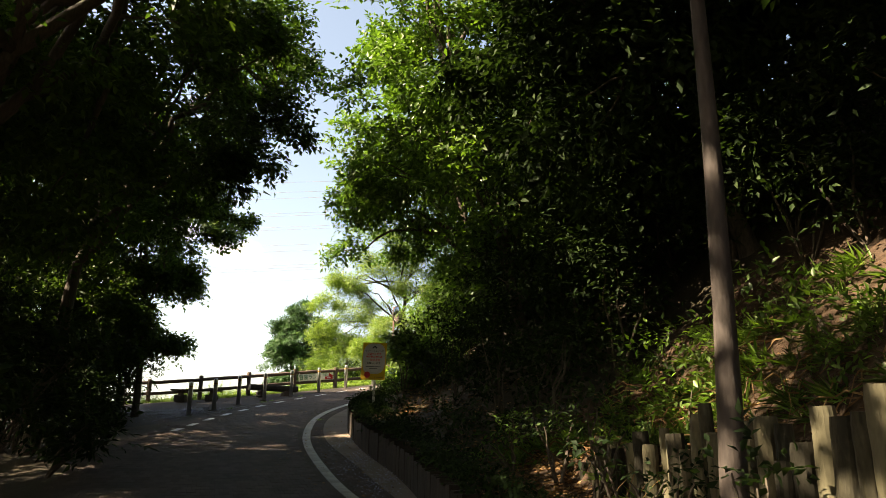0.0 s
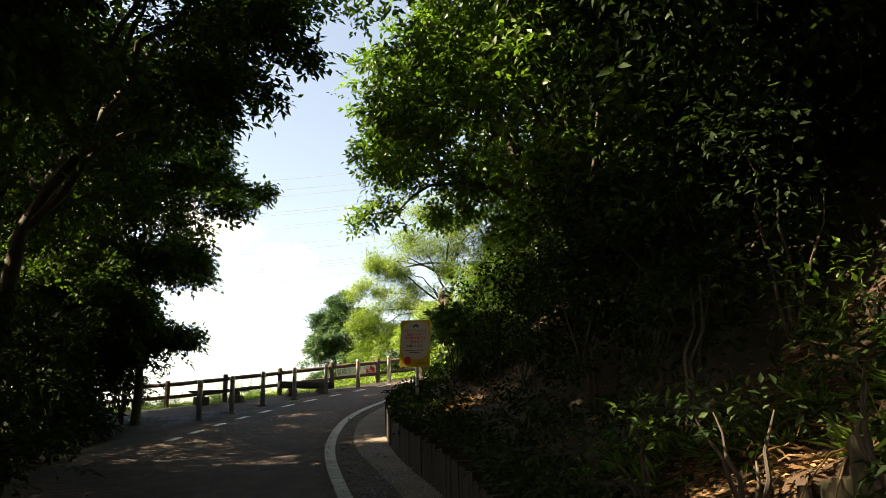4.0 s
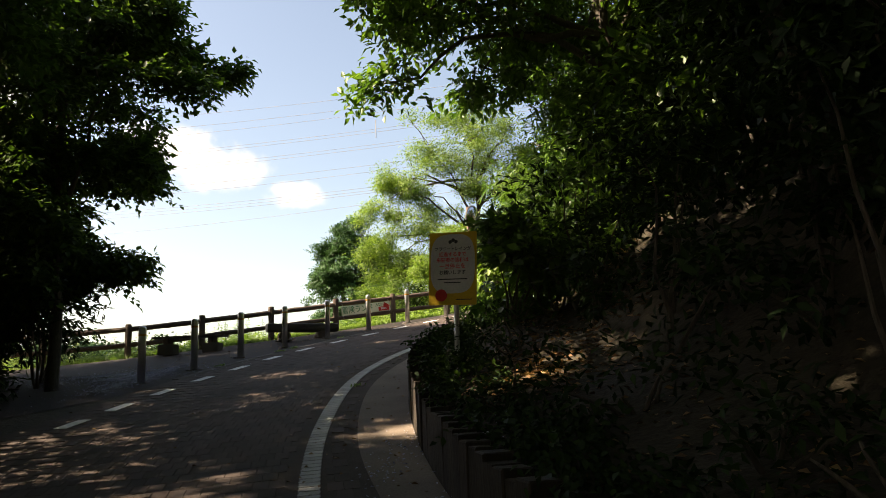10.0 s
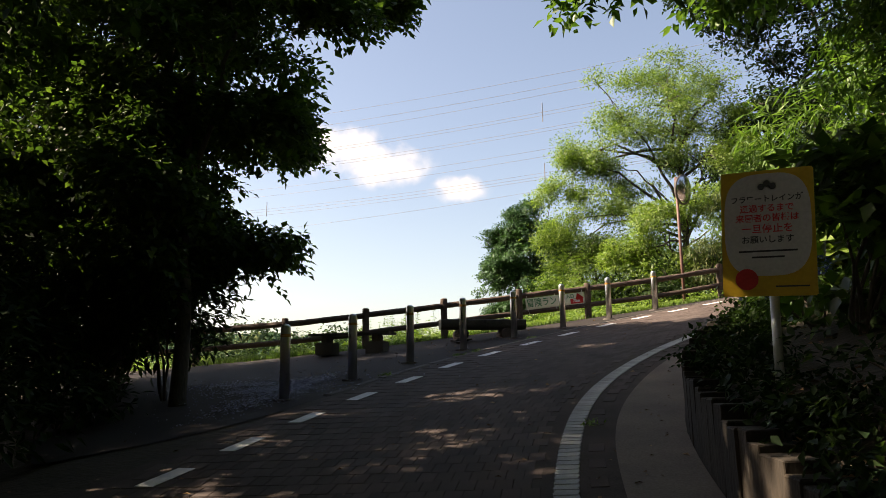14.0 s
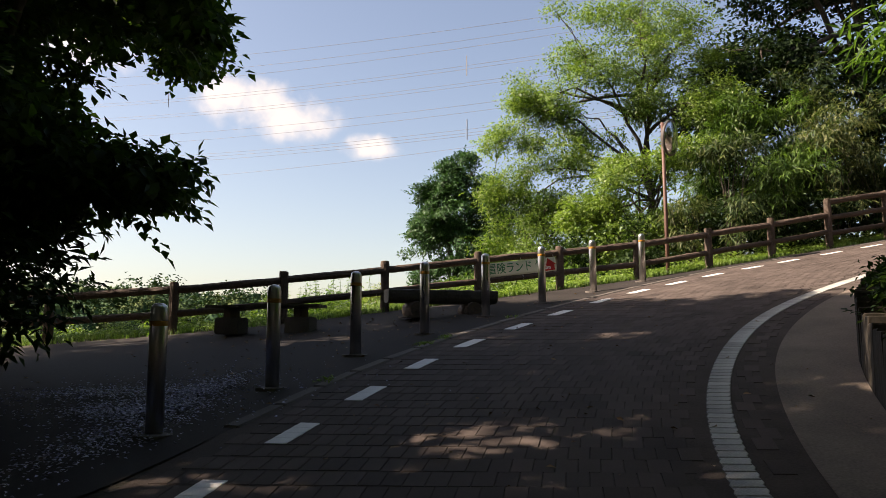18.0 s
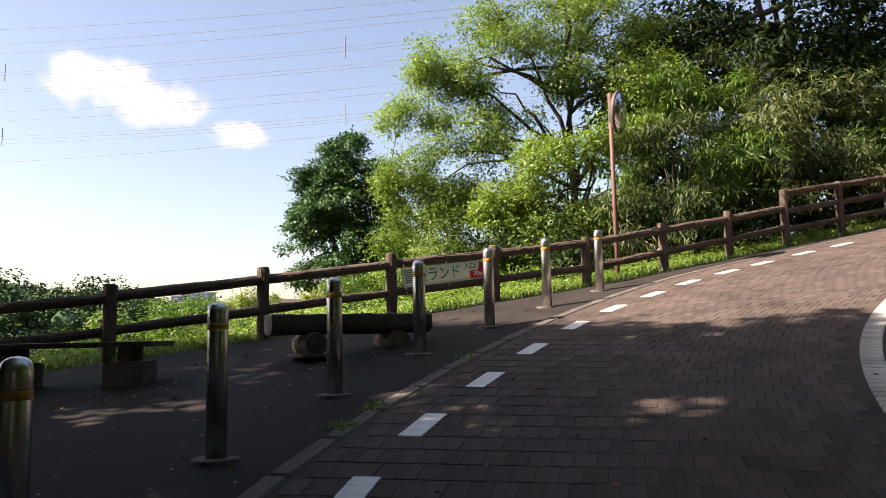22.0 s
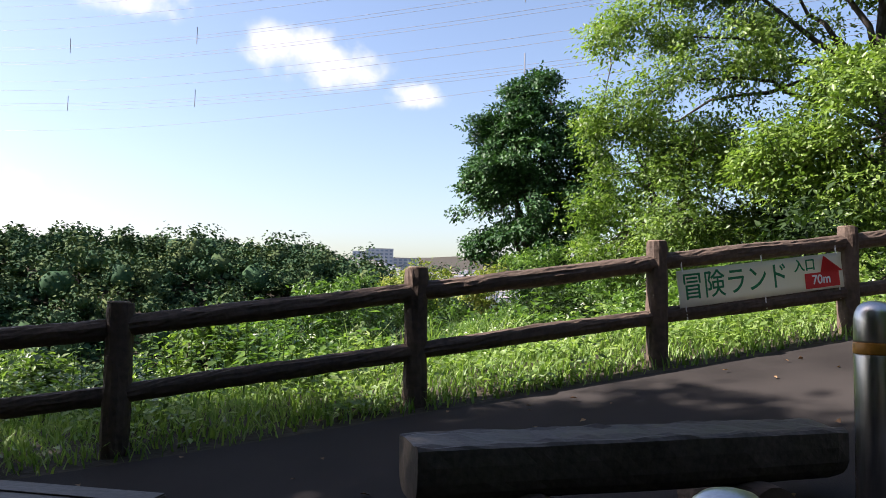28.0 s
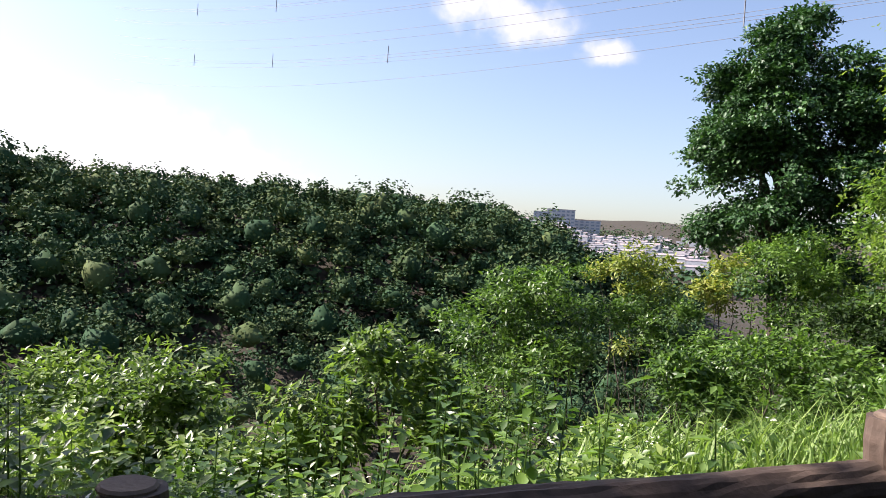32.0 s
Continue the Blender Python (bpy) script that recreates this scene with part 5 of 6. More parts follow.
for k in range(120):
    px, py = rng.uniform(1.7, 3.6), rng.uniform(6.0, 12.0)
    px -= max(0.0, 0.45 * (py - 9.6))
    a = np.array([px, py, L(px, py) + 0.05])
    b = a + [rng.uniform(-0.5, -0.1), rng.normal(0, 0.25), 0.0]
    b[2] = L(b[0], b[1]) + rng.uniform(0.02, 0.2)
    v, f = tube(limb_path(rng, a, b, 6, 0.18, 0.12), np.linspace(0.009, 0.003, 6), 5, caps=False)
    stems_v.append(v)
    stems_f += [tuple(i + o for i in q) for q in f]
    o += len(v)
tagged(link_mesh("dry_stems", np.concatenate(stems_v), stems_f, LEAF_DRY), "dry reddish stems and roots hanging over the bank", "stems", kind="stuff")

# sapling leaves take the darkened green that carries the shade around them
for k, (sx, sy, h, r) in enumerate([(1.35, 9.2, 0.9, 0.3), (1.45, 8.2, 0.75, 0.28), (1.55, 7.3, 0.7, 0.25), (1.15, 10.2, 0.8, 0.35), (1.5, 5.6, 0.8, 0.3)]):
    z = L(sx, sy)
    shrub("sapling", "young leafy sapling before the palisade", (sx, sy, z), [(sx, sy, z + h * 0.65, r, r, h * 0.45, 7)], LEAF_DEEP_SHADE, 24, 0.07, 260 + k, aspect=0.5, stems=4, clump=(0.22, 0.22, 0.1))

for k, (sx, sy, h, r) in enumerate([(-0.9, 24.2, 2.6, 0.7), (-0.4, 23.0, 3.2, 0.8), (0.2, 24.8, 3.6, 0.9), (0.5, 22.4, 3.6, 0.9), (-0.3, 21.6, 2.6, 0.7), (0.9, 20.6, 3.6, 0.9)]):
    z = L(sx, sy)
    shrub("bamboo_clump", "green dwarf bamboo on the bank behind the notice board", (sx, sy, z), [(sx, sy, z + h * 0.5, r, r, h * 0.55, int(26 * r * h))], LEAF_MID, 44, 0.2, 440 + k, aspect=0.17, droop=0.8, stems=10, category="bamboo", clump=(0.36, 0.36, 0.2))

# trees behind the fence
tree("chinaberry_tree", "tall airy light green tree behind the fence", (-2.6, 37.4, L(-2.6, 37.4)), (-3.0, 37.2, 7.2), 0.13,
     [(-5.7, 36.8, 9.5, 1.4, 1.2, 0.75, 95), (-4.3, 37.2, 8.5, 0.8, 0.6, 0.35, 26), (-4.1, 36.6, 10.2, 1.5, 1.3, 0.75, 105), (-6.5, 37.0, 8.5, 0.95, 0.9, 0.5, 50), (-5.0, 37.3, 9.0, 0.8, 0.8, 0.5, 30), (-2.3, 36.8, 10.4, 1.6, 1.4, 0.9, 110), (-3.2, 37.0, 11.6, 2.2, 1.6, 0.8, 110), (-6.8, 37.6, 7.2, 0.9, 0.8, 0.5, 45), (-5.3, 36.6, 7.8, 1.3, 1.0, 0.7, 75), (-3.0, 36.6, 9.2, 1.1, 1.0, 0.6, 56), (-1.8, 36.4, 8.8, 1.3, 1.1, 0.9, 80)],
     LEAF_LIGHT, 150, 0.072, 51, aspect=0.42, limbs=18, twigs=90, hollow=0.25, bark=BARK_GREY, clump=(0.42, 0.42, 0.14))
tree("camphor_tree", "dark dense conical evergreen tree on the slope", (-9.6, 44.3, L(-9.6, 44.3)), (-9.6, 44.3, 5.0), 0.22,
     [(-9.5, 44.2, 9.35, 0.7, 0.7, 0.6, 40), (-10.6, 44.0, 7.2, 0.8, 0.7, 0.6, 44), (-10.2, 44.0, 8.2, 0.7, 0.7, 0.5, 34), (-8.3, 44.0, 7.6, 0.8, 0.7, 0.7, 44), (-8.2, 44.0, 6.4, 0.8, 0.7, 0.7, 40), (-9.4, 44.2, 8.5, 1.5, 1.2, 0.65, 92), (-9.5, 44.2, 7.5, 1.85, 1.6, 0.75, 116), (-9.6, 44.2, 6.4, 1.9, 1.7, 0.75, 120), (-9.6, 44.2, 5.3, 1.6, 1.5, 0.75, 90), (-9.4, 44.2, 4.4, 1.5, 1.4, 0.8, 56)],
     LEAF_PINE, 230, 0.088, 52, limbs=10, twigs=30, hollow=0.6, each=3, clump=(0.36, 0.36, 0.22), droop=0.45, aspect=0.55, puff=0.6)
tree("broadleaf_tree", "light green tree with drooping sprays", (-6.4, 39.0, L(-6.4, 39.0)), (-6.4, 38.9, 4.6), 0.09,
     [(-6.7, 38.6, 6.5, 1.1, 1.0, 0.8, 100), (-5.4, 37.6, 6.3, 1.4, 1.0, 1.0, 130), (-7.0, 38.8, 5.2, 1.2, 1.1, 0.9, 100), (-5.6, 37.6, 5.0, 1.5, 1.0, 0.9, 120)], LEAF_LIGHT, 140, 0.07, 53, limbs=8, twigs=40, hollow=0.3, clump=(0.38, 0.38, 0.15))
tree("broadleaf_tree", "bright green tree beside the mirror pole", (-3.2, 35.8, L(-3.2, 35.8)), (-3.2, 35.7, 5.4), 0.08,
     [(-3.5, 35.4, 6.9, 1.1, 0.9, 0.7, 100), (-2.4, 35.2, 7.4, 1.0, 0.8, 0.45, 60), (-4.4, 35.8, 6.1, 1.0, 0.9, 0.7, 90), (-3.4, 35.4, 5.6, 1.2, 0.9, 0.7, 100)], LEAF_LIGHT, 140, 0.072, 54, limbs=8, twigs=30, hollow=0.3, clump=(0.38, 0.38, 0.14))
tree("broadleaf_tree", "deep green tree filling the gap behind the airy trees", (-4.6, 41.0, L(-4.6, 41.0)), (-4.6, 41.0, 5.0), 0.14,
     [(-5.4, 40.4, 5.9, 2.2, 1.3, 1.5, 160), (-3.0, 40.2, 6.0, 2.0, 1.3, 1.5, 150), (-4.2, 40.2, 4.4, 2.6, 1.2, 1.2, 120), (-1.0, 39.6, 6.0, 1.8, 1.2, 2.0, 120)], LEAF_MID, 80, 0.11, 58, limbs=8, twigs=30)
for k, (sx, sy, h, r) in enumerate([(-1.3, 34.7, 2.9, 0.9), (-0.1, 35.5, 3.8, 1.0), (1.2, 36.2, 4.2, 1.1), (2.6, 36.8, 4.4, 1.2), (4.2, 37.8, 4.8, 1.3), (-2.3, 34.5, 1.9, 0.7), (-1.0, 36.2, 4.0, 1.1), (6.0, 38.8, 5, 1.4), (0.8, 37.6, 5.4, 1.2), (7.8, 39.6, 5, 1.4)]):
    z = L(sx, sy)
    shrub("bamboo_clump", "dense dwarf bamboo clump with narrow pale leaves", (sx, sy, z), [(sx, sy, z + h * 0.5, r, r, h * 0.55, int(23 * r * h))], LEAF_MID if k in (1, 4, 6) else LEAF_BAMBOO, 58, 0.19, 400 + k, aspect=0.15, droop=1.0, stems=10, category="bamboo", clump=(0.36, 0.36, 0.2))
# last two crown bodies lie above the view, added to shade trees below
tree("broadleaf_tree", "tall dark forest tree beyond the bend", (3.4, 39.5, L(3.4, 39.5)), (3.2, 39.4, 9.0), 0.22,
     [(2.6, 39.4, 11.0, 2.8, 2.4, 2.8, 330), (0.2, 39.0, 10.2, 1.8, 1.8, 2.2, 200), (4.4, 38.6, 8.6, 2.4, 2.0, 2.0, 220), (-1.4, 38.8, 8.8, 1.2, 1.2, 1.4, 100), (1.2, 38.8, 13.4, 2.6, 2, 1.4, 150), (-0.6, 37.8, 14.4, 2.4, 1.8, 0.9, 150), (2.8, 37.4, 15.8, 2.6, 2.2, 0.9, 160)], LEAF_DEEP_SHADE, 64, 0.15, 55, limbs=14, twigs=60)
tree("broadleaf_tree", "tall dark forest tree beside the upper road", (8.2, 40.0, L(8.2, 40)), (8, 40, 9.0), 0.25,
     [(7.2, 40, 11.2, 3.2, 2.8, 3.6, 400), (6.4, 39.0, 7.6, 2.4, 2.0, 2.0, 200), (11, 41, 9, 3, 3, 4, 260)], LEAF_DEEP_SHADE, 56, 0.17, 56, limbs=12, twigs=50)
tree("broadleaf_tree", "dark forest tree above the bend", (9.0, 30.0, L(9, 30)), (8.6, 30, 10), 0.25,
     [(7.6, 29.8, 11.5, 3.2, 3.2, 3.6, 320), (5.6, 26.6, 9.2, 2.4, 2.6, 3.0, 240), (9.5, 34.5, 11, 3, 3, 3.6, 260)], LEAF_DEEP_SHADE, 52, 0.18, 57, limbs=10, twigs=30)

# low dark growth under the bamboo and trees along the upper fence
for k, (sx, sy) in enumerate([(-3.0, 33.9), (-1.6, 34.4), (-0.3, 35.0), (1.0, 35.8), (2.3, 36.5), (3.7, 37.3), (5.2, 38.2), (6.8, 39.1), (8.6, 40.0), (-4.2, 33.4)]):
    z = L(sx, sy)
    shrub("shade_shrub", "dark low shrub under the trees behind the fence", (sx, sy, z), [(sx, sy, z + 0.6, 0.9, 0.7, 0.75, 40)], LEAF_DEEP_SHADE, 34, 0.12, 660 + k, stems=3, clump=(0.32, 0.32, 0.16))

# added dark backing that makes the gaps in the bamboo read as shade
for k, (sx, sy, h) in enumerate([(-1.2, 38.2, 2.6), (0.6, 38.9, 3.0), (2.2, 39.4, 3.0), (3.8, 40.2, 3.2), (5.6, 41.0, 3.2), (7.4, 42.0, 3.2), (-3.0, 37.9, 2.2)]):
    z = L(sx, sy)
    shrub("shade_shrub", "dark backing shrub added behind the bamboo to close bright gaps", (sx, sy, z), [(sx, sy, z + h * 0.55, 1.3, 0.9, h * 0.6, 70)], LEAF_DEEP_SHADE, 30, 0.2, 680 + k, stems=4, clump=(0.5, 0.5, 0.3), aspect=0.6)

# bushes on the slope below the fence
SLOPE = [(-14.3, 31.8, 3.62, 1.1, LEAF_LIGHT, "light"), (-15.7, 31.6, 3.30, 0.95, LEAF_LIGHT, "light"), (-13.2, 31.4, 3.40, 0.6, LEAF_LIGHT, "light"), (-16.9, 31.0, 3.15, 1.0, LEAF_LIGHT, "light"), (-12.3, 31.3, 3.35, 0.6, LEAF_LIGHT, "light"), (-11.6, 31.6, 3.42, 0.5, LEAF_LIGHT, "light"), (-11.25, 31.9, 3.90, 0.5, LEAF_LIGHT, "light"),
         (-10.5, 31.9, 3.45, 0.5, LEAF_LIGHT, "light"), (-12.9, 30.2, 3.10, 0.7, LEAF_LIGHT, "light"), (-14.4, 29.7, 3.00, 0.9, LEAF_LIGHT, "light"), (-16.2, 29.2, 3.00, 1.0, LEAF_MID, "green"), (-11.3, 30.3, 3.05, 0.5, LEAF_MID, "green"), (-18.6, 29.8, 2.80, 1.2, LEAF_MID, "green"),
         (-13.0, 38.0, 4.30, 1.0, LEAF_MID, "green"), (-11.9, 37.9, 4.45, 0.9, LEAF_MID, "green"), (-12.4, 37.3, 3.40, 1.2, LEAF_MID, "green"), (-11.9, 41.4, 4.85, 0.75, LEAF_YELLOW, "yellow"), (-10.3, 41.5, 4.65, 0.65, LEAF_YELLOW, "yellow"), (-11.1, 41.2, 4.10, 0.8, LEAF_MID, "green"), (-9.2, 42.0, 5.25, 1.1, LEAF_MID, "green"), (-7.8, 42.0, 5.50, 1.2, LEAF_MID, "green"), (-10.8, 41.0, 3.10, 1.2, LEAF_DEEP_SHADE, "green"), (-8.9, 40.8, 3.90, 1.1, LEAF_MID, "green"),
         (-9.7, 36.0, 3.55, 0.8, LEAF_MID, "green"), (-8.7, 36.0, 3.92, 0.9, LEAF_MID, "green"), (-7.8, 36.0, 3.80, 0.8, LEAF_MID, "green"), (-6.8, 36.4, 4.20, 1.1, LEAF_MID, "green"), (-8.2, 38.6, 4.20, 1.1, LEAF_DEEP_SHADE, "green"), (-5.4, 35.6, 4.70, 1.0, LEAF_MID, "green"), (-4.3, 34.8, 4.70, 0.8, LEAF_LIGHT, "light"), (-6.4, 34.4, 4.00, 0.8, LEAF_LIGHT, "light"),
         (-9.8, 33.6, 3.15, 0.6, LEAF_LIGHT, "light"), (-8.2, 33.2, 3.35, 0.55, LEAF_LIGHT, "light"), (-7.2, 33.4, 3.70, 0.7, LEAF_MID, "green"), (-20.5, 31.5, 2.40, 1.5, LEAF_MID, "green"), (-9.3, 38.8, 3.50, 1.0, LEAF_MID, "green"), (-7.2, 39.6, 4.60, 1.1, LEAF_MID, "green"), (-8.7, 34.7, 3.20, 0.65, LEAF_LIGHT, "light"), (-7.0, 35.0, 3.95, 0.75, LEAF_MID, "green"), (-5.9, 38.4, 4.9, 1.2, LEAF_MID, "green")]
for k, (sx, sy, zt, r, m, word) in enumerate(SLOPE):
    z = L(sx, sy)
    zc = zt - 0.75 * r - 0.12
    shrub("slope_bush", {"light": "light green leafy bush on the slope below the fence", "yellow": "bush with yellow-green blossom on the slope", "green": "dense green bush on the slope below the fence"}[word],
          (sx, sy, min(z, zc)), [(sx, sy, zc, r, r, r * 0.8, int(40 * r * r + 12)), (sx + 0.3 * r, sy - 0.3 * r, zc + 0.35 * r, r * 0.5, r * 0.5, r * 0.45, int(12 * r + 4)), (sx, sy, (z + zc) / 2, r * 0.85, r * 0.85, max((zc - z) * 0.55, 0.4), int(16 * r))], m, 60, 0.092, 600 + k, stems=6, clump=(min(0.34, 0.15 + 0.16 * r),) * 3, hollow=0.6, droop=0.3, aspect=0.5)


# grass and weeds along the fence
def grass(name, label, seed, n, xr, yr, smin, smax, height, material, width=0.012, clumping=4.0):
    rng = np.random.default_rng(seed)
    x, y = rng.uniform(*xr, n * 4), rng.uniform(*yr, n * 4)
    s = -side_of(FENCE, x, y)
    ok = (s > smin) & (s < smax) & (np.sin(x * clumping + 2 * np.sin(y * 1.9)) * np.sin(y * clumping * 1.3 + x + np.sin(x * 2.3)) + rng.normal(0, 0.8, len(x)) + np.minimum(s, 0) * 7 > -0.9)
    x, y = x[ok][:n], y[ok][:n]
    z = land(x, y)
    h = height * rng.uniform(0.3, 1.1, len(x))
    a = rng.uniform(0, 2 * np.pi, len(x))
    lean = rng.uniform(0.2, 1.2, len(x)) * h
    w = width * rng.uniform(0.6, 1.5, len(x))
    dx, dy = np.cos(a), np.sin(a)
    b = np.stack([x, y, z], -1)
    side = np.stack([-dy * w, dx * w, 0 * w], -1)
    m1 = b + np.stack([dx * lean * 0.3, dy * lean * 0.3, h * 0.6], -1)
    tip = b + np.stack([dx * lean, dy * lean, h], -1)
    v = np.stack([b - side, b + side, m1 + side * 0.8, m1 - side * 0.8, tip], 1).reshape(-1, 3)
    i = np.arange(len(x))[:, None] * 5
    f = np.concatenate([i + [[0, 1, 2]], i + [[0, 2, 3]], i + [[3, 2, 4]]], 1).reshape(-1, 3)
    ob = link_mesh(name, v, f, material)
    return tagged(ob, label, "grass", kind="stuff")


grass("grass", "bright sunlit grass behind the fence", 1, 42000, (-16, 3), (25, 40), -0.22, 2.6, 0.12, LEAF_GRASS, 0.0055)
grass("turf", "short dense green turf along the fence", 3, 46000, (-16, 3), (25, 40), -0.16, 1.5, 0.085, LEAF_GRASS, 0.006, 1.0)
grass("tall_grass", "tall arching grass tufts on the slope", 2, 2600, (-10.6, -7.6), (30.6, 33.6), 1.5, 3.6, 0.42, LEAF_GRASS, 0.005, 2.2)
rng = np.random.default_rng(91)
n = 52000
x, y = rng.uniform(-16, 4, n * 5), rng.uniform(25, 40, n * 5)
s = -side_of(FENCE, x, y)
ok = (s > -0.12) & (s < 3.6) & (np.sin(x * 2.7 + np.sin(y * 2)) * np.sin(y * 3.1 + x) + rng.normal(0, 0.5, len(x)) + np.minimum(s, 0) * 8 > -0.1)
x, y = x[ok][:n], y[ok][:n]
v, f = leaf_arrays(rng, np.stack([x, y, land(x, y) + 0.01 + 0.26 * rng.random(len(x)) * (0.35 + 0.65 * (np.sin(x * 5.1 + np.sin(y * 4)) * np.sin(y * 4.3 + x) > 0.1))], -1), 0.062, 0.55, -0.1, 0.4)
tagged(link_mesh("weeds", v, f, LEAF_WEED), "broad-leaved weeds among the grass", "weeds", kind="stuff")
n = 500
pick = rng.permutation(len(x))[:n]
v, f = leaf_arrays(rng, np.repeat(np.stack([x[pick], y[pick], land(x[pick], y[pick]) + 0.28], -1), 6, 0) + rng.normal(0, 0.012, (n * 6, 3)), 0.022, 0.7, 0.0, 0.3)
tagged(link_mesh("wildflowers", v, f, FLOWER_WHITE), "small white wildflowers among the weeds", "flowers", kind="stuff")

rng = np.random.default_rng(93)
n = 30000
x, y = rng.uniform(-24, -3, n * 3), rng.uniform(26, 44, n * 3)
s = -side_of(FENCE, x, y)
ok = (s > 1.9) & (s < 12)
x, y = x[ok][:n], y[ok][:n]
v, f = leaf_arrays(rng, np.stack([x, y, land(x, y) + rng.uniform(0.02, 0.55, len(x)) * (0.4 + 0.6 * (np.sin(x * 2.1 + y) * np.sin(y * 1.7 - x) > 0))], -1), 0.1, 0.5, -0.1, 0.4)
tagged(link_mesh("slope_growth", v, f, LEAF_MID), "low leafy growth covering the slope below the fence", "weeds", kind="stuff")



def herb(x, y, h, seed):
    """An upright weed: one stem with pairs of broad leaves that grow smaller towards the tip."""
    g = np.random.default_rng(seed)
    t = empty("tall_herb", (x, y, L(x, y)), "upright green weed with pairs of broad leaves", "weed", "weeds behind the fence")
    top = np.array([g.normal(0, 0.05), g.normal(0, 0.05), h])
    v, f = tube(np.linspace([0, 0, -0.03], top, 5), np.linspace(0.006, 0.002, 5), 5)
    link_mesh("stem", v, f, LEAF_MID, t)
    pairs = int(h / 0.07)
    k = np.repeat(np.arange(pairs), 2)
    frac = 0.12 + 0.88 * (k + 0.5) / pairs
    a = k * 1.57 + np.tile([0, np.pi], pairs) + g.normal(0, 0.2, 2 * pairs)
    way = np.stack([np.cos(a), np.sin(a), g.normal(-0.1, 0.2, 2 * pairs)], -1) * 4
    v, f = leaf_arrays(g, top * frac[:, None], 1.0, 0.48, 0, 0.1, way, face=np.tile([0, 0, 2.0], (2 * pairs, 1)))
    c = np.repeat(top * frac[:, None], 4, 0)
    v = c + (v - c) * np.repeat(0.15 - 0.09 * frac, 4)[:, None]
    link_mesh("foliage", v, f, LEAF_MID, t)


rng = np.random.default_rng(94)
for k in range(26):
    herb(float(rng.normal(-9.15, 0.5)), float(rng.normal(29.35, 0.28)), float(rng.uniform(0.45, 0.8)), 9400 + k)
for k in range(14):
    herb(float(rng.uniform(-12.0, -10.0)), float(rng.uniform(28.6, 29.8)), float(rng.uniform(0.35, 0.7)), 9450 + k)
vs, fs, o = [], [], 0
for tx, ty, n in [(-6.0, 24.62, 60), (-5.86, 25.02, 40), (-5.3, 26.5, 30), (-6.42, 22.9, 40), (-3.3, 19.9, 24)]:
    p = np.stack([rng.normal(tx, 0.045, n), rng.normal(ty, 0.06, n)], -1)
    v, f = leaf_arrays(rng, np.concatenate([p, (road_level(p[:, 0], p[:, 1]) + 0.016)[:, None]], -1), 0.055, 0.22, -0.7, 0.35)
    vs.append(v)
    fs.append(f + o)
    o += len(v)
tagged(link_mesh("joint_grass", np.concatenate(vs), np.concatenate(fs), LEAF_GRASS), "small tufts of grass growing in the curb joints", "grass", kind="stuff")

# hydrangea at the turn of the wall
shrub("hydrangea", "hydrangea with broad bright leaves at the end of the wall", (-1.5, 22.6, L(-1.5, 22.6)), [(-1.55, 22.6, L(-1.5, 22.6) + 0.55, 0.6, 0.75, 0.6, 46)], LEAF_LIGHT, 26, 0.17, 801, aspect=0.62, droop=0.25, clump=(0.26, 0.26, 0.14))
shrub("hydrangea", "hydrangea with broad green leaves beside the notice board", (-1.35, 20.1, L(-1.35, 20.1)), [(-1.3, 20.1, L(-1.35, 20.1) + 0.75, 0.55, 0.7, 0.75, 50)], LEAF_MID, 26, 0.16, 802, aspect=0.62, droop=0.25, clump=(0.26, 0.26, 0.14))
for k, (fx, fy, fz) in enumerate([(-1.62, 19.75, 3.38), (-1.75, 22.3, 3.45), (-1.5, 22.9, 3.3)]):
    rng = np.random.default_rng(820 + k)
    d = rng.normal(size=(160, 3))
    d /= np.linalg.norm(d, axis=1)[:, None]
    v, f = leaf_arrays(rng, np.array([fx, fy, fz]) + d * [0.075, 0.075, 0.055], 0.024, 0.8, 0, 0.4, d)
    bloom = link_mesh("hydrangea_bloom", v, f, FLOWER_BLUE)
    tagged(bloom, "round blue hydrangea flower head", "flower", "hydrangea blooms")


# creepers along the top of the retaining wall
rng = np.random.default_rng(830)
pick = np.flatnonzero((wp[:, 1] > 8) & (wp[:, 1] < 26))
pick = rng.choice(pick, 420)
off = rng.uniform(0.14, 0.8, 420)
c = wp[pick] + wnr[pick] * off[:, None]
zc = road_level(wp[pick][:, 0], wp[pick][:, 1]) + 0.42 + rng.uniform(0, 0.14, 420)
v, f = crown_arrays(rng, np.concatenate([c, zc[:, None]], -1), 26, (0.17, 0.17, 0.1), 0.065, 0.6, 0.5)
tagged(link_mesh("creeper", v, f, LEAF_DEEP_SHADE), "dark creeping plants edging the top of the wall", "creeper", kind="stuff")


# litter: petals in the gutter, and on the square for a bluish wet sheen; dry leaves on the bank
def litter(name, label, seed, spots, material, size, lift=0.012):
    rng = np.random.default_rng(seed)
    p = np.concatenate([np.stack([rng.normal(cx, sx, n), rng.normal(cy, sy, n)], -1) for cx, cy, sx, sy, n in spots])
    z = np.maximum(land(p[:, 0], p[:, 1]), road_level(p[:, 0], p[:, 1])) + lift + rng.uniform(0, 0.012, len(p))
    v, f = leaf_arrays(rng, np.concatenate([p, z[:, None]], -1), size, 0.6, 0.0, 0.12)
    return tagged(link_mesh(name, v, f, material), label, "litter", kind="stuff")


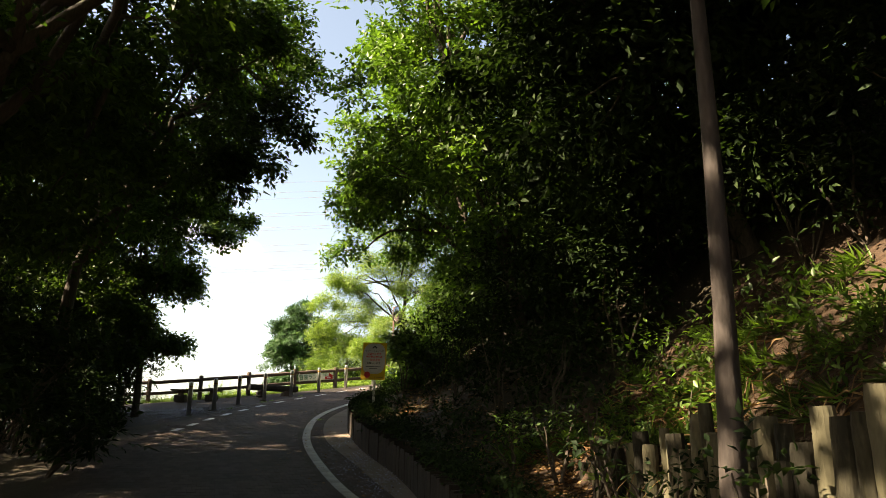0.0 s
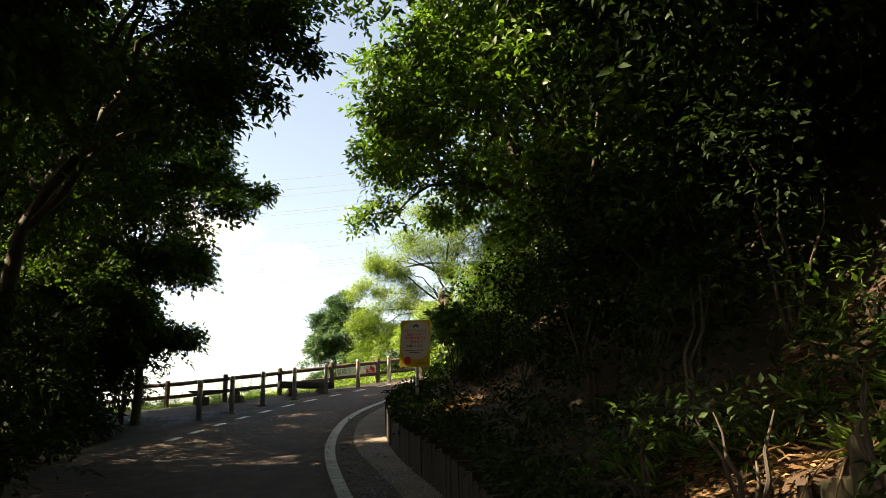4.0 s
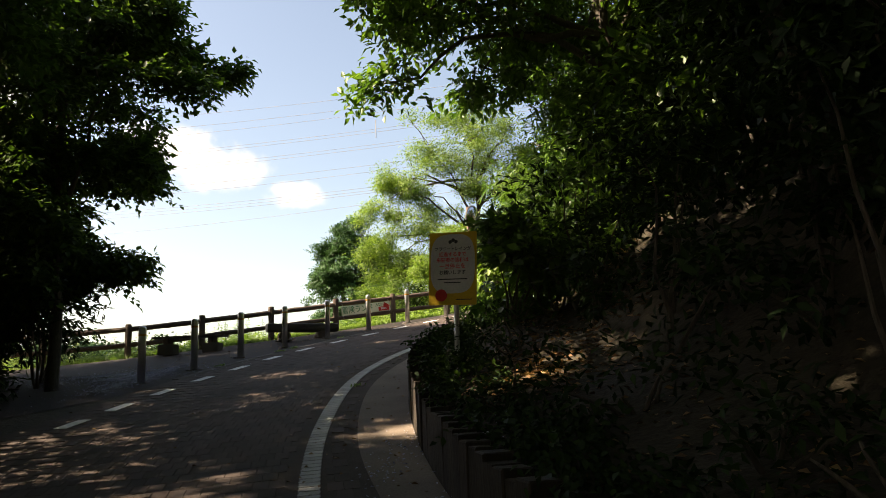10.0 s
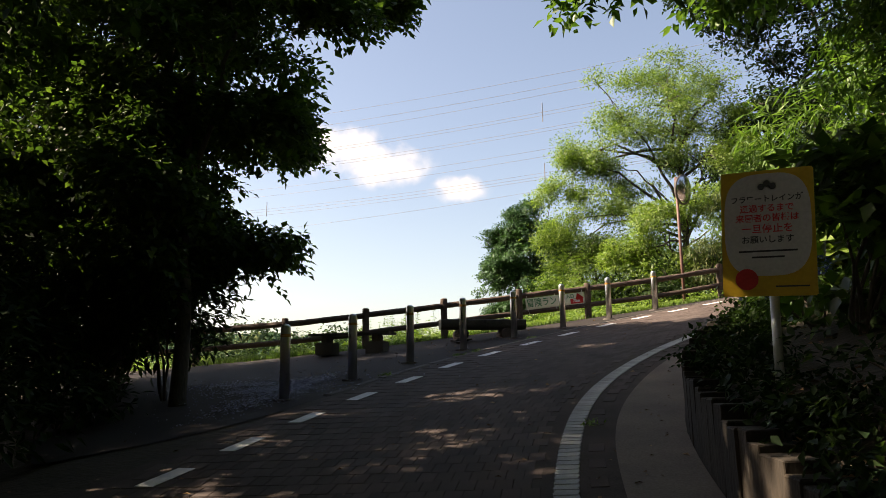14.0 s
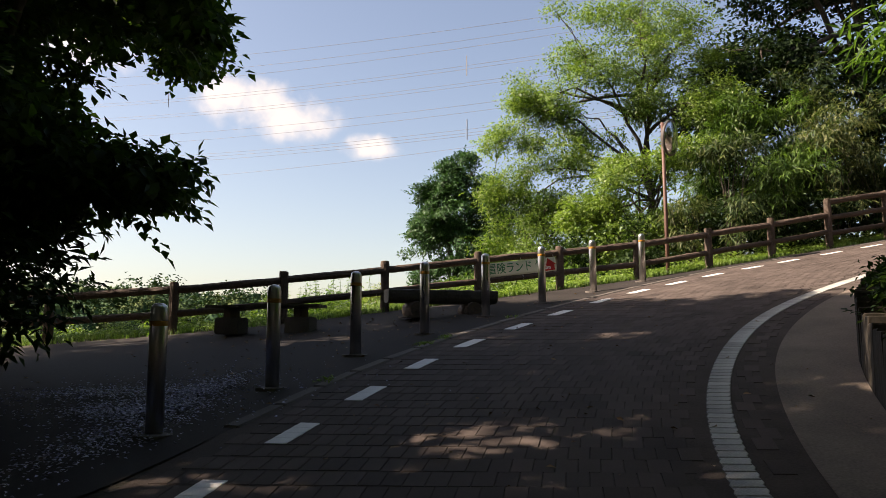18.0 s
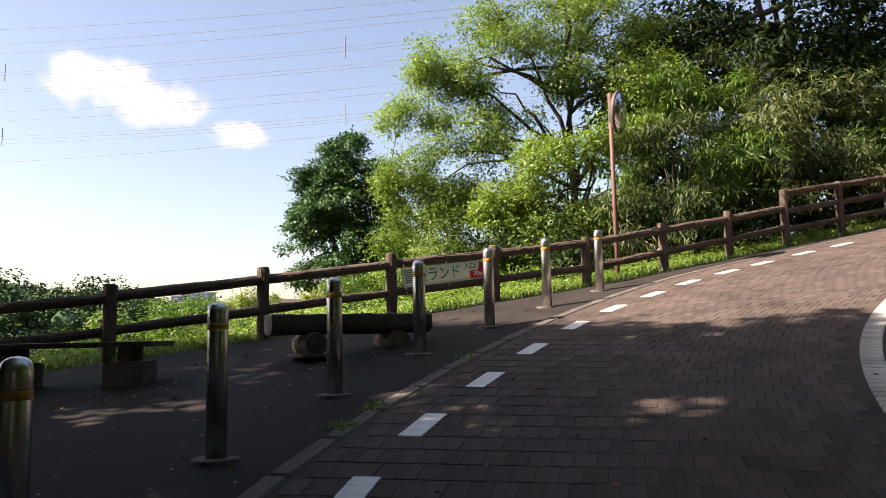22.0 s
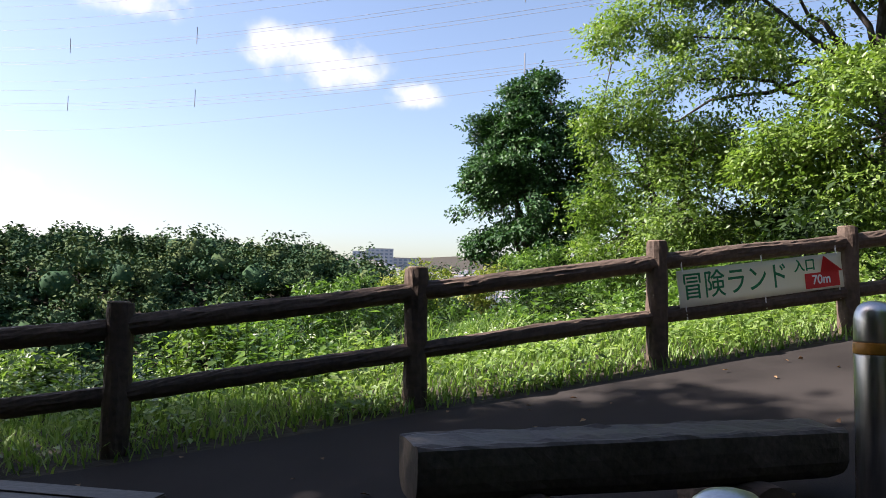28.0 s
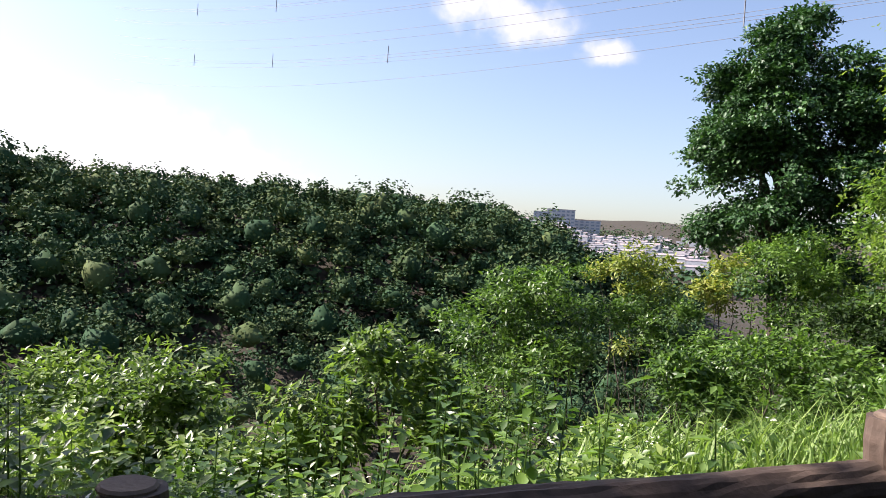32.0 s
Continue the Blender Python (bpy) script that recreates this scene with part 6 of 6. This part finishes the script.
# dense pale patches near x -7.5 imitate sky reflected on wet asphalt
litter("fallen_petals", "pale violet petals, on the square in place of a bluish wet sheen", 5, [(-7.35, 22.5, 0.14, 0.36, 1300), (-7.6, 21.9, 0.3, 0.16, 1100), (-7.2, 21.2, 0.18, 0.5, 1100), (-8.2, 22.5, 0.5, 0.14, 900), (-7.7, 22.3, 0.7, 0.6, 900), (-1.55, 14.6, 0.14, 0.7, 420), (-1.0, 13.0, 0.14, 0.7, 420), (-2.2, 16.6, 0.12, 0.6, 160)], PETAL, 0.026, 0.03)
litter("dry_leaves", "brown fallen leaves on the bank", 6, [(-1.2, 17.25, 0.3, 0.35, 500), (-0.4, 19.5, 0.6, 1.2, 700), (1.2, 11.4, 0.6, 1.0, 900), (0.9, 9.6, 0.4, 1.2, 700), (0.0, 14.0, 0.7, 1.5, 700), (2.4, 8.2, 0.4, 1.4, 900), (1.6, 10.4, 0.5, 0.8, 900), (2.7, 10.0, 0.5, 0.9, 900), (-0.9, 18.0, 0.6, 1.0, 500)], LEAF_DRY, 0.07, 0.01)
litter("fallen_leaves", "a few dry leaves lying on the paving", 7, [(-4.5, 22, 1.3, 4.0, 140), (-2.8, 18, 0.15, 2.6, 110), (-6.5, 27, 1.6, 1.2, 140), (-7.6, 24.6, 1.0, 1.2, 90), (-2.0, 15.4, 0.2, 1.4, 60)], LEAF_DRY, 0.045, 0.02)

# ---- woods on the far ridge ----
rng = np.random.default_rng(300)
n = 4200
az = np.radians(np.where(rng.random(n) < 0.9, rng.uniform(-66, -11, n), rng.uniform(-112, -66, n)))
r = rng.uniform(76, 188, n)
x, y = -8 + r * np.sin(az), 27 + r * np.cos(az)
size = rng.uniform(2.9, 5.4, n) * np.where(rng.random(n) < 0.3, 0.62, 1.0)
ok = (-side_of(FENCE, x, y) > 20)
kept = []
for i in np.flatnonzero(ok):
    j = kept
    if not j or np.all(np.hypot(x[j] - x[i], y[j] - y[i]) > 0.60 * (size[j] + size[i])):
        kept.append(i)
x, y, r, size = x[kept], y[kept], r[kept], size[kept]
z = land(x, y) + rng.uniform(-1.5, 1.6, len(x)) + 3.0 * smooth(160, 120, r) * rng.random(len(x))
lobes, per = 13, 310
d = rng.normal(size=(len(x), lobes, 3))
d[..., 2] = np.abs(d[..., 2]) * 1.1 - 0.1
d /= np.linalg.norm(d, axis=2)[..., None]
heart = np.stack([x, y, z + size * 0.62], -1)[:, None]
shape = size[:, None, None] * np.stack([1 + 0 * size, 1 + 0 * size, rng.uniform(0.8, 1.35, len(size))], -1)[:, None]


def dome(e):
    """How far the crown reaches in each direction, and the way its surface faces there."""
    near = np.einsum("nkc,nlc->nkl", e, d)
    which = near.argmax(2)
    reach = 0.55 + 0.55 * np.exp((near.max(2) - 1) * 13)
    hub = np.take_along_axis(d, which[..., None], 1) * 0.74
    out = e * reach[..., None] - hub
    return reach, out / (np.linalg.norm(out, axis=2)[..., None] + 1e-6)


e = rng.normal(size=(len(x), per, 3))
e[..., 2] = np.abs(e[..., 2]) * 1.1 - 0.35
e /= np.linalg.norm(e, axis=2)[..., None]
reach, out = dome(e)
pts = heart + e * (reach * rng.uniform(0.80, 1.06, reach.shape))[..., None] * shape
ln = np.repeat(np.clip(r / 130, 0.65, 1.25), per) * 0.64
v, f = leaf_arrays(rng, pts.reshape(-1, 3), 1.0, 0.95, 0.1, 0.3, (out * [1, 1, -0.5]).reshape(-1, 3) * 0.3, face=(out * 2.2 + e * 0.8).reshape(-1, 3))
c = np.repeat(pts.reshape(-1, 3), 4, 0)
v = c + (v - c) * np.repeat(ln, 4)[:, None]
# hidden body added in every crown to block light between its leaves
bm = bmesh.new()
bmesh.ops.create_icosphere(bm, subdivisions=2, radius=1.0)
ball = np.array([q.co[:] for q in bm.verts])
ball_f = np.array([[q.index for q in t.verts] for t in bm.faces])
bm.free()
e = np.broadcast_to(ball / np.linalg.norm(ball, axis=1)[:, None], (len(x), len(ball), 3))
bv = heart + e * (dome(e)[0] * 0.55)[..., None] * shape
bf = (ball_f[None] + (np.arange(len(x)) * len(ball))[:, None, None]).reshape(-1, 3)
f = np.concatenate([f, bf + len(v)])
v = np.concatenate([v, bv.reshape(-1, 3)])
# low growth that hides the soil between the crowns
n = 1300
az, r = np.radians(rng.uniform(-68, -11, n)), rng.uniform(110, 186, n)
base = np.stack([-8 + r * np.sin(az), 27 + r * np.cos(az), 0 * r], -1)
base[:, 2] = land(base[:, 0], base[:, 1]) + 0.6
e = rng.normal(size=(n, 16, 3))
e[..., 2] = np.abs(e[..., 2])
e /= np.linalg.norm(e, axis=2)[..., None]
pts = (base[:, None] + e * rng.uniform(1.6, 3.0, (n, 1, 1)) * [1.2, 1.2, 0.7]).reshape(-1, 3)
v2, f2 = leaf_arrays(rng, pts, 1.3, 0.95, 0.1, 0.3, face=e.reshape(-1, 3) * 2.0)
f = np.concatenate([f, f2 + len(v)])
v = np.concatenate([v, v2])
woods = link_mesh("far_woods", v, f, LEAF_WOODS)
tagged(woods, "dense evergreen woods covering the ridge across the valley", "woods", kind="stuff")

# ---- town in the distance ----
rng = np.random.default_rng(310)


def building(az, r, w, dpt, h, floors, cols, name="town_building", label="apartment block far across the plain, paled for haze"):
    a = math.radians(az)
    x, y = -8 + r * math.sin(a), 27 + r * math.cos(a)
    z = L(x, y)
    b = empty(name, (x, y, z), label, "building", "town buildings", rz=-az)
    bm = bmesh.new()
    box(bm, (0, 0, h / 2 - 4), (w, dpt, h + 8))
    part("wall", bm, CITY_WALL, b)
    bm = bmesh.new()
    box(bm, (0, 0, h + 0.4), (w * 1.02, dpt * 1.02, 0.8))
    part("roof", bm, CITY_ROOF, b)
    for i in range(floors):
        for j in range(cols):
            bm = bmesh.new()
            box(bm, ((j + 0.5) / cols * w - w / 2, -dpt / 2 - 0.05, (i + 0.5) / floors * h), (w / cols * 0.6, 0.3, h / floors * 0.5))
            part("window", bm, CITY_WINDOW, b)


building(-21.0, 1650, 60, 25, 38, 5, 6)
building(-19.2, 1700, 70, 25, 34, 5, 6)
building(-22.4, 1720, 40, 20, 26, 4, 4)
building(-19.7, 820, 26, 16, 13, 2, 4, label="white hall with a sloping roof in the town")
houses = empty("town_houses", (0, 0, 0), "mass of small houses in the far town, paled for haze", "buildings")
houses["kind"] = "stuff"
hv, hf, rv, rf = [], [], [], []
for _ in range(300):
    a, r = math.radians(rng.uniform(-25, -10)), rng.uniform(640, 1900)
    x, y = -8 + r * math.sin(a), 27 + r * math.cos(a)
    z = L(x, y)
    w, dd, h = rng.uniform(8, 20), rng.uniform(8, 14), rng.uniform(5, 12)
    for vv, ff, z0, z1, g in ((hv, hf, z - 3, z + h, 1.0), (rv, rf, z + h, z + h + 1.6, 1.05)):
        o = len(vv)
        for sx, sy, zz in ((-1, -1, z0), (1, -1, z0), (1, 1, z0), (-1, 1, z0), (-1, -1, z1), (1, -1, z1), (1, 1, z1), (-1, 1, z1)):
            t = 0.35 if (g > 1 and zz == z1) else 1.0
            vv.append((x + sx * w / 2 * g, y + sy * dd / 2 * g * t, zz))
        ff += [tuple(o + i for i in q) for q in ((0, 1, 5, 4), (1, 2, 6, 5), (2, 3, 7, 6), (3, 0, 4, 7), (4, 5, 6, 7))]
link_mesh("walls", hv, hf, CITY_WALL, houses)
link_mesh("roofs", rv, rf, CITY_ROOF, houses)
n = 2000
az, r = np.radians(rng.uniform(-30, 6, n)), rng.uniform(480, 2600, n)
x, y = -8 + r * np.sin(az), 27 + r * np.cos(az)
ok = np.sin(az * 40 + r * 0.004) + rng.normal(0, 0.5, n) > 0.1
x, y = x[ok], y[ok]
d = rng.normal(size=(len(x), 16, 3))
d[..., 2] = np.abs(d[..., 2])
d /= np.linalg.norm(d, axis=2)[..., None]
size = rng.uniform(7, 20, len(x)) * np.clip(np.hypot(x, y) / 900, 0.7, 2.2)
pts = np.stack([x, y, land(x, y)], -1)[:, None] + d * size[:, None, None] * [1.4, 1.4, 0.7]
v, f = leaf_arrays(rng, pts.reshape(-1, 3), 6.0, 0.9, 0.2, 0.3)
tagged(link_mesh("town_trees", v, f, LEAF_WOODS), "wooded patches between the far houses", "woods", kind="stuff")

# ---- power lines across the sky ----
LINES = [(22, -15, 0), (48, 8, 0), (65, 22, 0), (100, 57, 1), (131, 90, 1), (172, 133, 0), (188, 147, 0), (217, 180, 1), (230, 192, 0), (263, 213, 0)]
eye = Vector((-5.231, 20.905, 3.701))
view = look(eye, (-5.288, 22.895, 3.895), -1.0).to_3x3()
half = math.tan(radians(61.5) / 2)
for k, (y0, y1, double) in enumerate(LINES):
    ends = []
    for px, py in ((0, y0), (640, y1)):
        way = view @ Vector(((2 * px / 1568 - 1) * half, (882 - 2 * py) / 1568 * half, -1))
        # upright plane of the lines
        d = (0.31 * (-17 - eye.x) + 0.95 * (85 - eye.y)) / (0.31 * way.x + 0.95 * way.y)
        ends.append(np.array(eye + d * way))
    cable = empty("power_line", tuple(ends[0]), "overhead power cable far above the valley", "cable", "power lines")
    slope = (ends[1] - ends[0]) / (ends[1][0] - ends[0][0])
    for twin in range(1 + double):
        xs = np.linspace(-150, 120, 46)
        p = ends[0] + (xs - ends[0][0])[:, None] * slope
        mid = (xs - ends[0][0]) / (ends[1][0] - ends[0][0])
        p[:, 2] += 6.0e-4 * (xs - ends[0][0]) * (xs - ends[1][0]) - 0.35 * twin
        v, f = tube(p, 0.018, 5, caps=False)
        link_mesh("strand", v - ends[0], f, WIRE, cable)
    if k in (3, 7):
        for sx in (-110, -84, -58, -17):
            q = ends[0] + (sx - ends[0][0]) * slope
            q[2] += 6.0e-4 * (sx - ends[0][0]) * (sx - ends[1][0])
            v, f = tube([q + [0, 0, 1.0], q - [0, 0, 1.0]], 0.05, 5)
            link_mesh("spacer", v - ends[0], f, WIRE, cable)


# ---- paving: painted edge line, dashes, blocks ----
def block_mesh(name, lx, ly, h, material, zig=0.0):
    bm = bmesh.new()
    e = 0.003
    shape = [(-lx / 2, -ly / 2), (-lx / 6, -ly / 2 + zig), (lx / 6, -ly / 2 - zig), (lx / 2, -ly / 2), (lx / 2, ly / 2), (lx / 6, ly / 2 - zig), (-lx / 6, ly / 2 + zig), (-lx / 2, ly / 2)]
    low = [bm.verts.new((x, y, -h)) for x, y in shape]
    mid = [bm.verts.new((x, y, -e * 0.6)) for x, y in shape]
    top = [bm.verts.new((x * (1 - e / lx * 2), y * (1 - e / ly * 2), 0)) for x, y in shape]
    bm.faces.new(top)
    for a, b in ((low, mid), (mid, top)):
        for i in range(8):
            j = (i + 1) % 8
            bm.faces.new((a[i], a[j], b[j], b[i]))
    me = bpy.data.meshes.new(name)
    bm.to_mesh(me)
    bm.free()
    me.materials.append(material)
    return me


def surface_pose(x, y, angle, lift):
    e = 0.1
    sx = float(road_level(x + e, y) - road_level(x - e, y)) / (2 * e)
    sy = float(road_level(x, y + e) - road_level(x, y - e)) / (2 * e)
    n = Vector((-sx, -sy, 1)).normalized()
    t = Vector((math.cos(angle), math.sin(angle), 0))
    t = (t - n * t.dot(n)).normalized()
    m = Matrix((t, n.cross(t), n)).transposed().to_4x4()
    m.translation = (x, y, float(road_level(x, y)) + lift)
    return m


edge_line = empty("edge_line", (0, 0, 0), "worn white painted line of paving blocks along the curve", "road marking")
ep = resample(LINE[3:-1], 0.1)
ed, en = normals_of(ep)
white_block = block_mesh("white_block", 0.089, 0.145, 0.02, WHITE_PAINT, 0.006)
for i, p in enumerate(ep):
    if i > 288:
        break
    ob = new("white_block", white_block)
    ob.parent = edge_line
    ob.matrix_basis = surface_pose(float(p[0]), float(p[1]), math.atan2(ed[i][1], ed[i][0]), 0.0185)

DASH = np.array([(-6.02, 17.3), (-6.03, 18.30), (-6.06, 19.25), (-6.07, 20.29), (-6.02, 21.37), (-5.9, 22.43), (-5.75, 23.55), (-5.5, 24.6), (-5.12, 25.65), (-4.7, 26.68), (-4.19, 27.73), (-3.64, 28.65), (-3.0, 29.5), (-2.33, 30.34), (-1.57, 31.07), (-0.83, 31.68), (0.1, 32.4), (1.0, 33.0)])
d_way = np.gradient(DASH, axis=0)
dash_block = block_mesh("painted_block", 0.113, 0.145, 0.015, DASH_PAINT, 0.002)
for p, w in list(zip(DASH, d_way))[1:]:
    piece = empty("lane_dash", (0, 0, 0), "short white dash painted on the paving blocks", "road marking", "lane dashes")
    piece.matrix_basis = surface_pose(float(p[0]), float(p[1]), math.atan2(w[1], w[0]), 0.0195)
    for j in range(4):
        ob = new("painted_block", dash_block)
        ob.parent = piece
        ob.matrix_basis = pose(-0.171 + 0.114 * j, 0, 0)

# brown blocks: the nearest stretch as pieces, the rest joined
piece_mesh = block_mesh("paving_block", 0.2008, 0.1102, 0.02, BLOCK_PIECE, 0.0)
# a joined block keeps its worn top edge only
hx, hy = 0.1004, 0.0551
pv = np.array([(sx * (hx - e), sy * (hy - e), z) for e, z in ((0.0025, 0.0), (0.0, -0.005)) for sx, sy in ((-1, -1), (1, -1), (1, 1), (-1, 1))])
pf = [(0, 1, 2, 3)] + [(i + 4, (i + 1) % 4 + 4, (i + 1) % 4, i) for i in range(4)]
cl = resample(np.array([(0.4, 1.5), (-0.6, 6), (-1.9, 10), (-3.3, 14), (-4.4, 17.5), (-4.85, 20.5), (-4.75, 22.8), (-4.35, 24.8), (-3.6, 26.8), (-2.5, 28.6), (-1.0, 30.3), (1.0, 32.0), (4.2, 34.2), (8.5, 36.9)]), 0.203)
cdv, cnv = normals_of(cl)
jv, jf, o, made = [], [], 0, 0
paving = empty("road_paving", (0, 0, 0), "brown interlocking paving blocks of the road", "paving")
for i in range(len(cl)):
    across = np.arange(-26, 27) * 0.112 + (0.056 if i % 2 else 0.0)
    p = cl[i] + cnv[i] * across[:, None]
    inside = (side_of(CURB_LINE, p[:, 0], p[:, 1]) > 0.16)
    dl = side_of(LINE, p[:, 0], p[:, 1])
    inside &= (dl < -0.175) | ((dl > 0.175) & (dl < 0.5) & (side_of(apron_l, p[:, 0], p[:, 1]) < -0.1)) | ((dl > 0.175) & (p[:, 1] < 10) & (side_of(WALL, p[:, 0], p[:, 1]) < -0.15))
    ang = math.atan2(cdv[i][1], cdv[i][0])
    for q in p[inside]:
        m = surface_pose(float(q[0]), float(q[1]), ang, 0.0155 + random.uniform(-0.0012, 0.0012))
        if made < 300 and 22.6 < q[1] < 26.5 and -6 < q[0] < -3.9:
            ob = new("paving_block", piece_mesh)
            ob.parent = paving
            ob.matrix_basis = m
            made += 1
        else:
            mm = np.array(m)
            jv.append(pv @ mm[:3, :3].T + mm[:3, 3])
            jf.append(o)
            o += len(pv)
vv = np.concatenate(jv)
faces = [tuple(o2 + i for i in q) for o2 in jf for q in pf]
rest = link_mesh("paving_rest", vv, faces, BLOCK, paving)
rest["kind"] = "stuff"
